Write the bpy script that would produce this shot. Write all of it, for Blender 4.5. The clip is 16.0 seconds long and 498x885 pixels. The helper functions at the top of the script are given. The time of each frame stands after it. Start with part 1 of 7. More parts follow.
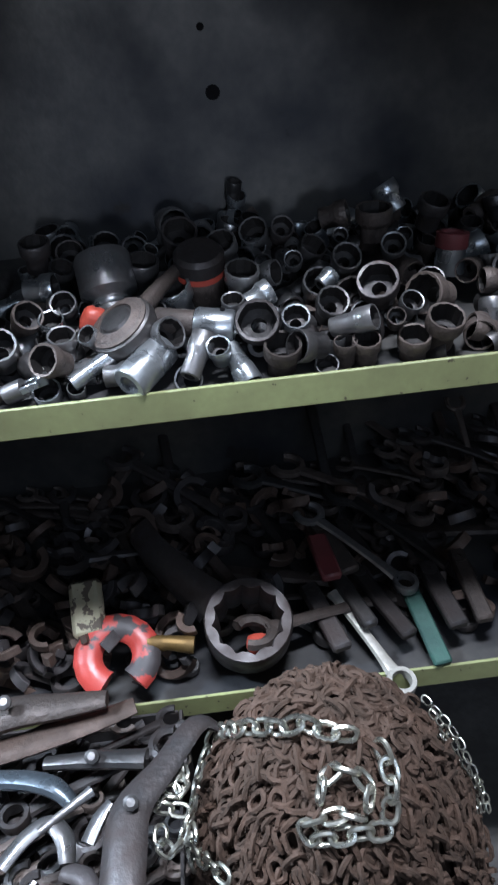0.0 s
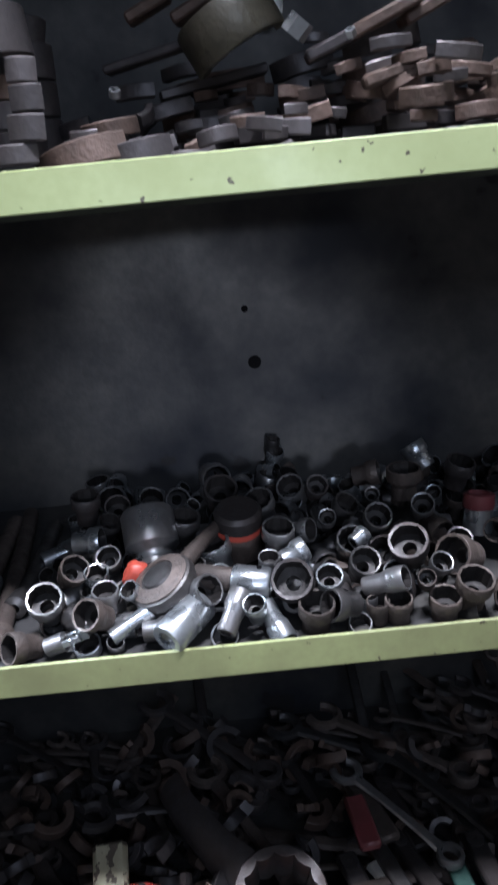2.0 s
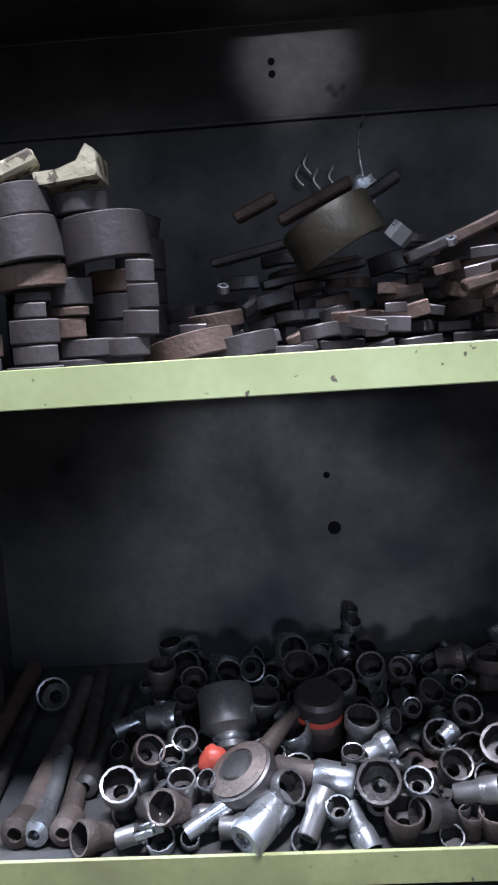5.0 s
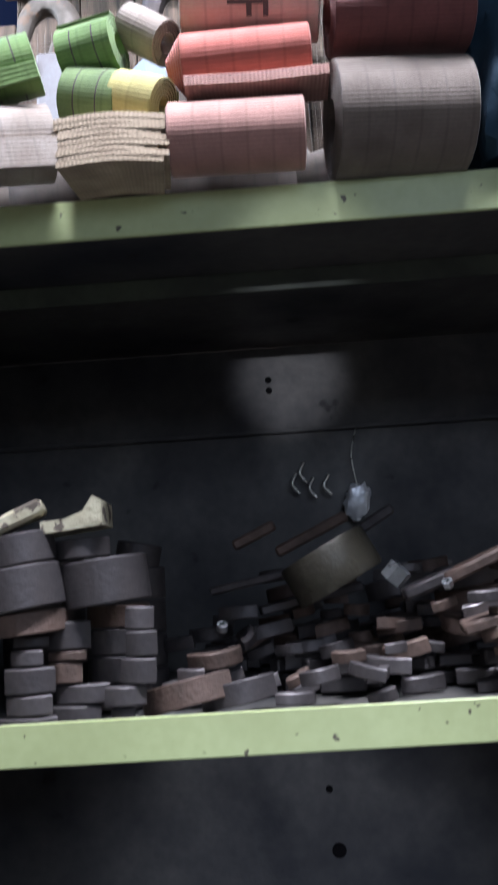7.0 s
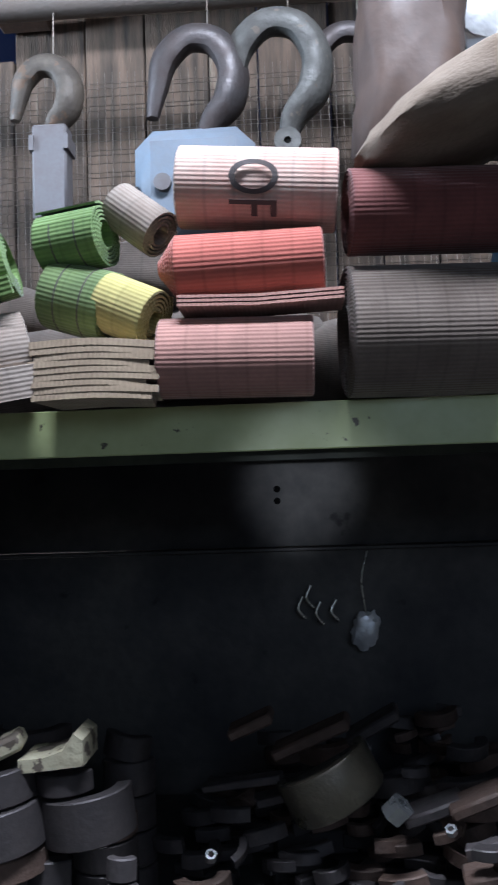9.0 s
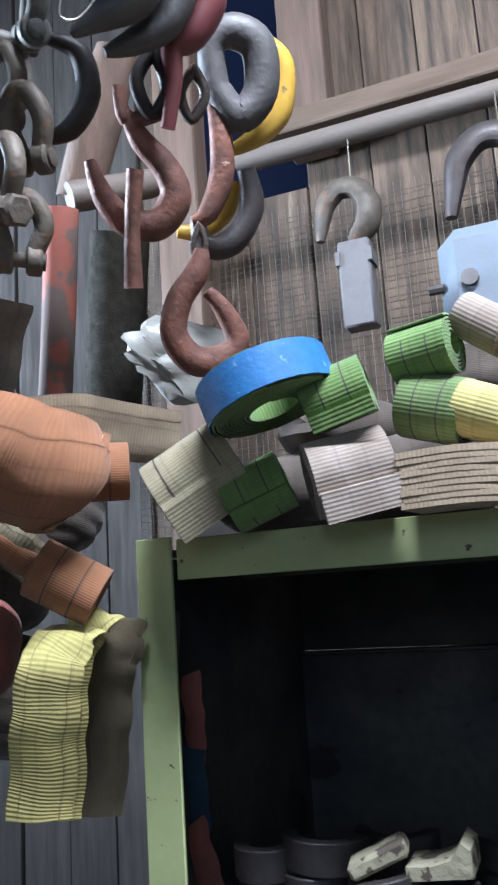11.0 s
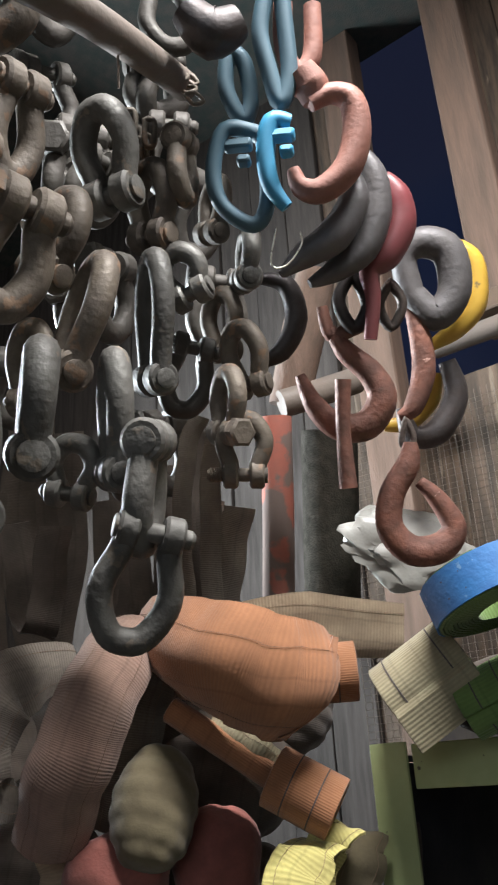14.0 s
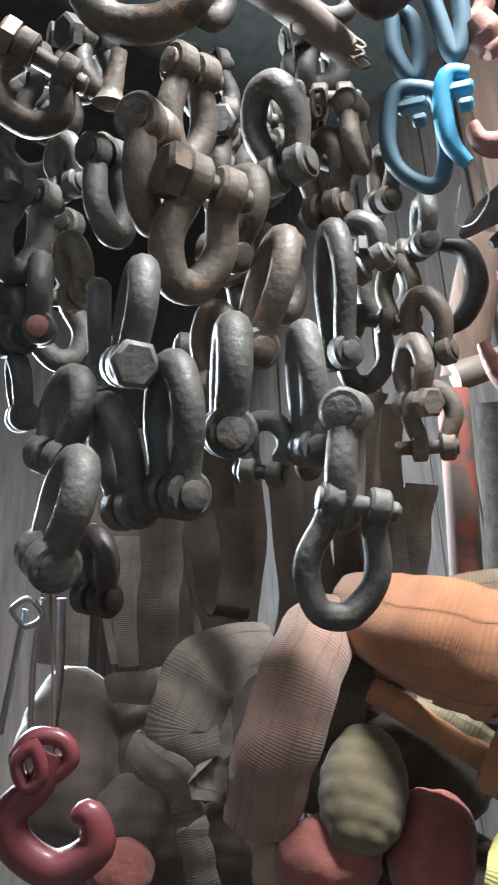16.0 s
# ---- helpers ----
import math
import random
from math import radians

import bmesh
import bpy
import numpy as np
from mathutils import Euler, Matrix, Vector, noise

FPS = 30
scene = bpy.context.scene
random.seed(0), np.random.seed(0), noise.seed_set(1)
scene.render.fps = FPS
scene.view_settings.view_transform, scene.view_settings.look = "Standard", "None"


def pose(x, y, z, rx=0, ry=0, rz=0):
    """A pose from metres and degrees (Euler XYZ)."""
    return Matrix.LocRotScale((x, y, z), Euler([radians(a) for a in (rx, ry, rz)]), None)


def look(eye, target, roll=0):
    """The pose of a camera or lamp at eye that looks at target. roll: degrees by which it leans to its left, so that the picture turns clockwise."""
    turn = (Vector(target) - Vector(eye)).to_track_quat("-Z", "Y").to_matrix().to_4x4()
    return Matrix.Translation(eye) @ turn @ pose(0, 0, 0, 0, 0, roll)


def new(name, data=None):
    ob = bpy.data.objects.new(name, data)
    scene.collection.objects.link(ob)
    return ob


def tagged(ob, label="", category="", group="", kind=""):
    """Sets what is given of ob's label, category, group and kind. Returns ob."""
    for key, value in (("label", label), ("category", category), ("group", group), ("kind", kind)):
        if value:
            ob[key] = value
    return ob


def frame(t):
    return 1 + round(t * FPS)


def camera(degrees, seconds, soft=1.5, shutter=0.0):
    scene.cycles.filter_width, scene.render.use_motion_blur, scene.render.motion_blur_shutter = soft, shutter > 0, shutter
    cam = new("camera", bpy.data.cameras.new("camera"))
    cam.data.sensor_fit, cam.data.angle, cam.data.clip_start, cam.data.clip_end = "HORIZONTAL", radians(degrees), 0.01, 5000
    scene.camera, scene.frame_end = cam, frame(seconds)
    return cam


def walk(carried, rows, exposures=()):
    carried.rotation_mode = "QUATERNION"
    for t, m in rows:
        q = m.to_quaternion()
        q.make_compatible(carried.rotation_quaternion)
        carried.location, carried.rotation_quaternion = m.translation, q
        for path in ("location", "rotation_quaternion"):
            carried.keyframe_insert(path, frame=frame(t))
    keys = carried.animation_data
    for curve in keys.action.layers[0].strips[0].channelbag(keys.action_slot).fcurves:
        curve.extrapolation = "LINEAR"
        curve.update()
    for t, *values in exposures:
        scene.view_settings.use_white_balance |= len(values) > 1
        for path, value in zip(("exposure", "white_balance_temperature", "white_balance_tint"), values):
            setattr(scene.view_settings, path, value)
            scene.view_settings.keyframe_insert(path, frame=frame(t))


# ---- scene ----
cam = camera(34.5, 16.0, 1.9, 0.4)
PATH = [
    (0, (-0.063, 0.047, 1.505), (-0.016, 1.756, 0.468), -6.0),
    (0.5, (-0.059, 0.039, 1.512), (-0.035, 1.8, 0.564), -6.2),
    (1, (-0.054, 0.033, 1.523), (-0.044, 1.844, 0.674), -6.3),
    (1.5, (-0.054, 0.026, 1.54), (-0.045, 1.903, 0.85), -6.1),
    (2, (-0.056, 0.024, 1.558), (-0.045, 1.954, 1.034), -5.6),
    (2.5, (-0.057, 0.03, 1.593), (-0.04, 1.993, 1.208), -4.9),
    (3, (-0.066, 0.039, 1.622), (-0.032, 2.016, 1.323), -4.0),
    (5.5, (-0.094, 0.037, 1.627), (-0.271, 2.023, 1.474), -3.6),
    (6, (-0.095, 0.03, 1.638), (-0.327, 2.016, 1.602), -3.4),
    (6.5, (-0.092, 0.04, 1.693), (-0.211, 2.030, 1.868), -3.5),
    (7, (-0.086, 0.029, 1.756), (-0.147, 1.997, 2.105), -3.6),
    (7.5, (-0.06, 0.022, 1.837), (-0.121, 1.975, 2.264), -3.2),
    (8, (-0.046, 0.054, 1.982), (-0.11, 2.02, 2.344), -2.3),
    (8.5, (-0.024, 0.07, 2.104), (-0.104, 2.057, 2.323), -1.8),
    (9, (-0.045, 0.07, 2.099), (-0.173, 2.061, 2.245), -1.8),
    (9.5, (-0.075, 0.052, 2.11), (-0.354, 2.022, 2.308), -2.0),
    (10, (-0.103, 0.041, 2.115), (-0.587, 1.963, 2.382), -2.7),
    (12.3, (-0.145, -0.002, 2.14), (-1.008, 1.702, 2.735), -4.3),
    (12.5, (-0.144, -0.004, 2.142), (-1.024, 1.671, 2.79), -4.2),
    (13, (-0.129, -0.03, 2.168), (-1.061, 1.581, 2.9), -3.9),
    (13.5, (-0.128, -0.031, 2.169), (-1.129, 1.513, 2.954), -3.9),
    (14, (-0.128, -0.024, 2.165), (-1.215, 1.461, 2.948), -3.6),
    (14.5, (-0.145, -0.032, 2.165), (-1.294, 1.41, 2.947), -3.3),
    (15, (-0.163, -0.04, 2.164), (-1.366, 1.355, 2.943), -3.0),
    (15.5, (-0.186, -0.05, 2.156), (-1.447, 1.29, 2.942), -2.8),
    (16, (-0.199, -0.051, 2.152), (-1.522, 1.222, 2.945), -2.6),
]
walk(cam, [(t, look(eye, target, roll)) for t, eye, target, roll in PATH],
     [(0, 0.1, 5350, 10), (1, 0.08, 5350, 11), (2, 0.45, 5450, 14), (3, 0.5, 5500, 17), (6, 0.55, 5400, 17), (6.5, 0.25, 5400, 16), (7, 0.25, 5400, 15), (8, -0.4, 5300, 11), (9, -0.7, 5200, 11), (10, -0.65, 5200, 10), (12.5, 0.1, 5400, 9), (13, -0.35, 5700, 9), (13.5, -0.45, 6000, 10), (14, -0.5, 6200, 10), (15, -0.25, 6100, 10), (15.5, -0.05, 5950, 10), (16, 0.2, 5850, 9)])

# ---- light ----
world = bpy.data.worlds.new("world")
scene.world = world
world.use_nodes = True
_n = world.node_tree.nodes
_sky = _n.new("ShaderNodeTexSky")
_sky.sky_type, _sky.sun_disc, _sky.sun_elevation, _sky.sun_rotation = "NISHITA", False, radians(4), radians(200)
world.node_tree.links.new(_sky.outputs[0], _n["Background"].inputs[0])
_n["Background"].inputs[1].default_value = 0.06


def lamp(name, kind, m, watts, colour, size=0.2, size_y=None, spot=None):
    d = bpy.data.lights.new(name, kind)
    d.energy, d.color = watts, colour
    if kind == "AREA":
        d.size = size
        if size_y:
            d.shape, d.size_y = "RECTANGLE", size_y
    else:
        d.shadow_soft_size = size
    if spot:
        d.spot_size, d.spot_blend = radians(spot), 0.85
    ob = new(name, d)
    ob.matrix_world = m
    return ob


lamp("ceiling_tube_light", "AREA", look((0.1, 0.27, 3.65), (-0.05, 0.75, 2.0)), 108, (1.0, 0.96, 0.92), 0.9, 0.12)
lamp("left_work_light", "AREA", look((-2.1, 0.72, 3.0), (-0.9, 0.6, 2.45)), 140, (0.92, 0.98, 1.0), 0.4, 0.4)
# broad fill added behind the viewpoint; no lamp is known there
lamp("room_fill_light", "AREA", look((0.8, -2.6, 3.1), (0.0, 0.9, 1.4)), 17, (0.82, 0.9, 1.0), 2.2, 1.0)
# two added spots without a known source, for the bright patches on the panels
lamp("upper_patch_fill_light", "SPOT", look((0.05, -2.9, 2.02), (-0.05, 1.44, 2.115)), 190, (1.0, 0.95, 0.9), 0.02, None, 3.2)
lamp("lower_patch_fill_light", "SPOT", look((0.05, -2.2, 1.78), (-0.09, 1.3, 1.29)), 100, (0.97, 0.98, 1.0), 0.10, None, 12.5)

# ---- materials ----
def material(name, colour, rough=0.6, metal=0.0, colour2=None, scale=20.0, amount=0.5, bump=0.15, fine=120.0, chips=None, chip_scale=30.0, chip_at=0.62, vary=0.0, ribs=None, sheen=0.0, spec=0.5, stretch=None, coat=0.0, weave=0.35):
    """Two scales of noise in the colour, fine relief, and optional chips, weave or variation from piece to piece."""
    m = bpy.data.materials.new(name)
    m.use_nodes = True
    t = m.node_tree
    N, L = t.nodes, t.links
    b = N["Principled BSDF"]
    b.inputs["Roughness"].default_value = rough
    b.inputs["Metallic"].default_value = metal
    b.inputs["Specular IOR Level"].default_value = spec
    b.inputs["Sheen Weight"].default_value = sheen
    b.inputs["Coat Weight"].default_value = coat
    co = N.new("ShaderNodeTexCoord")
    src = co.outputs["Object"]
    if stretch:
        mp = N.new("ShaderNodeMapping")
        mp.inputs["Scale"].default_value = stretch
        L.new(src, mp.inputs[0])
        src = mp.outputs[0]

    def noise_tex(sc, detail=4.0):
        n = N.new("ShaderNodeTexNoise")
        n.inputs["Scale"].default_value, n.inputs["Detail"].default_value = sc, detail
        L.new(src, n.inputs["Vector"])
        return n.outputs["Fac"]

    def ramp(v, lo, hi):
        r = N.new("ShaderNodeMapRange")
        r.inputs["From Min"].default_value, r.inputs["From Max"].default_value = lo, hi
        L.new(v, r.inputs["Value"])
        return r.outputs[0]

    def mix(f, a, c):
        x = N.new("ShaderNodeMix")
        x.data_type = "RGBA"
        for i, v in ((0, f), (6, a), (7, c)):
            if isinstance(v, (tuple, list)):
                x.inputs[i].default_value = (*v, 1)
            elif isinstance(v, float):
                x.inputs[i].default_value = v
            else:
                L.new(v, x.inputs[i])
        return x.outputs[2]

    c2 = colour2 or tuple(0.45 * v for v in colour)
    big = ramp(noise_tex(scale), 0.35, 0.68)
    small = ramp(noise_tex(fine, 2.0), 0.3, 0.7)
    k = N.new("ShaderNodeMath")
    k.operation = "MULTIPLY"
    k.inputs[1].default_value = amount
    L.new(big, k.inputs[0])
    c = mix(k.outputs[0], colour, c2)
    k2 = N.new("ShaderNodeMath")
    k2.operation = "MULTIPLY"
    k2.inputs[1].default_value = 0.3
    L.new(small, k2.inputs[0])
    c = mix(k2.outputs[0], c, c2)
    if chips:
        f = ramp(noise_tex(chip_scale, 6.0), chip_at, chip_at + 0.03)
        c = mix(f, c, chips)
    if vary:
        oi = N.new("ShaderNodeObjectInfo")
        hv = N.new("ShaderNodeHueSaturation")
        r = N.new("ShaderNodeMapRange")
        r.inputs["To Min"].default_value, r.inputs["To Max"].default_value = 1 - vary, 1 + vary
        L.new(oi.outputs["Random"], r.inputs["Value"])
        L.new(r.outputs[0], hv.inputs["Value"])
        L.new(c, hv.inputs["Color"])
        c = hv.outputs[0]
    L.new(c, b.inputs["Base Color"])
    rr = N.new("ShaderNodeMapRange")
    rr.inputs["To Min"].default_value, rr.inputs["To Max"].default_value = max(rough - 0.12, 0.05), min(rough + 0.15, 1)
    L.new(big, rr.inputs["Value"])
    L.new(rr.outputs[0], b.inputs["Roughness"])
    h = small
    bp = N.new("ShaderNodeBump")
    bp.inputs["Strength"].default_value, bp.inputs["Distance"].default_value = bump, 0.002
    L.new(h, bp.inputs["Height"])
    out = bp.outputs[0]
    if ribs:
        # woven webbing: cross ribs along the length, faint lengthwise stripes
        w = N.new("ShaderNodeTexWave")
        w.bands_direction = "Y"
        w.inputs["Scale"].default_value, w.inputs["Distortion"].default_value, w.inputs["Detail Scale"].default_value = ribs, 0.6, 0.5
        L.new(co.outputs["UV"], w.inputs["Vector"])
        w2 = N.new("ShaderNodeTexWave")
        w2.bands_direction = "X"
        w2.inputs["Scale"].default_value, w2.inputs["Distortion"].default_value = 11.0, 0.5
        L.new(co.outputs["UV"], w2.inputs["Vector"])
        lines = ramp(w2.outputs["Fac"], 0.06, 0.0)
        b1 = N.new("ShaderNodeBump")
        b1.inputs["Strength"].default_value, b1.inputs["Distance"].default_value = weave, 0.001
        L.new(w.outputs["Fac"], b1.inputs["Height"])
        L.new(out, b1.inputs["Normal"])
        out = b1.outputs[0]
        d = N.new("ShaderNodeMath")
        d.operation = "MULTIPLY"
        d.inputs[1].default_value = 0.28
        L.new(lines, d.inputs[0])
        c = mix(d.outputs[0], c, tuple(0.35 * v for v in colour))
        g = N.new("ShaderNodeMath")
        g.operation = "MULTIPLY_ADD"
        g.inputs[1].default_value, g.inputs[2].default_value = -0.22, 0.22
        L.new(w.outputs["Fac"], g.inputs[0])
        c = mix(g.outputs[0], c, tuple(0.4 * v for v in colour))
        L.new(c, b.inputs["Base Color"])
    L.new(out, b.inputs["Normal"])
    return m


def web_mat(name, colour, colour2=None, ribs=72.0, weave=0.38):
    return material(name, colour, 0.88, 0, colour2, 22, 0.8, 0.09, 260, ribs=ribs, weave=weave, sheen=0.25, spec=0.25)


GREEN = material("green_paint", (0.47, 0.53, 0.26), 0.42, 0, (0.36, 0.40, 0.18), 9, 0.6, 0.03, 90, chips=(0.09, 0.08, 0.05), chip_scale=60, chip_at=0.67)
GREEN_OLD = material("old_olive_green_paint", (0.36, 0.385, 0.17), 0.5, 0, (0.22, 0.22, 0.1), 10, 0.8, 0.05, 90, chips=(0.1, 0.085, 0.05), chip_scale=90, chip_at=0.67)
GREEN_DULL = material("dark_green_paint", (0.10, 0.115, 0.075), 0.6, 0, (0.04, 0.04, 0.035), 7, 0.8, 0.1, 90)
PANEL = material("sooty_steel_panel", (0.105, 0.097, 0.086), 0.62, 0.15, (0.021, 0.022, 0.028), 4.5, 0.97, 0.15, 60, chips=(0.02, 0.018, 0.018), chip_scale=9, chip_at=0.66)
STEEL = material("dark_oiled_steel", (0.16, 0.155, 0.155), 0.42, 0.85, (0.07, 0.06, 0.055), 30, 0.7, 0.12, 160, vary=0.45)
BLACKENED = material("blackened_steel", (0.075, 0.07, 0.07), 0.52, 0.5, (0.05, 0.035, 0.03), 28, 0.7, 0.18, 160, vary=0.4)
CHROME = material("worn_chrome", (0.46, 0.48, 0.50), 0.32, 0.85, (0.26, 0.26, 0.255), 26, 0.55, 0.05, 150, vary=0.2)
BRUSHED = material("brushed_grey_steel", (0.31, 0.31, 0.315), 0.38, 0.8, (0.17, 0.15, 0.14), 30, 0.65, 0.08, 170, vary=0.3)
BROWNED = material("rusty_brown_steel", (0.135, 0.105, 0.09), 0.58, 0.45, (0.06, 0.05, 0.045), 34, 0.7, 0.3, 200, vary=0.4)
RUST = material("rust", (0.1, 0.06, 0.041), 0.85, 0.1, (0.05, 0.034, 0.024), 30, 0.8, 0.4, 220, vary=0.25)
RUST_RED = material("red_brown_primer", (0.25, 0.105, 0.072), 0.66, 0.1, (0.1, 0.05, 0.038), 40, 0.85, 0.35, 130, chips=(0.42, 0.25, 0.2), chip_scale=60, chip_at=0.7)
GALV = material("galvanised_chain_steel", (0.75, 0.74, 0.66), 0.33, 0.95, (0.3, 0.28, 0.22), 60, 0.6, 0.1, 200)
CAST = material("grey_forged_steel", (0.14, 0.136, 0.122), 0.62, 0.25, (0.06, 0.055, 0.048), 26, 0.8, 0.3, 120, vary=0.3, chips=(0.15, 0.125, 0.098), chip_scale=38, chip_at=0.62)
CAST_WARM = material("brown_grey_forged_steel", (0.165, 0.137, 0.105), 0.66, 0.2, (0.07, 0.056, 0.045), 26, 0.8, 0.28, 130, vary=0.3, chips=(0.17, 0.11, 0.07), chip_scale=34, chip_at=0.6)
RED = material("chipped_red_paint", (0.48, 0.06, 0.045), 0.42, 0, (0.4, 0.05, 0.04), 20, 0.5, 0.1, 120, chips=(0.06, 0.05, 0.05), chip_scale=24, chip_at=0.55)
RED_BAND = material("red_paint", (0.45, 0.075, 0.045), 0.45, 0, (0.4, 0.06, 0.04), 20, 0.5)
PALE = material("flaking_pale_paint", (0.46, 0.43, 0.30), 0.75, 0, (0.3, 0.26, 0.17), 30, 0.6, 0.4, 90, chips=(0.10, 0.08, 0.06), chip_scale=55, chip_at=0.53)
TEAL = material("dull_green_paint", (0.045, 0.11, 0.085), 0.55, 0.1, (0.04, 0.08, 0.07), 30, 0.6)
BRASS = material("old_brass", (0.30, 0.19, 0.06), 0.5, 0.7, (0.14, 0.09, 0.04), 30, 0.6)
BLUE = material("blue_paint", (0.05, 0.28, 0.47), 0.45, 0, (0.05, 0.22, 0.36), 22, 0.6, 0.05, 160)
BLUE_GREY = material("faded_blue_paint", (0.05, 0.10, 0.13), 0.55, 0.1, (0.06, 0.11, 0.14), 22, 0.7, 0.05, 160)
PINK = material("faded_red_paint", (0.31, 0.135, 0.098), 0.62, 0, (0.19, 0.09, 0.07), 30, 0.8, 0.2, 180, chips=(0.25, 0.12, 0.09), chip_scale=50, chip_at=0.66)
MAROON = material("dark_red_paint", (0.19, 0.045, 0.05), 0.45, 0.05, (0.14, 0.04, 0.04), 24, 0.7, 0.06, 160, coat=0.2)
YELLOW = material("yellow_paint", (0.6, 0.38, 0.05), 0.42, 0, (0.5, 0.3, 0.05), 24, 0.6, 0.15, 120, chips=(0.2, 0.14, 0.06), chip_scale=40, chip_at=0.7)
GREY_PAINT = material("grey_paint", (0.15, 0.145, 0.15), 0.6, 0.1, (0.12, 0.10, 0.095), 20, 0.6, 0.07, 160)
PALE_BLUE = material("pale_blue_grey_paint", (0.15, 0.19, 0.24), 0.6, 0.05, (0.16, 0.165, 0.18), 18, 0.6, 0.07, 160)
ORANGE_PAINT = material("orange_red_paint", (0.42, 0.13, 0.09), 0.8, 0, (0.24, 0.12, 0.1), 9, 0.8, 0.1, 100, spec=0.15, chips=(0.17, 0.13, 0.115), chip_scale=11, chip_at=0.5)
WOOD = material("weathered_planks", (0.125, 0.084, 0.055), 0.92, 0, (0.03, 0.025, 0.02), 7, 0.9, 0.45, 60, vary=0.3, stretch=(9, 9, 0.8), chips=(0.16, 0.125, 0.09), chip_scale=5, chip_at=0.66)
BEAM = material("planed_timber", (0.12, 0.08, 0.052), 0.85, 0, (0.08, 0.055, 0.038), 6, 0.7, 0.3, 50, stretch=(0.8, 9, 9))
FRAME_WOOD = material("timber_upright", (0.14, 0.085, 0.058), 0.85, 0, (0.075, 0.055, 0.042), 6, 0.7, 0.3, 50, stretch=(9, 9, 0.8), chips=(0.12, 0.08, 0.06), chip_scale=3, chip_at=0.7)
# darker copy of the planks: shade behind the hanging cluster put into colour
SHADED_WOOD = material("shaded_planks", (0.045, 0.036, 0.03), 0.9, 0, (0.02, 0.017, 0.015), 7, 0.75, 0.3, 60, vary=0.3, stretch=(9, 9, 0.8))
WALL = material("dark_boarded_wall", (0.05, 0.042, 0.036), 0.85, 0, (0.025, 0.042, 0.038), 5, 0.8, 0.3, 40, stretch=(6, 6, 0.7))
# mostly unseen walls, made pale so that they bounce fill light
BOUNCE_WALL = material("pale_bounce_boards", (0.36, 0.33, 0.30), 0.9, 0, (0.2, 0.185, 0.17), 5, 0.8, 0.3, 40, stretch=(6, 6, 0.7))
FLOOR = material("oily_concrete", (0.2, 0.19, 0.18), 0.75, 0, (0.05, 0.045, 0.042), 4, 0.8, 0.3, 60)
PIPE = material("grey_steel_pipe", (0.125, 0.105, 0.088), 0.72, 0.15, (0.14, 0.11, 0.09), 14, 0.7, 0.2, 120)
WIRE = material("thin_wire", (0.17, 0.15, 0.125), 0.55, 0.6, (0.2, 0.15, 0.12), 40, 0.6)
W_PINK = web_mat("pink_webbing", (0.47, 0.25, 0.20), (0.30, 0.17, 0.14))
W_RED = web_mat("red_webbing", (0.52, 0.145, 0.105), (0.36, 0.11, 0.085))
W_MAROON = web_mat("dark_maroon_webbing", (0.2, 0.066, 0.056), (0.11, 0.042, 0.038))
W_WHITE = web_mat("pinkish_white_webbing", (0.64, 0.5, 0.42), (0.55, 0.3, 0.24))
W_GREY = web_mat("grey_brown_webbing", (0.19, 0.15, 0.12), (0.11, 0.085, 0.068))
W_BEIGE = web_mat("beige_webbing", (0.38, 0.335, 0.21), (0.22, 0.185, 0.115))
W_BROWN = web_mat("straw_brown_webbing", (0.46, 0.36, 0.24), (0.26, 0.19, 0.13))
W_GREEN = web_mat("green_webbing", (0.2, 0.31, 0.09), (0.11, 0.18, 0.055))
W_OLIVE = web_mat("olive_green_webbing", (0.19, 0.27, 0.09), (0.1, 0.14, 0.06))
W_YELLOW = web_mat("yellow_webbing", (0.62, 0.55, 0.19), (0.36, 0.31, 0.12))
W_ORANGE = web_mat("orange_webbing", (0.40, 0.175, 0.08), (0.24, 0.115, 0.06), 110, 0.34)
W_DUST = web_mat("dusty_grey_webbing", (0.235, 0.20, 0.16), (0.11, 0.092, 0.078), 120, 0.3)
W_STRAW = web_mat("pale_grey_webbing", (0.40, 0.34, 0.285), (0.22, 0.17, 0.135))
W_KHAKI = material("khaki_sleeve", (0.135, 0.108, 0.055), 0.9, 0, (0.07, 0.055, 0.032), 16, 0.7, 0.08, 200, sheen=0.2)
W_REDSLEEVE = material("red_fabric_sleeve", (0.29, 0.09, 0.068), 0.9, 0, (0.15, 0.055, 0.045), 22, 0.8, 0.2, 200, sheen=0.2)
BLUE_LABEL = material("blue_label_cloth", (0.045, 0.19, 0.46), 0.6, 0, (0.03, 0.12, 0.33), 40, 0.8, 0.12, 200, chips=(0.16, 0.3, 0.5), chip_scale=70, chip_at=0.64)
LEATHER = material("worn_brown_leather", (0.105, 0.066, 0.048), 0.65, 0, (0.06, 0.04, 0.032), 12, 0.7, 0.12, 90)
SUEDE = material("pale_suede", (0.23, 0.178, 0.13), 0.9, 0, (0.14, 0.105, 0.075), 14, 0.7, 0.2, 160, stretch=(1, 2.5, 2.5))
HOLE_BLACK = material("hole_shade_black", (0.009, 0.008, 0.009), 0.95, 0, (0.006, 0.006, 0.006), 14, 0.5, spec=0.04)
NAVY = material("blue_cloth", (0.022, 0.055, 0.09), 0.9, 0, (0.012, 0.03, 0.05), 16, 0.6, 0.3, 150)
FOIL = material("crumpled_silver_foil", (0.8, 0.8, 0.8), 0.4, 0.45, (0.6, 0.6, 0.6), 20, 0.4, 0.4, 60)
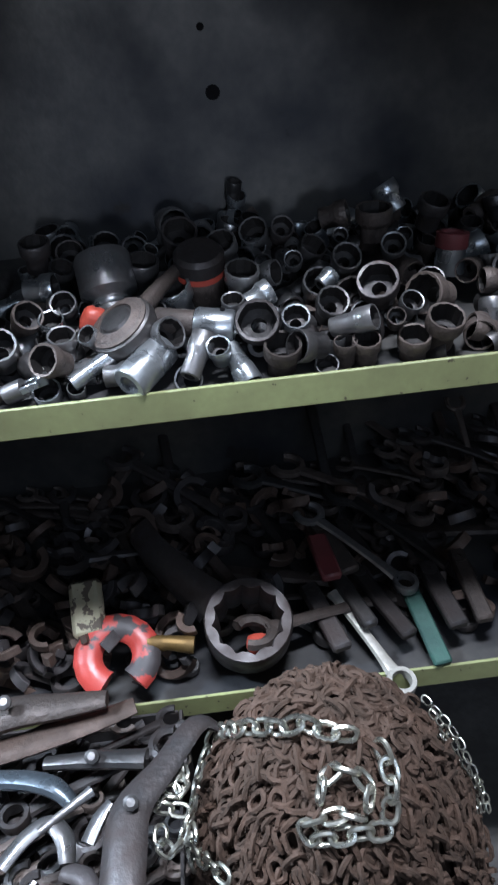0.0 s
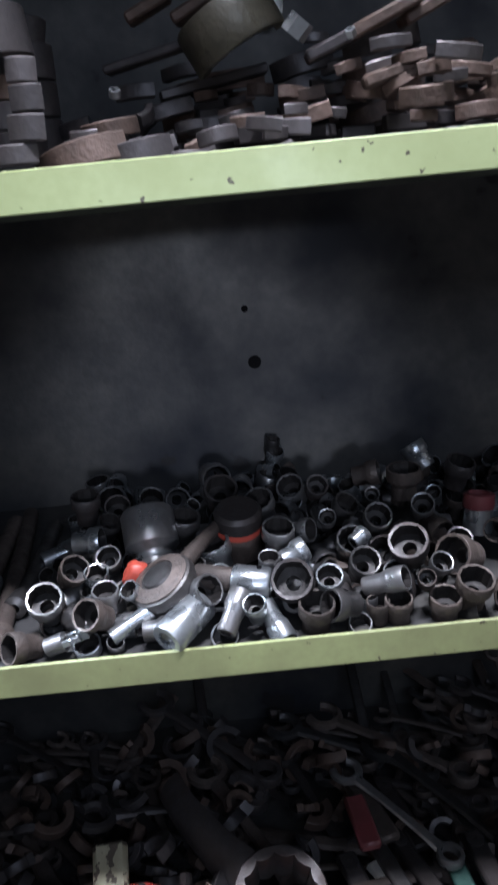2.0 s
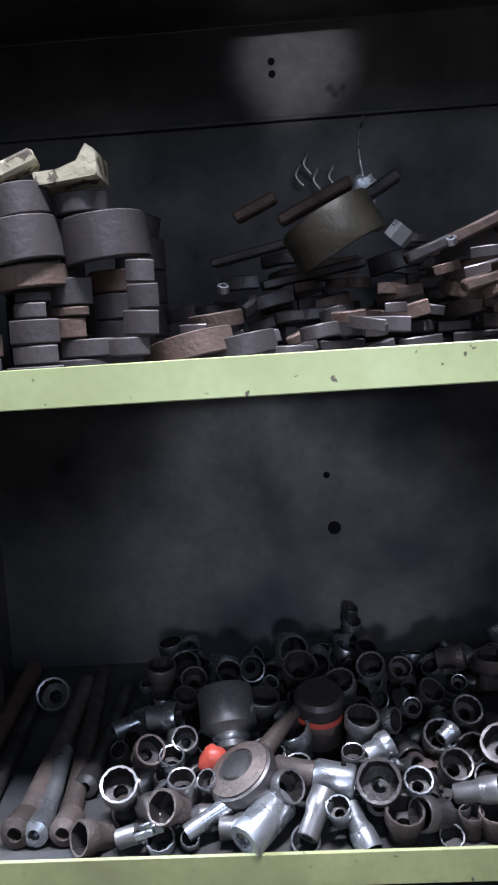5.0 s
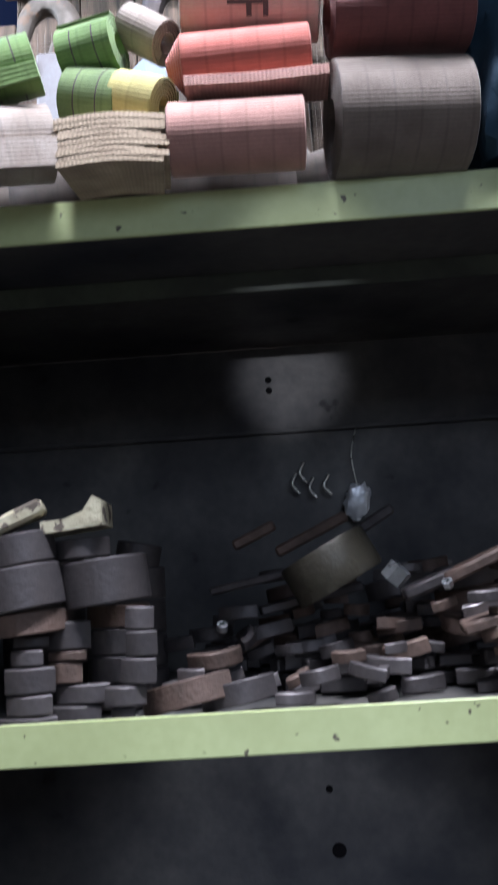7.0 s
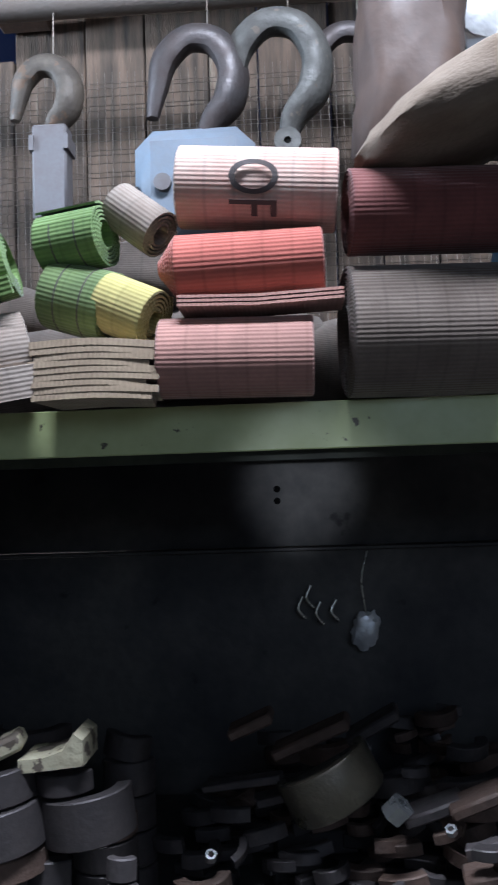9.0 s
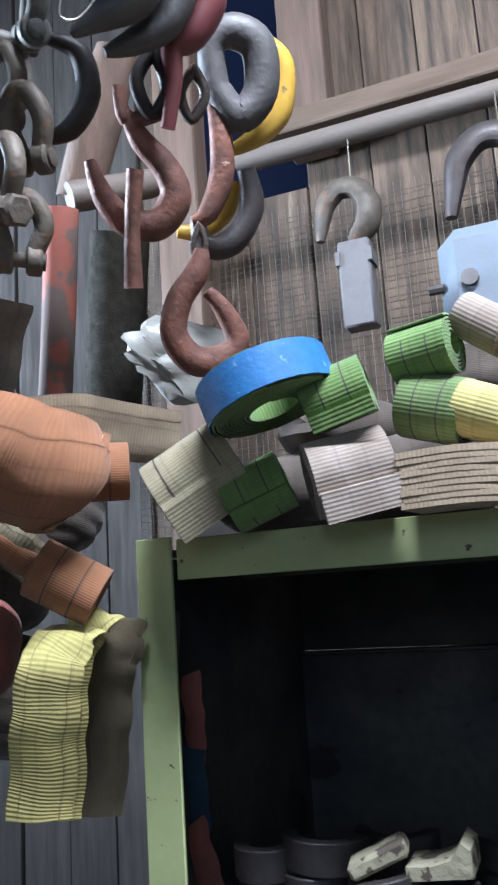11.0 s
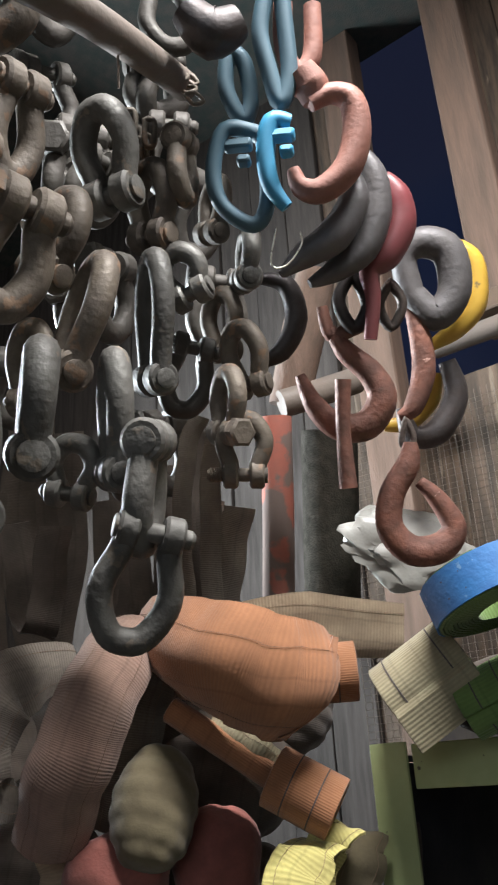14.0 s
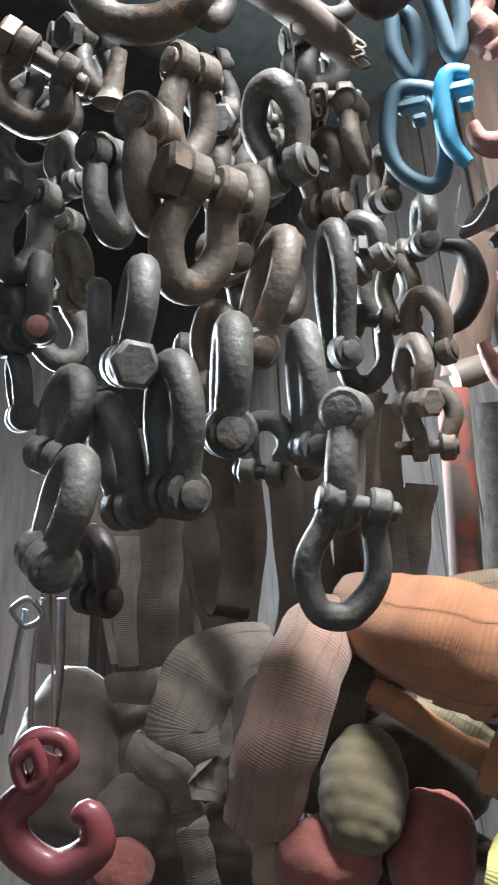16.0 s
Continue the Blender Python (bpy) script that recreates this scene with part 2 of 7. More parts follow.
PLASTIC = material("white_plastic_bag", (0.36, 0.36, 0.33), 0.45, 0, (0.26, 0.25, 0.22), 18, 0.5, 0.3, 60)
INK = material("black_ink", (0.06, 0.05, 0.05), 0.8, 0, (0.1, 0.08, 0.07), 30, 0.4)
NIGHT = bpy.data.materials.new("evening_sky")
NIGHT.use_nodes = True
NIGHT.node_tree.nodes["Principled BSDF"].inputs["Base Color"].default_value = (0.01, 0.013, 0.03, 1)
NIGHT.node_tree.nodes["Principled BSDF"].inputs["Emission Color"].default_value = (0.012, 0.02, 0.06, 1)
NIGHT.node_tree.nodes["Principled BSDF"].inputs["Emission Strength"].default_value = 0.5


# ---- builders ----
def mesh_of(name, bm, mats, smooth=True):
    bmesh.ops.recalc_face_normals(bm, faces=bm.faces)
    me = bpy.data.meshes.new(name)
    bm.to_mesh(me)
    bm.free()
    for m in (mats if isinstance(mats, (list, tuple)) else [mats]):
        me.materials.append(m)
    if smooth:
        me.shade_smooth()
        me.set_sharp_from_angle(angle=radians(38))
    return me


def part(name, bm, mat, parent, label="", smooth=True):
    ob = new(name, mesh_of(name, bm, mat, smooth))
    ob.parent = parent
    if label:
        ob["label"] = label
    return ob


def thing(name, label, category, group="", m=None, bm=None, mat=None, kind="", smooth=True):
    ob = new(name, mesh_of(name, bm, mat, smooth) if bm else None)
    if m is not None:
        ob.matrix_world = m
    return tagged(ob, label, category, group, kind)


def B():
    return bmesh.new()


def box(bm, lo, hi, bevel=0.0, m=None):
    g = bmesh.ops.create_cube(bm, size=1)
    v = g["verts"]
    c, s = [(a + b) / 2 for a, b in zip(lo, hi)], [b - a for a, b in zip(lo, hi)]
    for p in v:
        p.co = Vector((p.co.x * s[0] + c[0], p.co.y * s[1] + c[1], p.co.z * s[2] + c[2]))
    if bevel:
        e = list({e for p in v for e in p.link_edges})
        r = bmesh.ops.bevel(bm, geom=e, offset=bevel, segments=1, affect="EDGES")
        v = list({p for f in r["faces"] for p in f.verts} | {p for p in v if p.is_valid})
    if m is not None:
        bmesh.ops.transform(bm, matrix=m, verts=[p for p in v if p.is_valid])
    return bm


def frames(pts, closed=False, up=None):
    P = [Vector(p) for p in pts]
    n = len(P)
    T = []
    for i in range(n):
        a, b = (P[i - 1], P[(i + 1) % n]) if closed else (P[max(i - 1, 0)], P[min(i + 1, n - 1)])
        d = b - a
        T.append(d.normalized() if d.length > 1e-9 else Vector((0, 0, 1)))
    u = Vector(up) if up else T[0].orthogonal().normalized()
    U = []
    for i in range(n):
        if i:
            u = T[i - 1].rotation_difference(T[i]) @ u
        u = (u - u.dot(T[i]) * T[i]).normalized()
        U.append(u.copy())
    return P, T, U


def tube(bm, pts, r, seg=8, closed=False, flat=1.0, mat=0, up=None):
    """A round bar along pts; r: one radius or one for each point; flat squeezes it across."""
    P, T, U = frames(pts, closed, up)
    n = len(P)
    rings = []
    for i in range(n):
        v = T[i].cross(U[i])
        ri = r[i] if isinstance(r, (list, tuple)) else r
        rings.append([bm.verts.new(P[i] + ri * (math.cos(a) * U[i] + flat * math.sin(a) * v)) for a in (2 * math.pi * k / seg for k in range(seg))])
    for i in range(n if closed else n - 1):
        A, C = rings[i], rings[(i + 1) % n]
        off = 0
        if closed and i == n - 1:
            off = min(range(seg), key=lambda o: sum((A[k].co - C[(k + o) % seg].co).length for k in range(seg)))
        for k in range(seg):
            f = bm.faces.new((A[k], A[(k + 1) % seg], C[(k + 1 + off) % seg], C[(k + off) % seg]))
            f.material_index = mat
    if not closed:
        for ring in (rings[0], rings[-1]):
            bm.faces.new(ring).material_index = mat
    return bm


def lathe(bm, prof, seg=16, m=None, closed=True):
    """Turns a profile of (radius, z) round z; closed joins its last point to its first."""
    rings = []
    for r, z in prof:
        rings.append([bm.verts.new((r * math.cos(a), r * math.sin(a), z)) for a in (2 * math.pi * k / seg for k in range(seg))])
    for i in range(len(rings) if closed else len(rings) - 1):
        A, C = rings[i], rings[(i + 1) % len(rings)]
        for k in range(seg):
            bm.faces.new((A[k], A[(k + 1) % seg], C[(k + 1) % seg], C[k]))
    if m is not None:
        bmesh.ops.transform(bm, matrix=m, verts=[v for ring in rings for v in ring])
    return bm


def spline(pts, n=6):
    """A smooth line through pts."""
    P = [Vector(p) for p in pts]
    out = []
    for i in range(len(P) - 1):
        a, b, c, d = P[max(i - 1, 0)], P[i], P[i + 1], P[min(i + 2, len(P) - 1)]
        for k in range(n):
            t = k / n
            out.append(0.5 * ((2 * b) + (c - a) * t + (2 * a - 5 * b + 4 * c - d) * t * t + (3 * b - a - 3 * c + d) * t ** 3))
    return out + [P[-1]]


def aim(at, axis, up=(0, 0, 1), spin=0.0):
    """A pose at a place whose local z points along axis; local y is as near to up as it can be."""
    z = Vector(axis).normalized()
    x = Vector(up).cross(z)
    if x.length < 1e-4:
        x = Vector((1, 0, 0))
    x.normalize()
    y = z.cross(x)
    m = Matrix((x, y, z)).transposed().to_4x4()
    return Matrix.Translation(at) @ m @ Matrix.Rotation(radians(spin), 4, "Z")


def strip(bm, line, across, width, thick=0.003, mat=0, v0=0.0):
    """A band of webbing along a line of points; across: one direction or one for each point. UV in metres."""
    uv = bm.loops.layers.uv.verify()
    P = [Vector(p) for p in line]
    n = len(P)
    rows, s, S = [], v0, []
    for i in range(n):
        t = (P[min(i + 1, n - 1)] - P[max(i - 1, 0)]).normalized()
        a = Vector(across[i] if isinstance(across, list) else across)
        a = (a - a.dot(t) * t).normalized()
        nrm = t.cross(a)
        w = width[i] if isinstance(width, list) else width
        if i:
            s += (P[i] - P[i - 1]).length
        S.append(s)
        rows.append([bm.verts.new(P[i] + a * (w * sx) + nrm * (thick * sn)) for sx, sn in ((-0.5, -0.4), (-0.49, 0.4), (0.49, 0.4), (0.5, -0.4))])
    for i in range(n - 1):
        for k in range(4):
            q = (rows[i][k], rows[i][(k + 1) % 4], rows[i + 1][(k + 1) % 4], rows[i + 1][k])
            f = bm.faces.new(q)
            f.material_index = mat
            us = {0: (0, 0.004), 1: (0, 1), 2: (1, 0.996), 3: (1, 0)}[k]
            w = width[i] if isinstance(width, list) else width
            for lp, (u, v) in zip(f.loops, ((us[0], S[i]), (us[1], S[i]), (us[1], S[i + 1]), (us[0], S[i + 1]))):
                lp[uv].uv = (u * w * 10 / 10, v)
    for r in (rows[0], rows[-1]):
        bm.faces.new(r).material_index = mat
    return bm


def fold(bm, line, across, width, bulge, thick=0.005):
    """A band of webbing with a rounded back, as it lies when draped over something."""
    uv = bm.loops.layers.uv.verify()
    P = [Vector(p) for p in line]
    n, K = len(P), 9
    rows, s, S = [], 0.0, []
    for i in range(n):
        t = (P[min(i + 1, n - 1)] - P[max(i - 1, 0)]).normalized()
        a = Vector(across)
        a = (a - a.dot(t) * t).normalized()
        nrm = t.cross(a)
        if nrm.dot(Vector((0.5, -0.75, 0.2))) < 0:
            nrm = -nrm
        w = width[i] if isinstance(width, list) else width
        s += (P[i] - P[i - 1]).length if i else 0
        S.append(s)
        ring = []
        for k in range(K):
            q = 2 * k / (K - 1) - 1
            wr = 0.05 * w * math.sin(5 * q + 0.35 * i)
            ring.append(bm.verts.new(P[i] + a * (0.5 * w * q) + nrm * (bulge * w * (1 - abs(q) ** 2.4) + wr * 0.3)))
        for k in reversed(range(K)):
            q = 2 * k / (K - 1) - 1
            ring.append(bm.verts.new(P[i] + a * (0.48 * w * q) + nrm * (bulge * w * (1 - abs(q) ** 2.4) - thick)))
        rows.append((ring, w))
    for i in range(n - 1):
        (A, wa), (C, wc) = rows[i], rows[i + 1]
        for k in range(2 * K):
            f = bm.faces.new((A[k], A[(k + 1) % (2 * K)], C[(k + 1) % (2 * K)], C[k]))
            u0, u1 = ((j if j < K else 2 * K - 1 - j) / (K - 1) * wa for j in (k, (k + 1) % (2 * K)))
            for lp, q in zip(f.loops, ((u0, S[i]), (u1, S[i]), (u1, S[i + 1]), (u0, S[i + 1]))):
                lp[uv].uv = q
    for r in (rows[0][0], rows[-1][0]):
        bm.faces.new(r)
    return bm


def roll_line(R, turns, pitch=0.0042, squash=1.0, start=0.0, per=20, wob=0.02):
    """A spiral in the local yz plane, from the core outwards."""
    r0 = max(R - turns * pitch, 0.006)
    n = int(turns * per)
    return [Vector((0, r * math.cos(a), squash * r * math.sin(a))) for r, a in ((r0 + (R - r0) * i / n * (1 + wob * math.sin(i * 0.7)), start + 2 * math.pi * i / per) for i in range(n + 1))]


def sling_roll(label, at, axis, width, R, mat, turns=6, squash=1.0, start=0.0, group="rolled slings", step=0.0, tail=None, band=None):
    """A lifting sling of webbing, rolled up; its axis is the local x."""
    z = Vector(axis).normalized()
    y = Vector((0, 0, 1)).cross(z).normalized()
    m = Matrix((z, y, z.cross(y))).transposed().to_4x4()
    root = thing("rolled_sling", label, "lifting sling", group, Matrix.Translation(at) @ m)
    line = roll_line(R, turns, squash=squash, start=start)
    if step:
        line = [p + Vector((step * (1 - i / len(line)), 0, 0)) for i, p in enumerate(line)]
    cut = int(len(line) * (1 - 0.85 / turns))
    part("inner_coil", strip(B(), line[:cut], (1, 0, 0), width), mat, root)
    turn = part("outer_turn", strip(B(), line[cut - 1:], (1, 0, 0), width * 0.995, v0=0.2), mat, root)
    for off in ((-0.3, 0.3) if width > 0.09 else (-0.2, 0.2)) if mat in (W_GREEN, W_OLIVE, W_BEIGE, W_ORANGE) else ():
        part("stitch_line", strip(B(), [p * 1.03 + Vector((off * width, 0, 0)) for p in line[cut - 1:]], (1, 0, 0), 0.0016, 0.001), INK, turn, "dark stitch line")
    if tail:
        bm = strip(B(), [line[-1]] + [Vector(p) for p in tail], (1, 0, 0), width * 0.98, 0.004)
        part("loose_end", bm, mat, root)
    if band:
        a0, a1, bmat, btext = band
        bl = [Vector((0, (R + 0.003) * math.cos(a), squash * (R + 0.003) * math.sin(a))) for a in (a0 + (a1 - a0) * i / 16 for i in range(17))]
        part("label_band", strip(B(), bl, (1, 0, 0), width * 0.92, 0.0015), bmat, root, btext)
    return root


# ---- the room ----
XL, XR, YF, YB, ZC = -2.9, 2.6, -3.6, 1.62, 4.1
thing("floor", "oily dark concrete workshop floor", "floor", kind="structure", bm=box(B(), (XL, YF, -0.1), (XR, YB, 0)), mat=FLOOR)
thing("ceiling", "dark boarded workshop ceiling", "ceiling", kind="structure", bm=box(B(), (XL, YF, ZC), (XR, YB, ZC + 0.1)), mat=WALL)
thing("wall_south", "boarded workshop wall made pale to bounce light", "wall", kind="structure", bm=box(B(), (XL, YF - 0.1, 0), (XR, YF, ZC)), mat=BOUNCE_WALL)
thing("wall_west", "boarded workshop wall made pale to bounce light", "wall", kind="structure", bm=box(B(), (XL - 0.1, YF, 0), (XL, YB, ZC)), mat=BOUNCE_WALL)
thing("wall_east", "boarded workshop wall made pale to bounce light", "wall", kind="structure", bm=box(B(), (XR, YF, 0), (XR + 0.1, YB, ZC)), mat=BOUNCE_WALL)

# the plank wall behind the rack: planks end to end, with a tall gap that shows the evening outside
wall_n = thing("wall_north", "weathered brown plank wall with a tall dark gap", "wall", kind="structure")
GAP = (-0.80, -0.60, 2.98)
widths = random.Random(4)
px = XL
while px < XR:
    w = widths.uniform(0.085, 0.15)
    x1 = min(px + w, XR)
    dy, top = widths.uniform(-0.006, 0.006), ZC
    if x1 > GAP[0] and px < GAP[1]:
        top = GAP[2]
    part("plank", box(B(), (px + 0.0015, YB - 0.06 + dy, 0), (x1 - 0.0015, YB - 0.03 + dy, top), 0.002), SHADED_WOOD if x1 < -0.93 else WOOD, wall_n, smooth=False)
    px = x1
thing("backdrop_sky", "dark blue evening sky beyond the gap", "sky", kind="structure", bm=box(B(), (-3.4, 2.3, -0.1), (2.6, 2.32, 5)), mat=NIGHT)
upright = thing("timber_upright", "pale brown timber upright beside the gap", "timber post", kind="structure")
part("post", box(B(), (-0.60, 1.49, 3.03), (-0.50, 1.555, ZC), 0.004), FRAME_WOOD, upright)
upright2 = thing("timber_upright", "pale brown timber upright beside the gap", "timber post", kind="structure")
part("post", box(B(), (-0.91, 1.49, 2.0), (-0.81, 1.555, ZC), 0.004), FRAME_WOOD, upright2)
rail_t = thing("timber_rail", "pale sawn timber rail nailed along the plank wall", "timber", kind="structure")
part("rail", box(B(), (-0.64, 1.44, 3.045), (1.4, 1.488, 3.092), 0.004), BEAM, rail_t)

# ---- the rack: four shelves of painted steel between posts ----
LIPY = 0.87
rack = thing("steel_rack", "green painted steel rack with dark sheet-metal back", "shelving rack")
RX0, RX1, RBACK = -0.64, 1.30, 1.44
for z, mt, bot, top, ly in ((0.611, GREEN_OLD, 0.575, 0.611, 0.842), (1.1, GREEN_OLD, 1.06, 1.099, 0.845), (1.632, GREEN, 1.588, 1.631, LIPY), (2.197, GREEN, 2.149, 2.197, LIPY)):
    bm = box(B(), (RX0 + 0.06, ly, bot), (RX1, ly + 0.005, top), 0.0012)
    part("shelf_lip", bm, mt, rack, "green painted angle-iron lip")
    bm = box(B(), (RX0 + 0.016, ly + 0.007, z - 0.018), (RX1, RBACK + 0.01, z - 0.012))
    part("shelf_plate", bm, PANEL, rack)
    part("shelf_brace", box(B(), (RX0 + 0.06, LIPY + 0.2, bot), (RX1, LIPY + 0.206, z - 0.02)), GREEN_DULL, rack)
for z0, z1, y in ((0.05, 1.081, RBACK), (1.0885, 1.613, RBACK), (1.6205, 2.013, RBACK - 0.02), (2.021, 2.178, RBACK)):
    part("back_panel", box(B(), (RX0, y, z0), (RX1, y + 0.003, z1)), PANEL, rack, "sooty dark sheet-steel back")
part("panel_ledge", box(B(), (RX0, RBACK - 0.03, 2.014), (RX1, RBACK - 0.001, 2.02), 0.001), PANEL, rack)
for px in (RX0, RX1):
    for py in (LIPY - 0.004,):
        bm = box(B(), (px + 0.008, py, 0), (px + 0.055, py + 0.005, 2.20), 0.001)
        box(bm, (px + 0.008, py + 0.005, 0), (px + 0.013, py + 0.045, 2.20))
        part("post", bm, GREEN, rack, "green painted angle-iron post")
part("end_panel", box(B(), (RX0 + 0.012, LIPY + 0.006, 0.05), (RX0 + 0.015, RBACK - 0.001, 2.178)), PANEL, rack)
# black discs on the panel paint the dark insides of bolt holes
for hx, hz, hr in ((-0.024, 1.321, 0.012), (-0.033, 1.416, 0.006)):
    part("bolt_hole", lathe(B(), [(0.0001, 0), (hr, 0), (hr, 0.002), (0.0001, 0.002)], 12, aim((hx, RBACK - 0.003, hz), (0, 1, 0))), HOLE_BLACK, rack, "black disc for the shade inside a bolt hole")
for hx, hz in ((-0.088, 2.118), (-0.088, 2.098)):
    part("bolt_hole", lathe(B(), [(0.0001, 0), (0.006, 0), (0.006, 0.002), (0.0001, 0.002)], 12, aim((hx, RBACK - 0.003, hz), (0, 1, 0))), HOLE_BLACK, rack, "black disc for the shade inside a bolt hole")

# ---- pipe rail with hanging crane hooks, wire mesh ----
PY, PZ = 1.36, 2.95
pipe = thing("pipe_rail", "grey steel pipe running along the plank wall", "pipe", m=pose(0, 0, 0), bm=tube(B(), [(-0.66, PY, PZ + 0.004), (-0.2, PY, PZ + 0.002), (0.5, PY, PZ), (1.4, PY, PZ)], 0.021, 14), mat=PIPE)
for bx in (0.12, 1.3):
    part("bracket", box(B(), (bx, PY - 0.03, PZ - 0.032), (bx + 0.03, YB - 0.06, PZ - 0.022), 0.001), PIPE, pipe)
mesh_bm = B()
for i in range(106):
    x = -1.0 + 0.0145 * i
    tube(mesh_bm, [(x, 1.52 + 0.004 * math.sin(i), 2.22), (x + 0.004 * math.sin(i * 1.7), 1.52, 2.55), (x, 1.52, 2.92)], 0.0007, 3)
for i in range(48):
    z = 2.22 + 0.0145 * i
    tube(mesh_bm, [(-1.0, 1.521, z), (-0.2, 1.521, z + 0.004 * math.sin(i * 2.1)), (0.54, 1.521, z)], 0.0007, 3)
thing("wire_mesh", "fine square wire mesh in front of planks", "wire mesh", kind="structure", bm=mesh_bm, mat=WIRE, smooth=False)


def hook_curve(s):
    """A crane hook in the local xz plane: shank up the z axis, round the bowl to the point."""
    return spline([(0, 0, -0.15 * s), (0.005 * s, 0, -0.05 * s), (0.05 * s, 0, 0.06 * s), (0.16 * s, 0, 0.2 * s), (0.19 * s, 0, 0.42 * s), (0.08 * s, 0, 0.62 * s), (-0.12 * s, 0, 0.66 * s), (-0.28 * s, 0, 0.52 * s), (-0.34 * s, 0, 0.3 * s), (-0.38 * s, 0, 0.1 * s)], 5)


def crane_hook(label, at, s, mat, mirror=False, turn=0.0, fat=0.085, shank=None, tilt=0.0):
    root = thing("crane_hook", label, "crane hook", "hooks on the pipe rail", pose(*at, 0, tilt, turn))
    line = [Vector((-p.x if mirror else p.x, p.y, p.z)) for p in hook_curve(s)]
    n = len(line)
    rad = [s * (0.055 + (fat - 0.055) * min(1, 3 * i / n) if i < 0.75 * n else fat * max(0.32, 1 - 2.6 * (i / n - 0.75))) for i in range(n)]
    part("hook", tube(B(), line, rad, 12, flat=0.75), mat, root)
    wire = tube(B(), [(0.02 * s, 0, 0.6 * s), (0.02 * s, 0.004, PZ - at[2] - 0.02), (0.01 * s, PY - at[1], PZ - at[2] + 0.024)], 0.0012, 5)
    part("hanging_wire", wire, WIRE, root)
    if shank:
        part(*shank(root))
    return root


def block_shank(w, h, mat):
    def make(root):
        bm = box(B(), (-w / 2, -0.02, -h), (w / 2, 0.02, 0.0), 0.004)
        for sx in (-1, 1):
            box(bm, (sx * w * 0.5 - 0.004, -0.023, -0.045), (sx * w * 0.5 + 0.004, 0.023, -0.02))
        return "shank_block", bm, mat, root, "square shank block"
    return make


# ---- slings on the top shelf ----
SZ = 2.197
sling_roll("faded pink webbing sling rolled on the green shelf", (-0.103, 0.832, SZ + 0.041), (1, 0.0, -0.02), 0.148, 0.041, W_PINK, 6, 0.98, 1.2)
flat = thing("folded_sling", "flat folded dull red webbing strip between rolls", "lifting sling", "rolled slings")
for k in range(3):
    bm = B()
    strip(bm, [(-0.155, 0.823, 2.283 + 0.004 * k), (-0.08, 0.823, 2.281 + 0.004 * k), (0.0, 0.823, 2.284 + 0.004 * k)], (0, 1, 0), 0.05, 0.0035)
    part("webbing_layer", bm, W_PINK, flat)
sling_roll("bright red webbing sling rolled with stepped end", (-0.086, 0.832, 2.328), (1, 0, 0.012), 0.143, 0.037, W_RED, 7, 0.92, 0.9, step=-0.02)
stamp = sling_roll("pinkish white webbing sling rolled, black stamped letters", (-0.078, 0.84, 2.406), (1, 0.0, -0.08), 0.156, 0.043, W_WHITE, 6, 0.95, 0.4)
tx = bpy.data.curves.new("letters", "FONT")
tx.body, tx.size, tx.extrude, tx.align_x, tx.align_y = "OF", 0.053, 0.0004, "CENTER", "CENTER"
txo = new("tmp_letters", tx)
bpy.context.view_layer.update()
lm = bpy.data.meshes.new_from_object(txo.evaluated_get(bpy.context.evaluated_depsgraph_get()))
bpy.data.objects.remove(txo)
bm = B()
bm.from_mesh(lm)
bmesh.ops.subdivide_edges(bm, edges=[e for e in bm.edges if e.calc_length() > 0.006], cuts=3)
for v in bm.verts:
    u, w, d = -0.004 + v.co.y * 1.25, v.co.x, v.co.z
    a = radians(201) + w * 0.85 / 0.0445
    R = 0.0462 + d
    v.co = Vector((u, R * math.cos(a), 0.95 * R * math.sin(a)))
lt = part("letters", bm, INK, stamp, "black stamped letters", smooth=False)
sling_roll("wide grey brown webbing sling rolled thick", (0.078, 0.865, SZ + 0.066), (1, 0.08, 0.0), 0.15, 0.068, W_GREY, 10, 0.97, 0.7)
brown = thing("folded_sling", "straw brown webbing folded flat in layers", "lifting sling", "rolled slings")
for k in range(9):
    bm = B()
    o = 0.004 * math.sin(k * 2.3)
    strip(bm, spline([(-0.29 + o, 0.835, SZ + 0.004 + 0.0062 * k), (-0.235, 0.83, SZ + 0.005 + 0.0062 * k), (-0.185 + o * 2 + 0.001 * k, 0.835, SZ + 0.003 + 0.006 * k)], 4), (0.1, 1, 0), 0.075, 0.0085)
    part("webbing_layer", bm, W_BROWN, brown)
sling_roll("small pale yellow webbing sling rolled up", (-0.205, 0.83, 2.288), (0.86, -0.25, -0.42), 0.058, 0.031, W_YELLOW, 5, 1, 1.0)
sling_roll("dark olive webbing sling rolled up", (-0.256, 0.85, 2.305), (0.86, -0.2, -0.30), 0.07, 0.037, W_OLIVE, 5, 1, 1.0)
sling_roll("green webbing sling rolled, dark stitch lines", (-0.262, 0.845, 2.365), (0.95, -0.2, 0.06), 0.066, 0.034, W_GREEN, 5, 0.95, 2.2)
sling_roll("off-white webbing sling end, folded and frayed", (-0.198, 0.85, 2.385), (0.75, -0.2, -0.62), 0.06, 0.028, W_STRAW, 4, 0.9, 0.5)
sling_roll("pale grey webbing sling rolled, overhanging the shelf edge", (-0.352, 0.83, 2.245), (0.84, 0.35, 0.18), 0.085, 0.046, W_STRAW, 6, 0.92, 3.6, tail=[(0, -0.052, -0.02), (0, -0.05, -0.05)])
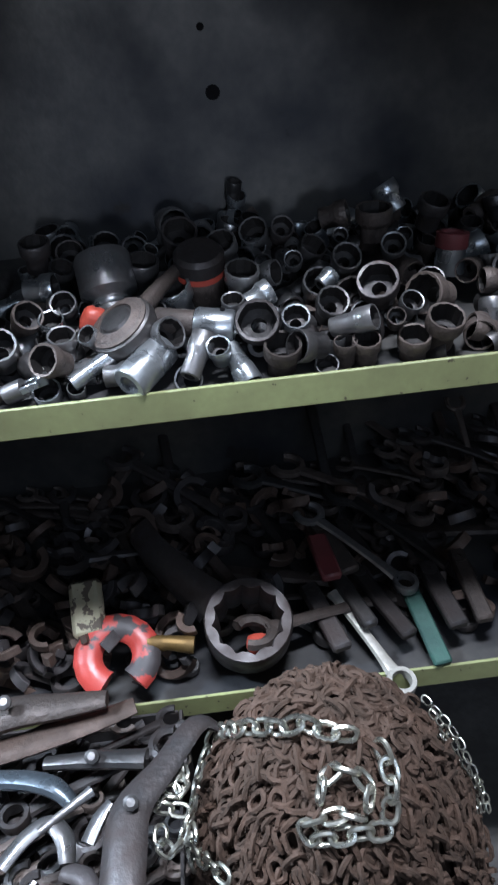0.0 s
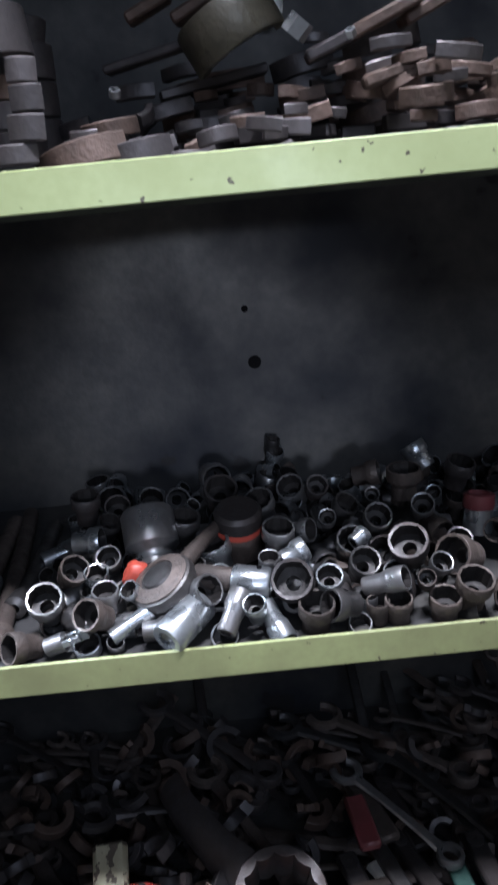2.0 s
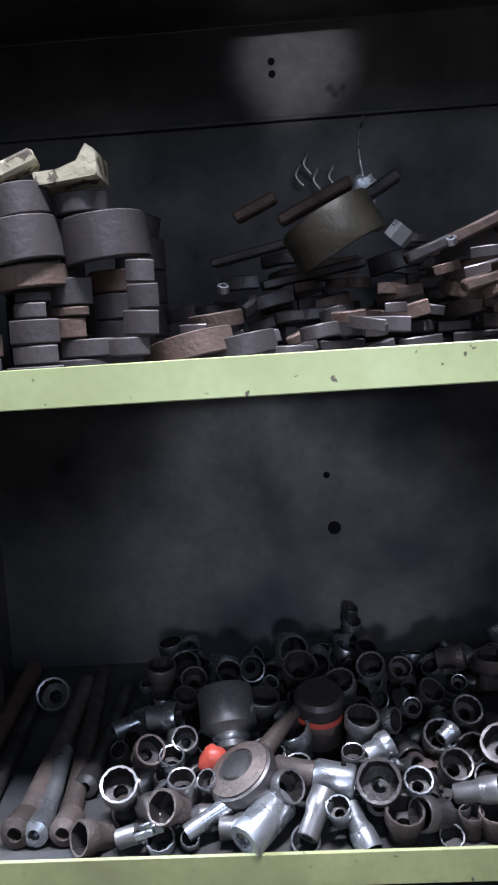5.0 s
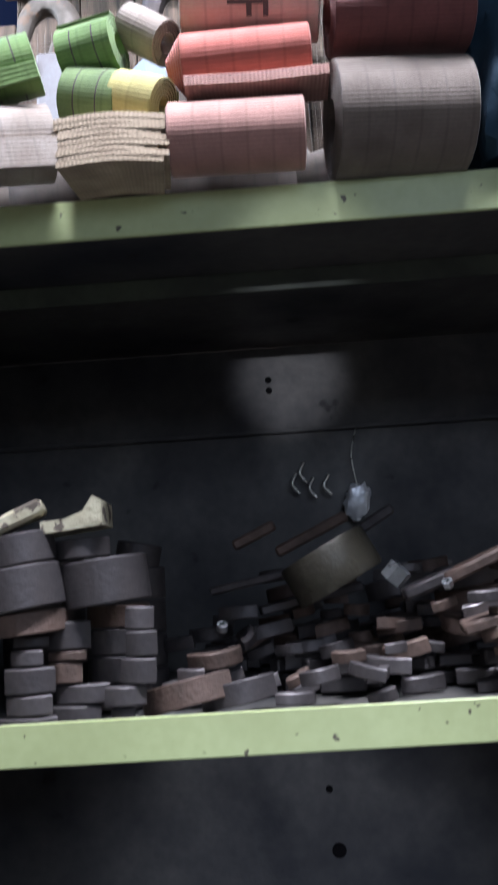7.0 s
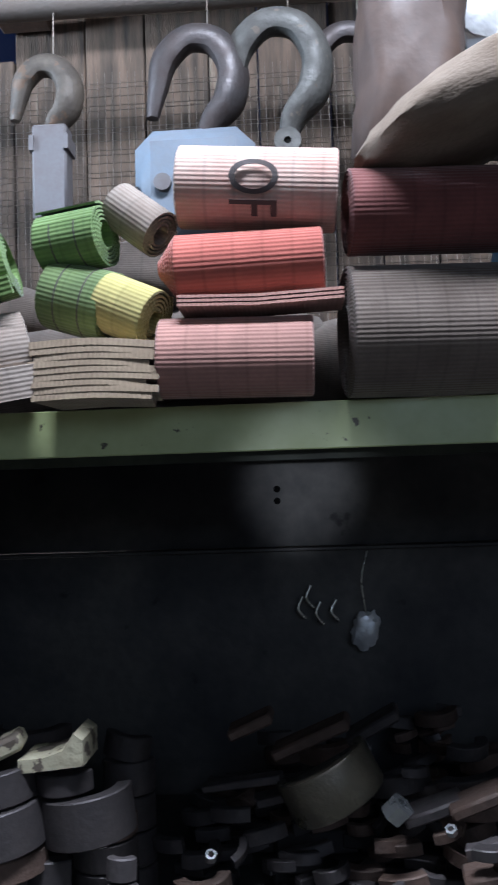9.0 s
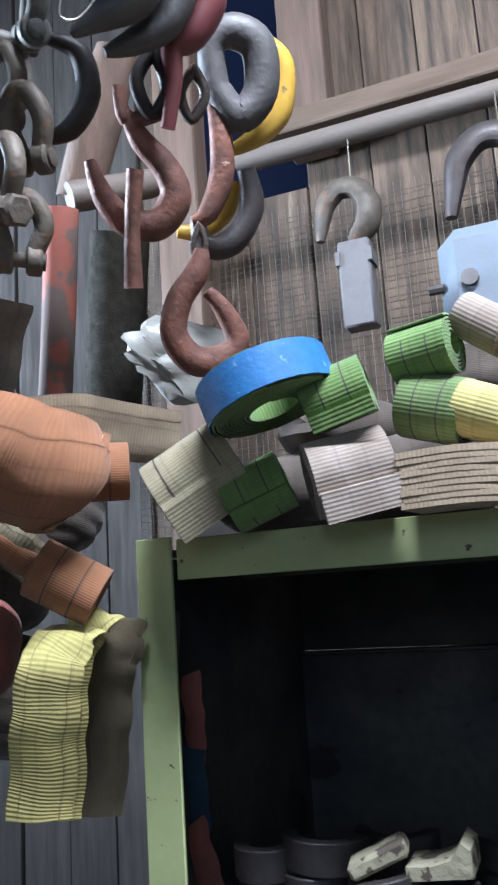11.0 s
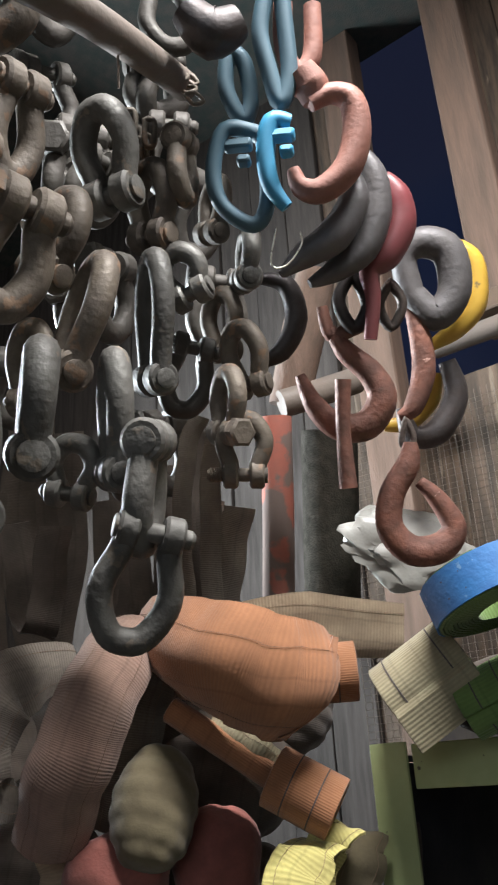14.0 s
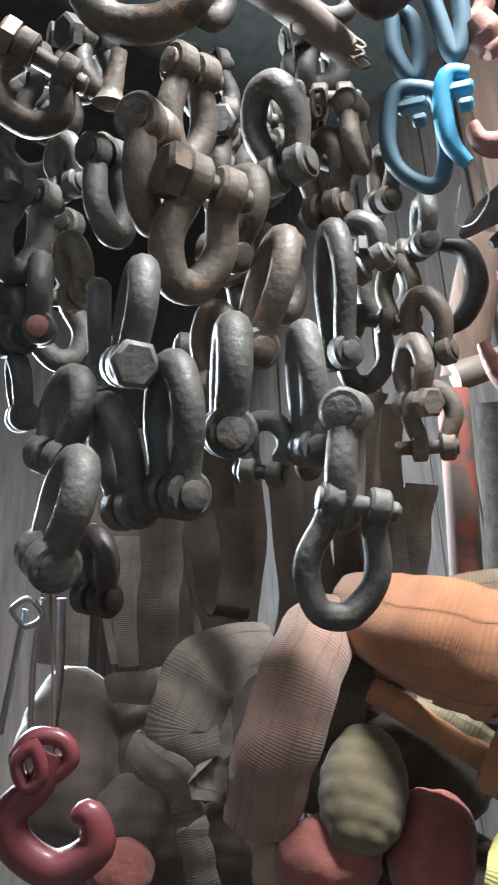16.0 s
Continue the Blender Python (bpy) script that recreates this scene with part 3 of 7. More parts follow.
sling_roll("bright green webbing sling rolled up", (-0.352, 0.815, 2.325), (0.92, 0.1, 0.26), 0.07, 0.036, W_GREEN, 5, 0.9, 4.1, tail=[(0, -0.036, -0.02), (0, -0.03, -0.036)])
sling_roll("green webbing sling coiled flat with blue label band", (-0.425, 0.80, 2.34), (-0.31, -0.02, 0.95), 0.046, 0.074, W_GREEN, 11, 0.95, 0.2, band=(-2.6, 2.2, BLUE_LABEL, "bright blue cloth label"))
sling_roll("beige webbing sling rolled on the shelf end", (-0.53, 0.84, 2.26), (0.78, 0.25, 0.48), 0.10, 0.056, W_BEIGE, 7, 0.85, 3.4, tail=[(0, -0.06, -0.02), (0, -0.055, -0.06)])
sling_roll("green webbing sling rolled under the beige one", (-0.455, 0.83, 2.235), (0.85, 0.2, 0.35), 0.07, 0.036, W_GREEN, 5, 0.95, 3.4)



# ---- crane hooks on the pipe, jacket and gloves at the shelf's end ----
crane_hook("grey-pink forged crane hook with a square shank block", (-0.44, 1.345, 2.73), 0.165, CAST_WARM, shank=block_shank(0.058, 0.16, GREY_PAINT), fat=0.15)
crane_hook("dark grey forged crane hook above a blue-grey block", (-0.178, 1.33, 2.705), 0.235, BLACKENED, fat=0.125)
crane_hook("grey forged crane hook with an eye at its shank", (-0.045, 1.335, 2.71), 0.26, CAST, fat=0.115)
crane_hook("dark steel crane hook half hidden by the boot", (0.07, 1.35, 2.72), 0.22, BLACKENED, fat=0.1)
eye = lathe(B(), [(0.006, -0.012), (0.022, -0.012), (0.022, 0.012), (0.006, 0.012)], 14, aim((-0.048, 1.325, 2.672), (0, 1, 0)))
thing("shank_nut", "grey steel nut under the hook's shank", "nut", bm=eye, mat=CAST)
blk = thing("hook_block", "pale blue-grey painted steel hook block", "hook block")
bm = box(B(), (-0.295, 1.285, 2.52), (-0.10, 1.345, 2.70), 0.03)
part("cheek_plate", bm, PALE_BLUE, blk)
part("pivot_bolt", lathe(B(), [(0.0001, 0), (0.014, 0), (0.014, 0.012), (0.0001, 0.012)], 12, aim((-0.245, 1.275, 2.60), (0, 1, 0))), GREY_PAINT, blk)
part("tie_stud", tube(B(), [(-0.315, 1.31, 2.60), (-0.29, 1.31, 2.60)], 0.008, 8), BLACKENED, blk)


def lump(name, label, category, at, size, mat, rot=(0, 0, 0), rough=0.18, freq=2.2, power=2.6, seed=0, sub=4, group="", ridges=0):
    """A soft lump of cloth, leather or foil: a rounded box with folds."""
    bm = B()
    bmesh.ops.create_icosphere(bm, subdivisions=sub, radius=1)
    for v in bm.verts:
        n = v.co.normalized()
        k = (sum(abs(c) ** power for c in n)) ** (-1 / power)
        p = n * k
        f = noise.noise(p * freq + Vector((seed * 7.3, 0, 0))) + 0.5 * noise.noise(p * freq * 2.7 + Vector((0, seed * 3.1, 0)))
        if ridges:
            f = 0.5 * f + 0.4 * abs(math.sin(p.z * ridges * 1.05 + 1.3 * p.x * p.x + 1.0 * p.x)) - 0.2
        p *= 1 + rough * f
        if ridges:
            p.x *= 1 - 0.22 * max(0.0, p.z) ** 2
        v.co = Vector((p.x * size[0], p.y * size[1], p.z * size[2]))
    uv = bm.loops.layers.uv.verify()
    for f in bm.faces:
        for lp in f.loops:
            lp[uv].uv = (lp.vert.co.x, lp.vert.co.z)
    return thing(name, label, category, group, pose(*at, *rot), bm, mat)


lump("leather_boot", "worn dark brown leather boot standing on end", "boot", (0.10, 1.0, 2.62), (0.062, 0.075, 0.16), LEATHER, (0, 8, 0), 0.16, 1.6, 3.2, 3)
lump("suede_glove", "pale brown suede work glove draped over a roll", "glove", (0.145, 0.845, 2.476), (0.137, 0.1, 0.042), SUEDE, (0, -24, 4), 0.10, 1.5, 2.2, 5)
sling_roll("dark maroon webbing sling rolled on the grey one", (0.086, 0.842, 2.376), (1, 0.08, 0.0), 0.158, 0.044, W_MAROON, 6, 0.97, 0.6)
lump("foil_pad", "crumpled silver foil insulation pad", "foil pad", (0.235, 1.04, 2.715), (0.095, 0.03, 0.105), FOIL, (0, 25, 10), 0.22, 3.5, 4, 9)
lump("foil_pad", "crumpled pale silver strip under the glove", "foil pad", (0.20, 0.88, 2.458), (0.075, 0.03, 0.012), W_STRAW, (0, -3, 0), 0.2, 4, 3, 11)
lump("blue_cloth", "dusty blue cloth bundle at the shelf's end", "cloth", (0.225, 0.90, 2.33), (0.06, 0.08, 0.13), NAVY, (0, 6, 0), 0.25, 2.2, 2.6, 13)
lump("rag", "grey crumpled rag hanging on the back panel", "rag", (0.05, 1.40, 1.885), (0.02, 0.014, 0.03), FOIL, (0, 15, 0), 0.35, 2.6, 2.2, 15, 3)
tagw = tube(B(), spline([(0.058, 1.408, 2.012), (0.046, 1.40, 1.965), (0.052, 1.40, 1.91)], 4), 0.0014, 5)
thing("tie_wire", "thin wire holding the rag to the ledge", "wire", bm=tagw, mat=GALV)

# ---- hanging shackles, hooks and links ----
VIEW = Vector((-0.6, 0.7, 0.39))


def shackle(label, pin, bow, hw, r, spin, mat, end):
    pin, bow, r = Vector(pin), Vector(bow), r * 1.12
    z = (pin - bow).normalized()
    L = (pin - bow).length
    x = VIEW.cross(z).normalized()
    x = Matrix.Rotation(radians(spin), 3, z) @ x
    y = z.cross(x)
    m = Matrix.Translation(bow) @ Matrix((x, y, z)).transposed().to_4x4()
    root = thing("bow_shackle", label, "shackle", "hanging shackles", m)
    e = 0.66 * hw
    line = spline([(-e, 0, L), (-e * 1.08, 0, L * 0.8), (-hw, 0, L * 0.5), (-hw * 0.92, 0, L * 0.27), (-hw * 0.5, 0, L * 0.05), (0, 0, 0), (hw * 0.5, 0, L * 0.05), (hw * 0.92, 0, L * 0.27), (hw, 0, L * 0.5), (e * 1.08, 0, L * 0.8), (e, 0, L)], 4)
    n = len(line)
    bm = tube(B(), line, [r * (1.0 + 0.12 * math.sin(math.pi * i / (n - 1))) for i in range(n)], 12)
    for s in (-1, 1):
        lathe(bm, [(r * 0.7, -r * 0.85), (r * 1.35, -r * 0.85), (r * 1.6, -r * 0.6), (r * 1.6, r * 0.6), (r * 1.35, r * 0.85), (r * 0.7, r * 0.85)], 18, Matrix.Translation((s * e, 0, L)) @ aim((0, 0, 0), (1, 0, 0)))
    part("bow", bm, mat, root)
    reach = e + r * (2.4 if end == "bolt" else 1.5)
    pl, pr = [(-e - r * 0.6, 0, L), (e * 0.3, 0, L)], [r * 0.8, r * 0.8]
    if end == "bolt":
        for k in range(9):
            pl += [(e + r * (0.6 + 0.2 * k), 0, L), (e + r * (0.7 + 0.2 * k), 0, L)]
            pr += [r * 0.72, r * 0.9]
    bm = tube(B(), pl + [(reach, 0, L), (reach + r * 0.3, 0, L)], pr + [r * 0.8, r * 0.55], 12)
    pin_part = part("pin", bm, mat, root)
    seg, hr, hl = {"hex": (6, 1.75, 1.3), "disc": (18, 0.98, 0.22), "red": (14, 1.0, 0.5)}.get(end, (12, 0.95, 0.35))
    head = [(0.0001, -hl * r / 2), (hr * r * 0.8, -hl * r / 2), (hr * r, -hl * r * 0.3), (hr * r, hl * r / 2), (0.0001, hl * r / 2)]
    bm = lathe(B(), head, seg, Matrix.Translation((-e - r * (0.85 + hl / 2), 0, L)) @ aim((0, 0, 0), (1, 0, 0)))
    if end == "disc":
        part("pin_end", lathe(B(), head, seg, Matrix.Translation((e + r * (0.85 + hl / 2), 0, L)) @ aim((0, 0, 0), (-1, 0, 0))), mat, pin_part)
    part("pin_head", bm, PINK if end == "red" else mat, pin_part, "red painted pin head" if end == "red" else "")
    return root


def grow(vals, n, sub):
    out = []
    for i in range(len(vals) - 1):
        out += [vals[i] + (vals[i + 1] - vals[i]) * k / sub for k in range(sub)]
    return out + [vals[-1]]


def bar_thing(name, label, category, pts, rad, mat, closed=False):
    """A forged or bent bar: a hook, link, rod or wire, with its own thickness along the way."""
    c = sum((Vector(p) for p in pts), Vector()) / len(pts)
    P = [Vector(p) - c for p in pts]
    if closed:
        P = P + [P[0]]
    line = spline(P, 5)
    if isinstance(rad, list):
        rad = grow(rad + ([rad[0]] if closed else []), len(line), 5)
    if closed:
        line = line[:-1]
        rad = rad[:-1] if isinstance(rad, list) else rad
    bm = tube(B(), line, rad, 12, closed, flat=0.82 if "hook" in name else 1.0)
    return thing(name, label, category, "hanging tackle", Matrix.Translation(c), bm, mat)


# dark webbing for slings lying deep or behind, shade included in its colour
W_SHADE_DARK = web_mat("shade_dark_brown_webbing", (0.12, 0.095, 0.075), (0.06, 0.048, 0.04), 140, 0.15)
GREY_DARK = material("dark_grey_painted_steel", (0.11, 0.105, 0.108), 0.56, 0.2, (0.08, 0.07, 0.065), 20, 0.7, 0.25, 110)
# darker forged steel: the shade deep in the cluster is in its colour
CAST_SHADED = material("shaded_forged_steel", (0.085, 0.08, 0.07), 0.6, 0.3, (0.05, 0.042, 0.036), 22, 0.7, 0.3, 120, vary=0.25)
W_PINKDUST = web_mat("dusty_pink_webbing", (0.32, 0.2, 0.15), (0.17, 0.115, 0.088), 120, 0.3)


def web_thing(name, label, pts, across, width, mat, thick=0.004, bulge=0.0):
    c = sum((Vector(p) for p in pts), Vector()) / len(pts)
    line = spline([Vector(p) - c for p in pts], 6)
    if isinstance(width, list):
        width = grow(width, len(line), 6)
    line = [p + 0.0016 * Vector((math.sin(i * 1.3), math.cos(i * 0.9), math.sin(i * 0.7))) for i, p in enumerate(line)]
    bm = fold(B(), line, across, width, bulge or (0.05 if thick < 0.0045 else 0.10), 0.004 if thick < 0.0045 else 0.003)
    root = thing(name, label, "lifting sling", "hanging slings", Matrix.Translation(c))
    web = part("webbing", bm, mat, root)
    if isinstance(width, list):
        for q in (-0.62, 0.62):
            line2, n = [], len(line)
            for i in range(n):
                t = (line[min(i + 1, n - 1)] - line[max(i - 1, 0)]).normalized()
                a = Vector(across)
                a = (a - a.dot(t) * t).normalized()
                nrm = t.cross(a)
                if nrm.dot(Vector((0.5, -0.75, 0.2))) < 0:
                    nrm = -nrm
                b = bulge or (0.05 if thick < 0.0045 else 0.10)
                line2.append(line[i] + a * (0.5 * width[i] * q) + nrm * (b * width[i] * (1 - abs(q) ** 2.4) + 0.015 * width[i] * math.sin(5 * q + 0.35 * i) + 0.0006))
            part("stitch_line", tube(B(), line2, 0.00028, 4), THREAD, web, "dark stitched thread")
    return root


THREAD = material("dark_thread", (0.24, 0.15, 0.1), 0.9, 0, (0.1, 0.07, 0.05), 60, 0.6)


W_NET = material("dark_green_grey_net", (0.04, 0.036, 0.028), 0.95, 0.0, (0.016, 0.015, 0.012), 60, 0.7, 0.3, 300, spec=0.08)


def bright_bit(at, i):
    """A small bright nut or collar on the heap."""
    bm = lathe(B(), [(0.003, -0.004), (0.006 + 0.001 * (i % 2), -0.004), (0.0065, 0.004), (0.0035, 0.004)], (6, 14)[i % 2])
    return thing("steel_nut", "small bright steel nut on the shelf heap", "nut", "bright nuts", aim(at, (0.4 - 0.3 * i, -0.4, 0.6)), bm, CHROME)


def sleeve(label, at, rx, ry, mat, rot, kind):
    v = -VIEW
    yaw = math.degrees(math.atan2(v.x, -v.y))
    return lump("round_sling", label, "round sling", at, (rx, rx * 0.85, ry), mat, (-15, rot, yaw), 0.10, 1.4, 2.2, len(label) + rot, 5 if kind == "ridged" else 4, "slings on the side pile", 9 if kind == "ridged" else 0)


def plastic_bag(a, b, c):
    m = (Vector(a) + Vector(b) + Vector(c)) / 3
    yaw = math.degrees(math.atan2(b[1] - a[1], b[0] - a[0]))
    return lump("plastic_bag", "crumpled white plastic bag behind the hooks", "plastic bag", m, ((Vector(b) - Vector(a)).length * 0.44, 0.03, 0.065), PLASTIC, (0, 22, yaw), 0.30, 2.5, 1.7, 21, 4)


# unseen plate added to keep the left lamp's light off the back panel
part("end_plate", box(B(), (-0.652, 1.06, 1.66), (-0.648, 1.435, 2.27)), PANEL, rack, "unseen dark steel plate added to block lamp light", smooth=False)
# added filler slings whose dark colour gives the shade between the rolls
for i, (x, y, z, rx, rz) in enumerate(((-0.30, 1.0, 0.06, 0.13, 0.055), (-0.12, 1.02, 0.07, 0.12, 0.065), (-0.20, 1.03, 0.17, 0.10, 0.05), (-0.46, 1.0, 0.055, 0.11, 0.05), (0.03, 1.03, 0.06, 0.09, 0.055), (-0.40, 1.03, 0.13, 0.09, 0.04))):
    lump("folded_sling", "dark filler sling shading the gaps behind the rolled ones", "lifting sling", (x, y, SZ + z), (rx, 0.07, rz), W_SHADE_DARK, (0, 5 * (i % 3) - 5, 4 * i), 0.12, 1.8, 2.6, 40 + i, 3, "slings behind the rolls")

shackle("grey forged bow shackle in hanging chain with plain pin", (-0.655, 0.524, 2.397), (-0.704, 0.536, 2.3), 0.0341, 0.011, 10, CAST, "pin")
shackle("grey forged bow shackle in hanging chain with round pin head", (-0.644, 0.512, 2.487), (-0.678, 0.535, 2.393), 0.0248, 0.013, 78, CAST, "disc")
shackle("grey forged bow shackle in hanging chain with plain pin", (-0.711, 0.531, 2.477), (-0.68, 0.497, 2.588), 0.0215, 0.012, 70, CAST, "pin")
shackle("grey forged bow shackle in hanging chain with round pin head", (-0.75, 0.45, 2.486), (-0.713, 0.428, 2.582), 0.0254, 0.015, 75, CAST, "disc")
shackle("dusty brown-grey bow shackle in hanging chain with plain pin", (-0.756, 0.494, 2.604), (-0.691, 0.489, 2.711), 0.0291, 0.0133, 60, CAST_WARM, "pin")
shackle("grey forged bow shackle in hanging chain with plain pin", (-0.708, 0.589, 2.609), (-0.669, 0.549, 2.74), 0.0225, 0.0113, 60, CAST, "pin")
shackle("grey forged bow shackle in hanging chain with hexagonal bolt head", (-0.775, 0.342, 2.537), (-0.734, 0.33, 2.621), 0.0275, 0.0126, 65, CAST, "hex")
shackle("grey forged bow shackle in hanging chain with threaded bolt end", (-0.764, 0.393, 2.411), (-0.728, 0.362, 2.523), 0.0278, 0.0134, 50, CAST, "bolt")
shackle("dusty brown-grey bow shackle in hanging chain with round pin head", (-0.736, 0.337, 2.812), (-0.765, 0.365, 2.717), 0.0272, 0.0151, 75, CAST_WARM, "disc")
shackle("dusty brown-grey bow shackle in hanging chain with hexagonal bolt head", (-0.697, 0.387, 2.731), (-0.75, 0.394, 2.638), 0.0308, 0.0154, 35, CAST_WARM, "hex")
shackle("dusty brown-grey bow shackle in hanging chain with plain pin", (-0.718, 0.383, 2.911), (-0.757, 0.401, 2.819), 0.0259, 0.0136, 50, CAST_WARM, "pin")
shackle("grey forged bow shackle in hanging chain with round pin head", (-0.823, 0.336, 2.833), (-0.842, 0.369, 2.746), 0.0233, 0.0123, 60, CAST, "disc")
shackle("dusty brown-grey bow shackle in hanging chain with plain pin", (-0.644, 0.26, 2.938), (-0.672, 0.28, 2.859), 0.0563, 0.0152, 0, CAST_WARM, "pin")
shackle("dusty brown-grey bow shackle in hanging chain with round pin head", (-0.618, 0.543, 2.883), (-0.632, 0.566, 2.819), 0.0203, 0.0101, 70, CAST_WARM, "disc")
shackle("dusty brown-grey bow shackle in hanging chain with plain pin", (-0.756, 0.46, 2.716), (-0.709, 0.457, 2.792), 0.0259, 0.013, 40, CAST_WARM, "pin")
shackle("grey forged bow shackle in hanging chain with plain pin", (-0.69, 0.503, 2.816), (-0.676, 0.463, 2.91), 0.0294, 0.0134, 30, CAST, "pin")
shackle("dusty brown-grey bow shackle in hanging chain with plain pin", (-0.68, 0.559, 2.784), (-0.659, 0.535, 2.859), 0.0246, 0.0116, 40, CAST_WARM, "pin")
shackle("dusty brown-grey bow shackle in hanging chain with plain pin", (-0.656, 0.71, 2.628), (-0.648, 0.679, 2.694), 0.0211, 0.0099, 30, CAST_WARM, "pin")
shackle("dusty brown-grey bow shackle in hanging chain with hexagonal bolt head", (-0.684, 0.691, 2.566), (-0.662, 0.672, 2.633), 0.0221, 0.0097, 60, CAST_WARM, "hex")
shackle("dusty brown-grey bow shackle in hanging chain with threaded bolt end", (-0.683, 0.72, 2.517), (-0.664, 0.701, 2.58), 0.0248, 0.0097, 5, CAST_WARM, "bolt")
shackle("grey forged bow shackle in hanging chain with plain pin", (-0.659, 0.602, 2.713), (-0.663, 0.574, 2.758), 0.023, 0.0101, 20, CAST, "pin")
shackle("grey forged bow shackle in hanging chain with plain pin", (-0.776, 0.524, 2.468), (-0.755, 0.513, 2.519), 0.0248, 0.0093, 20, CAST, "pin")
shackle("dusty brown-grey bow shackle in hanging chain with plain pin", (-0.816, 0.496, 2.584), (-0.791, 0.473, 2.662), 0.0223, 0.0105, 30, CAST_WARM, "pin")
shackle("dusty brown-grey bow shackle in hanging chain with plain pin", (-0.697, 0.708, 2.694), (-0.679, 0.687, 2.763), 0.0222, 0.0096, 40, CAST_WARM, "pin")
shackle("dusty brown-grey bow shackle in hanging chain with plain pin", (-0.666, 0.656, 2.838), (-0.641, 0.643, 2.899), 0.0207, 0.0096, 60, CAST_WARM, "pin")
shackle("grey forged bow shackle in hanging chain with plain pin", (-0.633, 0.682, 2.764), (-0.614, 0.669, 2.816), 0.0187, 0.0101, 80, CAST, "pin")
shackle("grey forged bow shackle in hanging chain with round pin head", (-0.849, 0.31, 2.355), (-0.801, 0.31, 2.435), 0.0261, 0.0141, 55, CAST, "disc")
shackle("grey forged bow shackle in hanging chain with plain pin", (-0.822, 0.382, 2.411), (-0.807, 0.339, 2.504), 0.0256, 0.0122, 50, CAST, "pin")
shackle("grey forged bow shackle in hanging chain with plain pin", (-0.865, 0.319, 2.464), (-0.825, 0.316, 2.535), 0.0259, 0.0118, 40, CAST, "pin")
shackle("grey forged bow shackle in hanging chain with red painted pin", (-0.914, 0.319, 2.636), (-0.889, 0.302, 2.704), 0.019, 0.0108, 75, CAST, "red")
shackle("grey forged bow shackle in hanging chain with plain pin", (-0.867, 0.37, 2.581), (-0.84, 0.348, 2.661), 0.0186, 0.0112, 75, CAST, "pin")
shackle("dusty brown-grey bow shackle in hanging chain with round pin head", (-0.839, 0.352, 2.858), (-0.863, 0.363, 2.8), 0.0176, 0.0101, 75, CAST_WARM, "disc")
shackle("grey forged bow shackle in hanging chain with hexagonal bolt head", (-0.872, 0.275, 2.774), (-0.915, 0.28, 2.697), 0.0253, 0.0127, 55, CAST, "hex")
shackle("dusty brown-grey bow shackle in hanging chain with hexagonal bolt head", (-0.787, 0.238, 2.876), (-0.827, 0.23, 2.822), 0.0363, 0.0121, 20, CAST_WARM, "hex")
shackle("dusty brown-grey bow shackle in hanging chain with plain pin", (-0.908, 0.364, 2.699), (-0.898, 0.339, 2.755), 0.0201, 0.0107, 40, CAST_WARM, "pin")
shackle("grey forged bow shackle in hanging chain with plain pin", (-0.913, 0.343, 2.851), (-0.9, 0.324, 2.903), 0.0211, 0.0099, 30, CAST, "pin")
shackle("grey forged bow shackle in hanging chain with plain pin", (-0.953, 0.308, 2.637), (-0.939, 0.294, 2.685), 0.022, 0.0117, 40, CAST, "pin")
shackle("grey forged bow shackle in hanging chain with plain pin", (-0.975, 0.337, 2.554), (-0.959, 0.317, 2.613), 0.022, 0.0097, 60, CAST, "pin")
shackle("blackened bow shackle hanging in the cluster with plain pin", (-0.932, 0.417, 2.347), (-0.913, 0.398, 2.408), 0.0242, 0.0109, 40, BLACKENED, "pin")
bar_thing("crane_hook", "faded pink painted forged hook hung in the cluster", "lifting hook", [(-0.482, 0.627, 2.916), (-0.459, 0.64, 2.928), (-0.442, 0.66, 2.919), (-0.449, 0.675, 2.882), (-0.47, 0.678, 2.843), (-0.501, 0.665, 2.82), (-0.518, 0.647, 2.824), (-0.519, 0.635, 2.844)], [0.012, 0.0161, 0.0201, 0.0221, 0.0221, 0.0187, 0.0147, 0.0087], PINK)
bar_thing("chain_link", "faded pink painted link above the hook", "chain link", [(-0.48, 0.585, 3.046), (-0.494, 0.6, 2.996), (-0.49, 0.619, 2.969), (-0.47, 0.626, 2.988), (-0.453, 0.609, 3.045)], [0.0123, 0.0123, 0.0123, 0.0123, 0.0109], PINK)
bar_thing("swivel", "faded pink swivel collar between link and hook", "swivel", [(-0.482, 0.611, 2.956), (-0.477, 0.626, 2.939), (-0.48, 0.634, 2.92)], [0.0202, 0.0229, 0.0134], PINK)
bar_thing("sheave", "dark round steel disc hanging at the top", "sheave", [(-0.551, 0.48, 2.994), (-0.535, 0.509, 2.969), (-0.506, 0.526, 2.982)], [0.0194, 0.0298, 0.0194], BLACKENED)
bar_thing("chain_link", "faded blue painted forged link", "chain link", [(-0.542, 0.593, 2.885), (-0.569, 0.568, 2.887), (-0.593, 0.573, 2.841), (-0.596, 0.592, 2.804), (-0.574, 0.622, 2.782), (-0.554, 0.626, 2.807), (-0.538, 0.605, 2.869)], 0.01, BLUE_GREY, closed=True)
bar_thing("chain_link", "bright blue painted forged coupling link", "chain link", [(-0.498, 0.604, 2.88), (-0.515, 0.589, 2.881), (-0.53, 0.595, 2.848), (-0.536, 0.61, 2.812), (-0.529, 0.629, 2.788)], [0.0098, 0.0118, 0.0118, 0.0111, 0.0079], BLUE)
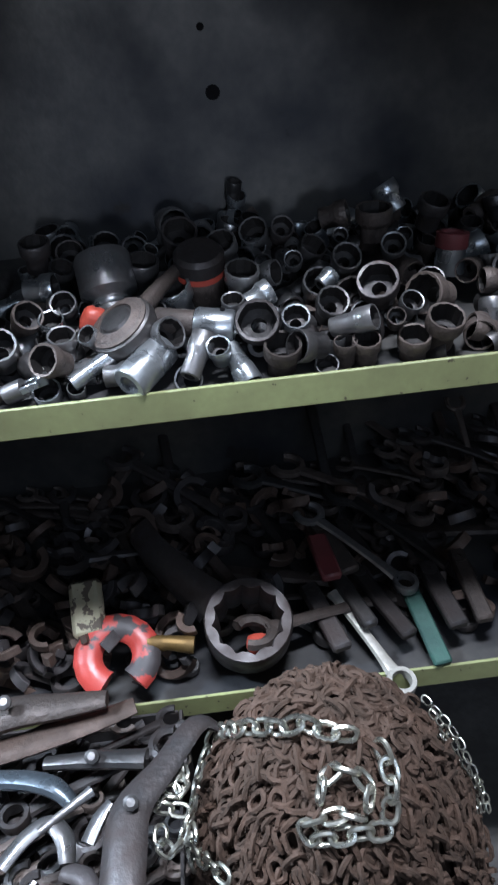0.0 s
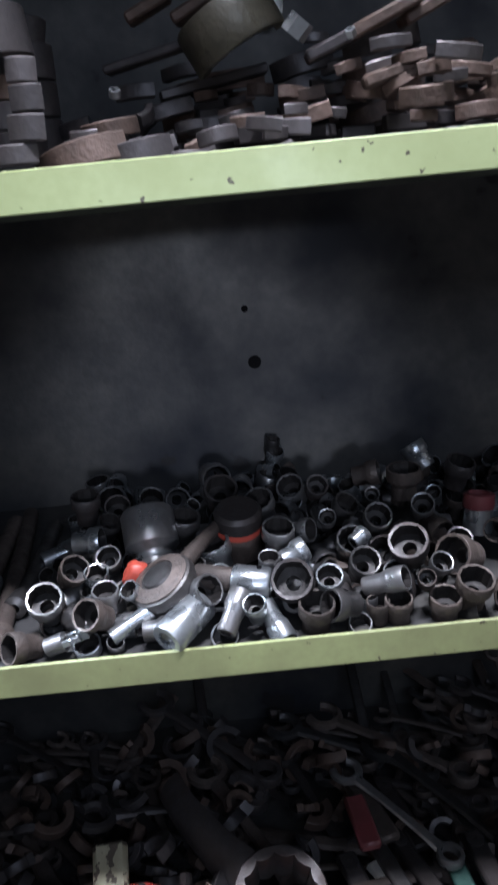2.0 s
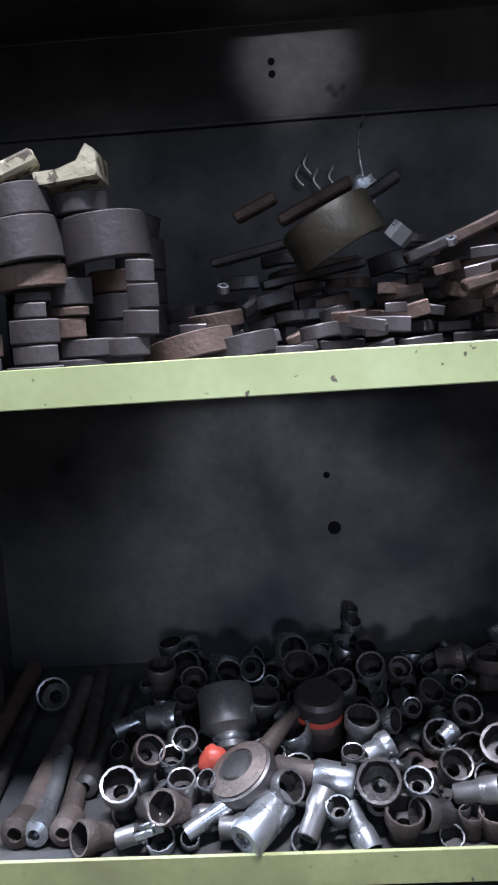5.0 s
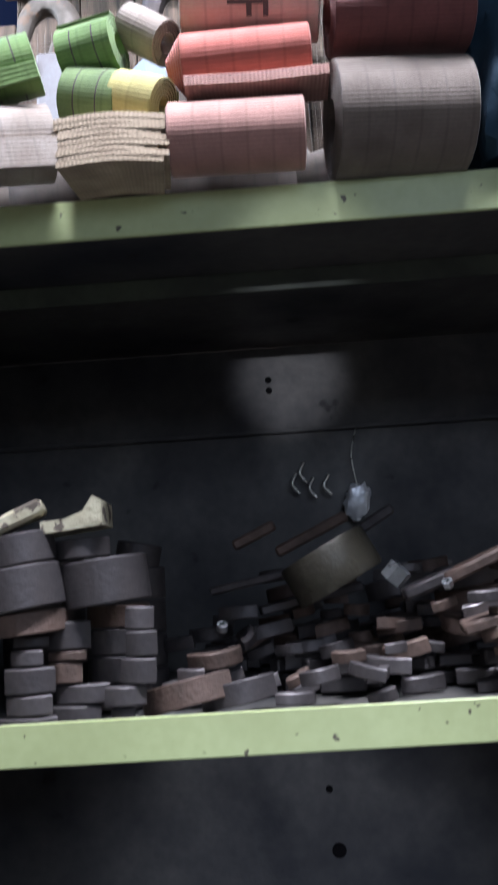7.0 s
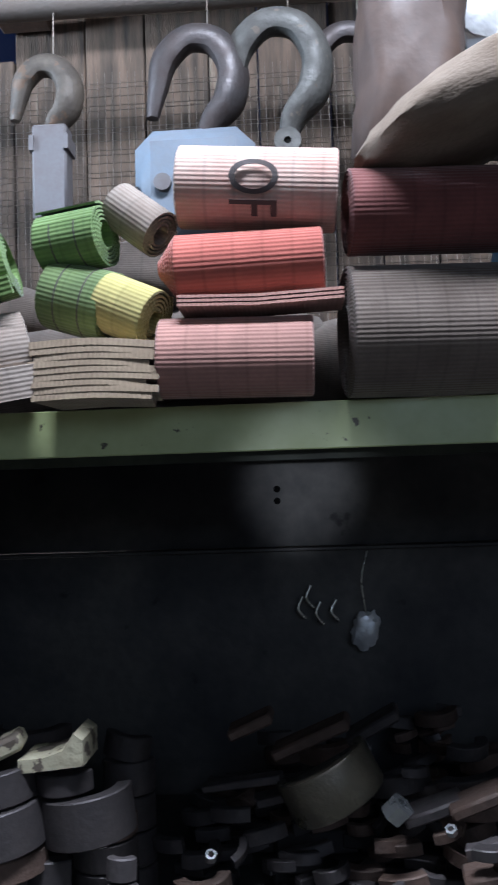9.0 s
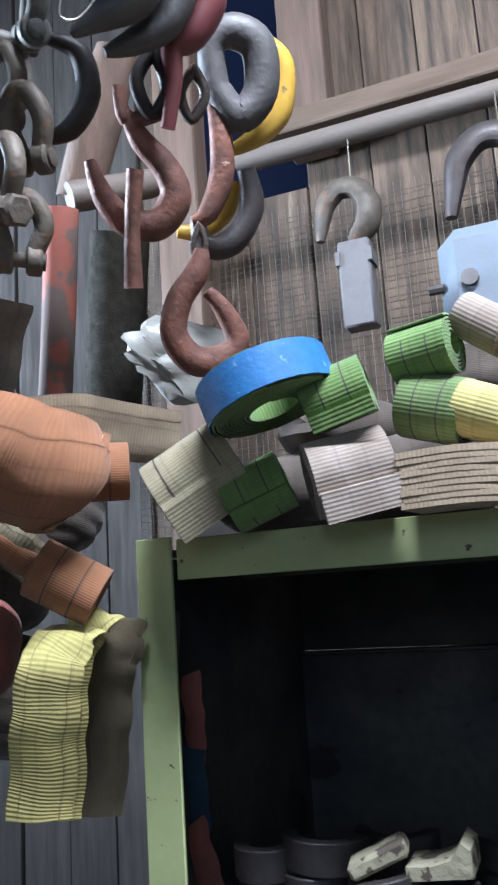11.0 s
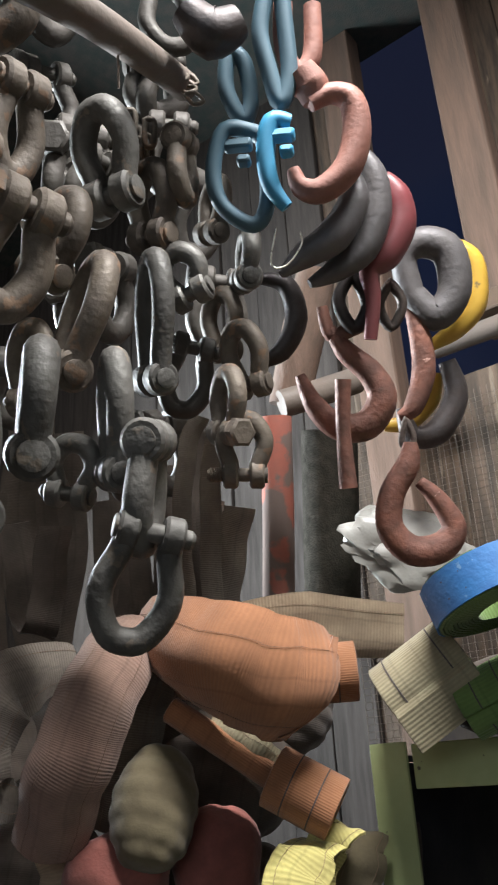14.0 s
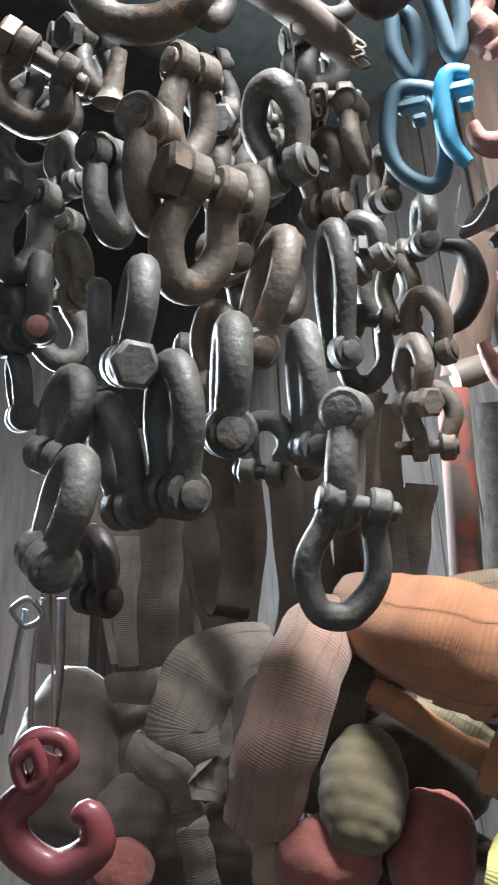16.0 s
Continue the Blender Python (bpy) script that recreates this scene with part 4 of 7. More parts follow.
for (x, y, z), mt in (((-0.556, 0.585, 2.868), BLUE_GREY), ((-0.505, 0.600, 2.862), BLUE)):
    prong = thing("link_pin", ("bright" if mt is BLUE else "faded") + " blue painted pin lug inside the coupling link", "link pin", "hanging tackle", pose(x, y, z, 0, 8, 25))
    part("lug", box(B(), (-0.022, -0.008, -0.007), (0.012, 0.008, 0.007), 0.003), mt, prong)
    part("lug", box(B(), (-0.004, -0.008, -0.03), (0.012, 0.008, -0.018), 0.003), mt, prong)
bar_thing("chain_link", "blue painted swivel link at the top", "chain link", [(-0.481, 0.555, 3.048), (-0.503, 0.563, 2.999), (-0.508, 0.583, 2.955), (-0.509, 0.603, 2.917), (-0.491, 0.601, 2.948), (-0.477, 0.579, 3.01), (-0.47, 0.564, 3.047)], 0.0107, BLUE_GREY, closed=True)
bar_thing("chain_link", "dark blue painted link hanging in the cluster", "chain link", [(-0.556, 0.568, 3.01), (-0.571, 0.58, 2.965), (-0.566, 0.604, 2.929), (-0.552, 0.605, 2.951), (-0.545, 0.585, 2.996)], 0.0105, BLUE_GREY, closed=True)
bar_thing("crane_hook", "large blackened forged hook with pale edge", "lifting hook", [(-0.573, 0.738, 2.756), (-0.544, 0.755, 2.771), (-0.509, 0.771, 2.796), (-0.484, 0.769, 2.838), (-0.473, 0.754, 2.881), (-0.478, 0.735, 2.909)], [0.0072, 0.0187, 0.0259, 0.0273, 0.0244, 0.0172], GREY_DARK)
bar_thing("crane_hook", "dark grey forged hook with orange rubbed face", "lifting hook", [(-0.584, 0.689, 2.75), (-0.556, 0.701, 2.771), (-0.519, 0.72, 2.795), (-0.488, 0.724, 2.836), (-0.48, 0.713, 2.868)], [0.0056, 0.0209, 0.0279, 0.0237, 0.0098], GREY_DARK)
bar_thing("crane_hook", "dark red painted forged hook with thin shank", "lifting hook", [(-0.542, 0.83, 2.7), (-0.524, 0.817, 2.749), (-0.517, 0.804, 2.784), (-0.492, 0.81, 2.803), (-0.466, 0.81, 2.837), (-0.459, 0.796, 2.872), (-0.467, 0.778, 2.898)], [0.0091, 0.0106, 0.0152, 0.0213, 0.0213, 0.0183, 0.0091], MAROON)
bar_thing("crane_hook", "black steel half-ring hanging behind the shackles", "lifting hook", [(-0.644, 0.718, 2.787), (-0.615, 0.747, 2.778), (-0.617, 0.769, 2.736), (-0.644, 0.768, 2.696), (-0.678, 0.748, 2.68)], [0.0075, 0.0164, 0.0194, 0.0164, 0.006], BLACKENED)
bar_thing("crane_hook", "red-brown rusty double-throat hook hung on chain", "lifting hook", [(-0.599, 0.81, 2.767), (-0.6, 0.829, 2.731), (-0.572, 0.844, 2.736), (-0.554, 0.853, 2.742)], [0.0079, 0.011, 0.011, 0.0095], RUST_RED)
bar_thing("crane_hook", "red-brown rusty hook with open throat", "lifting hook", [(-0.598, 0.826, 2.738), (-0.59, 0.847, 2.708), (-0.57, 0.876, 2.676), (-0.568, 0.894, 2.643), (-0.595, 0.892, 2.612), (-0.628, 0.87, 2.614), (-0.646, 0.844, 2.642), (-0.651, 0.82, 2.683)], [0.0079, 0.0158, 0.0189, 0.0221, 0.0221, 0.0205, 0.0158, 0.0071], RUST_RED)
bar_thing("connecting_link", "red-brown flat link with a small eye", "chain link", [(-0.587, 0.824, 2.654), (-0.606, 0.844, 2.591), (-0.622, 0.869, 2.521)], [0.0114, 0.0099, 0.0129], RUST_RED)
bar_thing("crane_hook", "brown rusty eye hook hanging above the slings", "lifting hook", [(-0.568, 0.967, 2.601), (-0.58, 0.974, 2.572), (-0.61, 0.973, 2.535), (-0.626, 0.985, 2.491), (-0.61, 1.012, 2.459), (-0.575, 1.034, 2.46), (-0.552, 1.036, 2.485), (-0.56, 1.011, 2.524), (-0.574, 0.99, 2.548)], [0.0098, 0.018, 0.0196, 0.0204, 0.0221, 0.0221, 0.018, 0.0139, 0.0082], RUST_RED)
bar_thing("shackle", "grey painted round shackle in the cluster", "shackle", [(-0.521, 0.94, 2.817), (-0.502, 0.969, 2.784), (-0.468, 0.975, 2.814), (-0.459, 0.953, 2.868), (-0.487, 0.928, 2.885), (-0.514, 0.92, 2.865)], [0.0203, 0.0237, 0.0253, 0.0253, 0.0237, 0.0186], GREY_DARK, closed=True)
bar_thing("crane_hook", "yellow painted curved hook in the cluster", "lifting hook", [(-0.538, 1.019, 2.766), (-0.498, 1.034, 2.788), (-0.463, 1.039, 2.822), (-0.449, 1.019, 2.879), (-0.468, 0.995, 2.904)], [0.0088, 0.0194, 0.0229, 0.0229, 0.0194], YELLOW)
bar_thing("crane_hook", "dark steel hook with yellow rubbed inside", "lifting hook", [(-0.519, 1.032, 2.74), (-0.522, 1.055, 2.691), (-0.558, 1.055, 2.644), (-0.593, 1.036, 2.639), (-0.595, 1.013, 2.68)], [0.014, 0.0192, 0.021, 0.0175, 0.0087], BLACKENED)
bar_thing("crane_hook", "yellow painted hook half hidden by rusty hooks", "lifting hook", [(-0.548, 1.053, 2.738), (-0.567, 1.061, 2.698), (-0.605, 1.05, 2.671), (-0.636, 1.031, 2.669)], [0.0125, 0.0143, 0.0143, 0.0089], YELLOW)
bar_thing("chain_link", "small rusty link holding the eye hook", "chain link", [(-0.568, 0.963, 2.636), (-0.566, 0.975, 2.612), (-0.575, 0.979, 2.594), (-0.582, 0.968, 2.606)], 0.0049, BROWNED, closed=True)
bar_thing("chain_link", "small rusty link in the cluster", "chain link", [(-0.513, 0.855, 2.79), (-0.508, 0.873, 2.761), (-0.53, 0.873, 2.733), (-0.534, 0.855, 2.762)], 0.0071, BROWNED, closed=True)
bar_thing("chain_link", "small blackened link in the cluster", "chain link", [(-0.543, 0.806, 2.797), (-0.54, 0.83, 2.753), (-0.564, 0.829, 2.726), (-0.57, 0.806, 2.762)], 0.0093, BLACKENED, closed=True)
bar_thing("crane_hook", "rusty brown hook beside the yellow one", "lifting hook", [(-0.525, 0.945, 2.802), (-0.528, 0.966, 2.755), (-0.539, 0.984, 2.708), (-0.566, 0.989, 2.662), (-0.587, 0.981, 2.652)], [0.0118, 0.0169, 0.0186, 0.0152, 0.0068], RUST_RED)
bar_thing("crane_hook", "large dark red painted hook on short chain", "lifting hook", [(-0.882, 0.346, 2.191), (-0.9, 0.344, 2.164), (-0.926, 0.331, 2.141), (-0.932, 0.343, 2.113), (-0.914, 0.373, 2.093), (-0.884, 0.395, 2.11), (-0.878, 0.383, 2.138), (-0.889, 0.374, 2.134)], [0.0112, 0.0142, 0.0162, 0.0183, 0.0183, 0.0172, 0.0132, 0.0061], MAROON)
bar_thing("chain_link", "dark red painted link above the hook", "chain link", [(-0.906, 0.323, 2.188), (-0.89, 0.33, 2.203), (-0.874, 0.349, 2.2), (-0.874, 0.359, 2.183), (-0.894, 0.348, 2.168), (-0.909, 0.332, 2.169)], 0.0081, MAROON, closed=True)
bar_thing("chain_link", "dark red painted link twisted in the chain", "chain link", [(-0.883, 0.326, 2.196), (-0.898, 0.319, 2.183), (-0.9, 0.33, 2.162), (-0.886, 0.338, 2.172)], 0.0065, MAROON, closed=True)
bar_thing("tie_wire", "thin wire carrying the dark red hook", "wire", [(-0.882, 0.346, 2.191), (-0.868, 0.332, 2.262), (-0.855, 0.316, 2.346)], 0.0013, WIRE)
bar_thing("bolt", "brown steel bolt hanging head down", "bolt", [(-0.754, 0.309, 2.918), (-0.765, 0.312, 2.895), (-0.775, 0.314, 2.875), (-0.78, 0.316, 2.863)], [0.0095, 0.0101, 0.0127, 0.0215], CAST_WARM)
bar_thing("steel_rod", "thin bright steel rods hung on a ring", "steel rod", [(-0.972, 0.375, 2.349), (-1.001, 0.385, 2.283), (-1.024, 0.399, 2.222)], 0.0036, CHROME)
bar_thing("steel_rod", "thin bright steel rods hung on a ring", "steel rod", [(-0.988, 0.364, 2.339), (-1.021, 0.371, 2.273), (-1.048, 0.376, 2.218)], 0.0036, CHROME)
bar_thing("steel_rod", "dull thin steel rod hung on a ring", "steel rod", [(-0.975, 0.4, 2.353), (-1.004, 0.419, 2.273), (-1.034, 0.43, 2.205)], 0.005, BRUSHED)
bar_thing("ring", "bright steel ring holding thin rods", "ring", [(-0.989, 0.348, 2.337), (-0.973, 0.359, 2.347), (-0.968, 0.374, 2.33), (-0.984, 0.364, 2.32)], 0.003, CHROME, closed=True)
bar_thing("pipe_rail", "dark steel pipe carrying the hanging shackles", "pipe", [(-0.537, 0.121, 2.749), (-0.565, 0.341, 2.867), (-0.619, 0.557, 2.985)], 0.019, PIPE)
bar_thing("pipe_upright", "upright pipe with chipped orange-red paint", "pipe", [(-0.815, 0.962, 2.393), (-0.786, 0.938, 2.533), (-0.756, 0.908, 2.682)], 0.0245, ORANGE_PAINT)
bar_thing("pipe_rail", "brown steel pipe across behind the hooks", "pipe", [(-0.783, 0.967, 2.734), (-0.751, 1.005, 2.752), (-0.715, 1.105, 2.805)], 0.0238, PIPE)
bar_thing("tie_wire", "thin bent tie wire hanging in the cluster", "wire", [(-0.532, 0.607, 2.747), (-0.548, 0.614, 2.709), (-0.535, 0.626, 2.707), (-0.516, 0.631, 2.728), (-0.512, 0.626, 2.742)], 0.001, GALV)
bar_thing("tie_wire", "thin tie wire looped round the pipe rail", "wire", [(-0.576, 0.397, 2.922), (-0.586, 0.41, 2.883), (-0.595, 0.42, 2.853)], 0.0013, WIRE)
bar_thing("chain_link", "fine dark chain link round the pipe rail", "chain link", [(-0.612, 0.499, 2.969), (-0.602, 0.506, 2.973), (-0.597, 0.516, 2.963), (-0.607, 0.509, 2.96)], 0.0027, CAST_WARM, closed=True)
bar_thing("chain_link", "fine dark chain link round the pipe rail", "chain link", [(-0.61, 0.516, 2.968), (-0.6, 0.524, 2.971), (-0.594, 0.533, 2.962), (-0.605, 0.526, 2.958)], 0.0027, CAST_WARM, closed=True)
bar_thing("chain_link", "fine dark chain link round the pipe rail", "chain link", [(-0.611, 0.533, 2.963), (-0.6, 0.54, 2.966), (-0.595, 0.55, 2.957), (-0.606, 0.543, 2.953)], 0.0028, CAST_WARM, closed=True)
bar_thing("chain_link", "fine dark chain link round the pipe rail", "chain link", [(-0.598, 0.531, 2.934), (-0.588, 0.538, 2.937), (-0.583, 0.548, 2.927), (-0.593, 0.541, 2.924)], 0.0027, CAST_WARM, closed=True)
bar_thing("chain_link", "fine dark chain link round the pipe rail", "chain link", [(-0.61, 0.512, 2.974), (-0.6, 0.52, 2.977), (-0.595, 0.529, 2.968), (-0.605, 0.522, 2.965)], 0.0027, CAST_WARM, closed=True)
bar_thing("chain_link", "fine dark chain link round the pipe rail", "chain link", [(-0.607, 0.532, 2.97), (-0.597, 0.539, 2.974), (-0.591, 0.549, 2.964), (-0.602, 0.542, 2.961)], 0.0028, CAST_WARM, closed=True)
bar_thing("chain_link", "fine rusty chain link hanging in the cluster", "chain link", [(-0.668, 0.501, 2.933), (-0.66, 0.508, 2.931), (-0.667, 0.516, 2.906), (-0.676, 0.509, 2.905)], 0.0035, CAST_WARM, closed=True)
bar_thing("chain_link", "fine rusty chain link hanging in the cluster", "chain link", [(-0.674, 0.516, 2.921), (-0.666, 0.524, 2.919), (-0.674, 0.532, 2.894), (-0.682, 0.525, 2.893)], 0.0035, CAST_WARM, closed=True)
bar_thing("chain_link", "fine rusty chain link hanging in the cluster", "chain link", [(-0.679, 0.513, 2.893), (-0.671, 0.521, 2.892), (-0.678, 0.528, 2.866), (-0.687, 0.521, 2.865)], 0.0035, CAST_WARM, closed=True)
bar_thing("chain_link", "fine rusty chain link hanging in the cluster", "chain link", [(-0.673, 0.524, 2.908), (-0.665, 0.532, 2.906), (-0.672, 0.54, 2.88), (-0.681, 0.533, 2.88)], 0.0035, CAST_WARM, closed=True)
bar_thing("chain_link", "fine rusty chain link hanging in the cluster", "chain link", [(-0.653, 0.519, 2.922), (-0.645, 0.527, 2.92), (-0.653, 0.535, 2.895), (-0.661, 0.528, 2.894)], 0.0035, CAST_WARM, closed=True)
bar_thing("chain_link", "fine rusty chain link hanging in the cluster", "chain link", [(-0.666, 0.528, 2.911), (-0.659, 0.536, 2.909), (-0.666, 0.544, 2.883), (-0.675, 0.537, 2.883)], 0.0035, CAST_WARM, closed=True)
web_thing("hanging_sling", "grey webbing strap hanging behind the shackles", [(-0.956, 0.526, 2.484), (-0.983, 0.542, 2.414), (-1.008, 0.556, 2.349), (-1.047, 0.59, 2.281)], (0.096, 0.103, -0.006), 0.0528, W_DUST, 0.004)
web_thing("hanging_sling", "dark olive webbing strap hanging behind the shackles", [(-0.929, 0.629, 2.49), (-0.955, 0.645, 2.423), (-0.981, 0.655, 2.362), (-1.024, 0.664, 2.401), (-1.018, 0.631, 2.515)], (0.087, 0.11, -0.032), 0.0444, W_SHADE_DARK, 0.004)
web_thing("hanging_sling", "dark grey webbing strap hanging behind the shackles", [(-1.06, 0.552, 2.471), (-1.087, 0.568, 2.401), (-1.11, 0.6, 2.31)], (0.11, 0.093, 0.033), 0.0532, W_DUST, 0.004)
web_thing("hanging_sling", "dark grey webbing strap hanging near the upright pipe", [(-0.773, 0.747, 2.636), (-0.806, 0.751, 2.58), (-0.841, 0.78, 2.473), (-0.872, 0.824, 2.398)], (0.135, 0.066, 0.09), 0.0263, W_DUST, 0.004)
web_thing("hanging_sling", "dark grey webbing strap hanging near the upright pipe", [(-0.785, 0.794, 2.637), (-0.826, 0.824, 2.519), (-0.86, 0.865, 2.393)], (0.125, 0.076, 0.058), 0.031, W_DUST, 0.004)
web_thing("hanging_sling", "dark grey webbing strap hanging near the upright pipe", [(-0.802, 0.863, 2.538), (-0.836, 0.876, 2.464), (-0.866, 0.891, 2.389)], (0.084, 0.112, -0.072), 0.0465, W_DUST, 0.004)
web_thing("hanging_sling", "dusty webbing strap hanging by the wall", [(-1.08, 0.455, 2.644), (-1.121, 0.492, 2.516), (-1.198, 0.536, 2.318)], (0.096, 0.103, -0.006), 0.0697, W_DUST, 0.004)
web_thing("draped_sling", "dusty pinkish webbing sling draped over the pile", [(-0.84, 0.683, 2.34), (-0.822, 0.634, 2.301), (-0.83, 0.605, 2.239), (-0.86, 0.599, 2.177), (-0.908, 0.621, 2.115)], (0.092, 0.105, -0.046), [0.074, 0.088, 0.092, 0.09, 0.08], W_PINKDUST, 0.012, 0.36)
web_thing("draped_sling", "dusty pinkish webbing sling hanging in shadow", [(-0.838, 0.712, 2.343), (-0.837, 0.697, 2.294), (-0.852, 0.691, 2.23), (-0.893, 0.714, 2.126)], (0.098, 0.099, -0.026), [0.0602, 0.0803, 0.0803, 0.0669], W_DUST, 0.01, 0.25)
web_thing("draped_sling", "grey webbing sling folded over the pile", [(-0.886, 0.632, 2.309), (-0.912, 0.576, 2.292), (-0.917, 0.545, 2.263), (-0.929, 0.532, 2.216), (-0.935, 0.55, 2.176), (-0.928, 0.592, 2.163), (-0.929, 0.617, 2.192)], (0.037, 0.088, -0.102), [0.0444, 0.08, 0.09, 0.082, 0.066, 0.04, 0.02], W_DUST, 0.006, 0.13)
web_thing("draped_sling", "dark grey webbing fold on the pile", [(-1.015, 0.488, 2.264), (-0.968, 0.501, 2.263), (-0.961, 0.534, 2.267), (-0.976, 0.561, 2.273)], (-0.042, 0.036, -0.13), [0.0317, 0.038, 0.038, 0.0253], W_DUST, 0.02)
web_thing("draped_sling", "grey-brown webbing end curling out of the pile", [(-0.976, 0.496, 2.208), (-0.951, 0.502, 2.183), (-0.934, 0.527, 2.165), (-0.943, 0.55, 2.137)], (0.103, 0.048, 0.073), [0.0245, 0.0429, 0.0429, 0.0368], W_DUST, 0.02)
web_thing("draped_sling", "brown webbing strap under the red sleeves", [(-0.933, 0.634, 2.131), (-0.919, 0.639, 2.091), (-0.932, 0.654, 2.044)], (0.104, 0.094, -0.007), 0.0349, W_BROWN, 0.004)
web_thing("draped_sling", "striped grey webbing ends in shadow", [(-0.939, 0.548, 2.12), (-0.944, 0.56, 2.092), (-0.95, 0.577, 2.053)], (0.104, 0.094, -0.007), 0.0363, W_DUST, 0.01)
web_thing("draped_sling", "dusty orange webbing sling spread over the pile", [(-0.841, 0.714, 2.342), (-0.801, 0.81, 2.357), (-0.73, 0.907, 2.36), (-0.638, 1.011, 2.35)], (-0.015, 0.057, -0.131), [0.0296, 0.0628, 0.0887, 0.0739], W_BROWN, 0.004)
web_thing("hanging_sling", "yellow webbing sling hanging in a loop", [(-0.651, 0.795, 2.1), (-0.662, 0.758, 2.091), (-0.671, 0.743, 2.051), (-0.688, 0.756, 1.991), (-0.709, 0.775, 1.907)], (0.124, 0.066, -0.01), [0.045, 0.066, 0.07, 0.07, 0.07], W_YELLOW, 0.006)
web_thing("hanging_sling", "yellow webbing sling hanging in a second loop", [(-0.625, 0.805, 2.111), (-0.651, 0.783, 2.101), (-0.67, 0.781, 2.046), (-0.684, 0.795, 1.984), (-0.706, 0.815, 1.897)], (0.124, 0.066, -0.01), [0.0327, 0.0458, 0.0393, 0.0393, 0.0393], W_YELLOW, 0.006)
web_thing("hanging_sling", "khaki webbing sling hanging beside the green post", [(-0.628, 0.847, 2.106), (-0.635, 0.828, 2.082), (-0.653, 0.834, 2.039), (-0.669, 0.848, 1.976), (-0.693, 0.866, 1.888)], (0.124, 0.066, -0.01), [0.0331, 0.0529, 0.0529, 0.0529, 0.0529], W_KHAKI, 0.01)
web_thing("draped_sling", "pale frayed webbing end between orange slings", [(-0.757, 0.727, 2.234), (-0.728, 0.734, 2.215), (-0.705, 0.752, 2.193), (-0.686, 0.776, 2.18)], (-0.078, -0.015, -0.094), [0.019, 0.0317, 0.0349, 0.0253], W_BEIGE, 0.01)
web_thing("hanging_strap", "red and yellow strap hanging inside the rack end", [(-0.618, 0.974, 2.021), (-0.626, 0.994, 1.953), (-0.639, 1.02, 1.859)], (0.124, 0.066, -0.01), 0.0169, W_RED, 0.006)
web_thing("draped_sling", "wide orange webbing sling draped over the pile", [(-0.833, 0.72, 2.342), (-0.741, 0.693, 2.308), (-0.682, 0.699, 2.283), (-0.649, 0.727, 2.269), (-0.637, 0.758, 2.261)], (-0.03, 0.047, -0.13), [0.1, 0.132, 0.14, 0.138, 0.128], W_ORANGE, 0.012, 0.34)
sling_roll("orange webbing sling rolled under the draped one", (-0.746, 0.772, 2.287), (0.128, 0.062, -0.033), 0.146, 0.041, W_ORANGE, 8, 0.95, 1.0, "slings on the side pile")
sling_roll("orange webbing sling rolled beside the wide one", (-0.675, 0.849, 2.287), (0.069, 0.045, 0.001), 0.082, 0.0394, W_ORANGE, 6, 0.95, 1.0, "slings on the side pile")
sling_roll("short orange webbing sling rolled to a tight end", (-0.669, 0.779, 2.154), (0.061, 0.034, -0.04), 0.08, 0.038, W_ORANGE, 6, 0.95, 0.5, "slings on the side pile")
sling_roll("thin orange webbing sling rolled lengthwise", (-0.746, 0.733, 2.21), (0.099, 0.068, -0.084), 0.147, 0.0181, W_ORANGE, 3, 0.9, 0.5, "slings on the side pile")
sleeve("khaki round sling coiled in ridged folds", (-0.817, 0.695, 2.149), 0.0482, 0.0684, W_KHAKI, 8, "ridged")
sleeve("red fabric round sling sleeve bulging from the pile", (-0.797, 0.776, 2.086), 0.0505, 0.0615, W_REDSLEEVE, 10, "plain")
sleeve("red fabric round sling sleeve bulging from the pile", (-0.87, 0.687, 2.081), 0.0602, 0.0444, W_REDSLEEVE, -10, "plain")
sleeve("red fabric round sling sleeve low in the pile", (-1.012, 0.508, 2.079), 0.0363, 0.0303, W_REDSLEEVE, 0, "plain")
# straps against the wall, their dark colour holding the shade behind the shackles
web_thing("hanging_sling", "dark grey webbing strap hanging against the wall", [(-1.105, 0.658, 2.591), (-1.162, 0.698, 2.433), (-1.171, 0.742, 2.288)], (0.099, 0.099, -0.024), 0.0503, W_SHADE_DARK, 0.004)
web_thing("hanging_sling", "dark grey webbing strap hanging against the wall", [(-0.898, 0.821, 2.62), (-0.952, 0.862, 2.462), (-0.99, 0.881, 2.318)], (0.093, 0.104, -0.044), 0.0365, W_SHADE_DARK, 0.004)
web_thing("hanging_sling", "dark grey webbing strap hanging against the wall", [(-1.0, 0.704, 2.67), (-1.043, 0.756, 2.512), (-1.088, 0.769, 2.367)], (0.114, 0.085, 0.025), 0.0478, W_SHADE_DARK, 0.004)
web_thing("hanging_sling", "dark grey webbing strap hanging against the wall", [(-0.949, 0.779, 2.616), (-0.998, 0.825, 2.458), (-1.038, 0.842, 2.314)], (0.117, 0.083, 0.031), 0.0434, W_SHADE_DARK, 0.004)
web_thing("hanging_sling", "dark grey webbing strap hanging against the wall", [(-1.04, 0.667, 2.675), (-1.097, 0.706, 2.517), (-1.106, 0.753, 2.37)], (0.12, 0.08, 0.042), 0.0662, W_SHADE_DARK, 0.004)
web_thing("hanging_sling", "dark grey webbing strap hanging against the wall", [(-1.151, 0.572, 2.674), (-1.198, 0.62, 2.516), (-1.22, 0.654, 2.37)], (0.101, 0.097, -0.019), 0.0346, W_SHADE_DARK, 0.004)
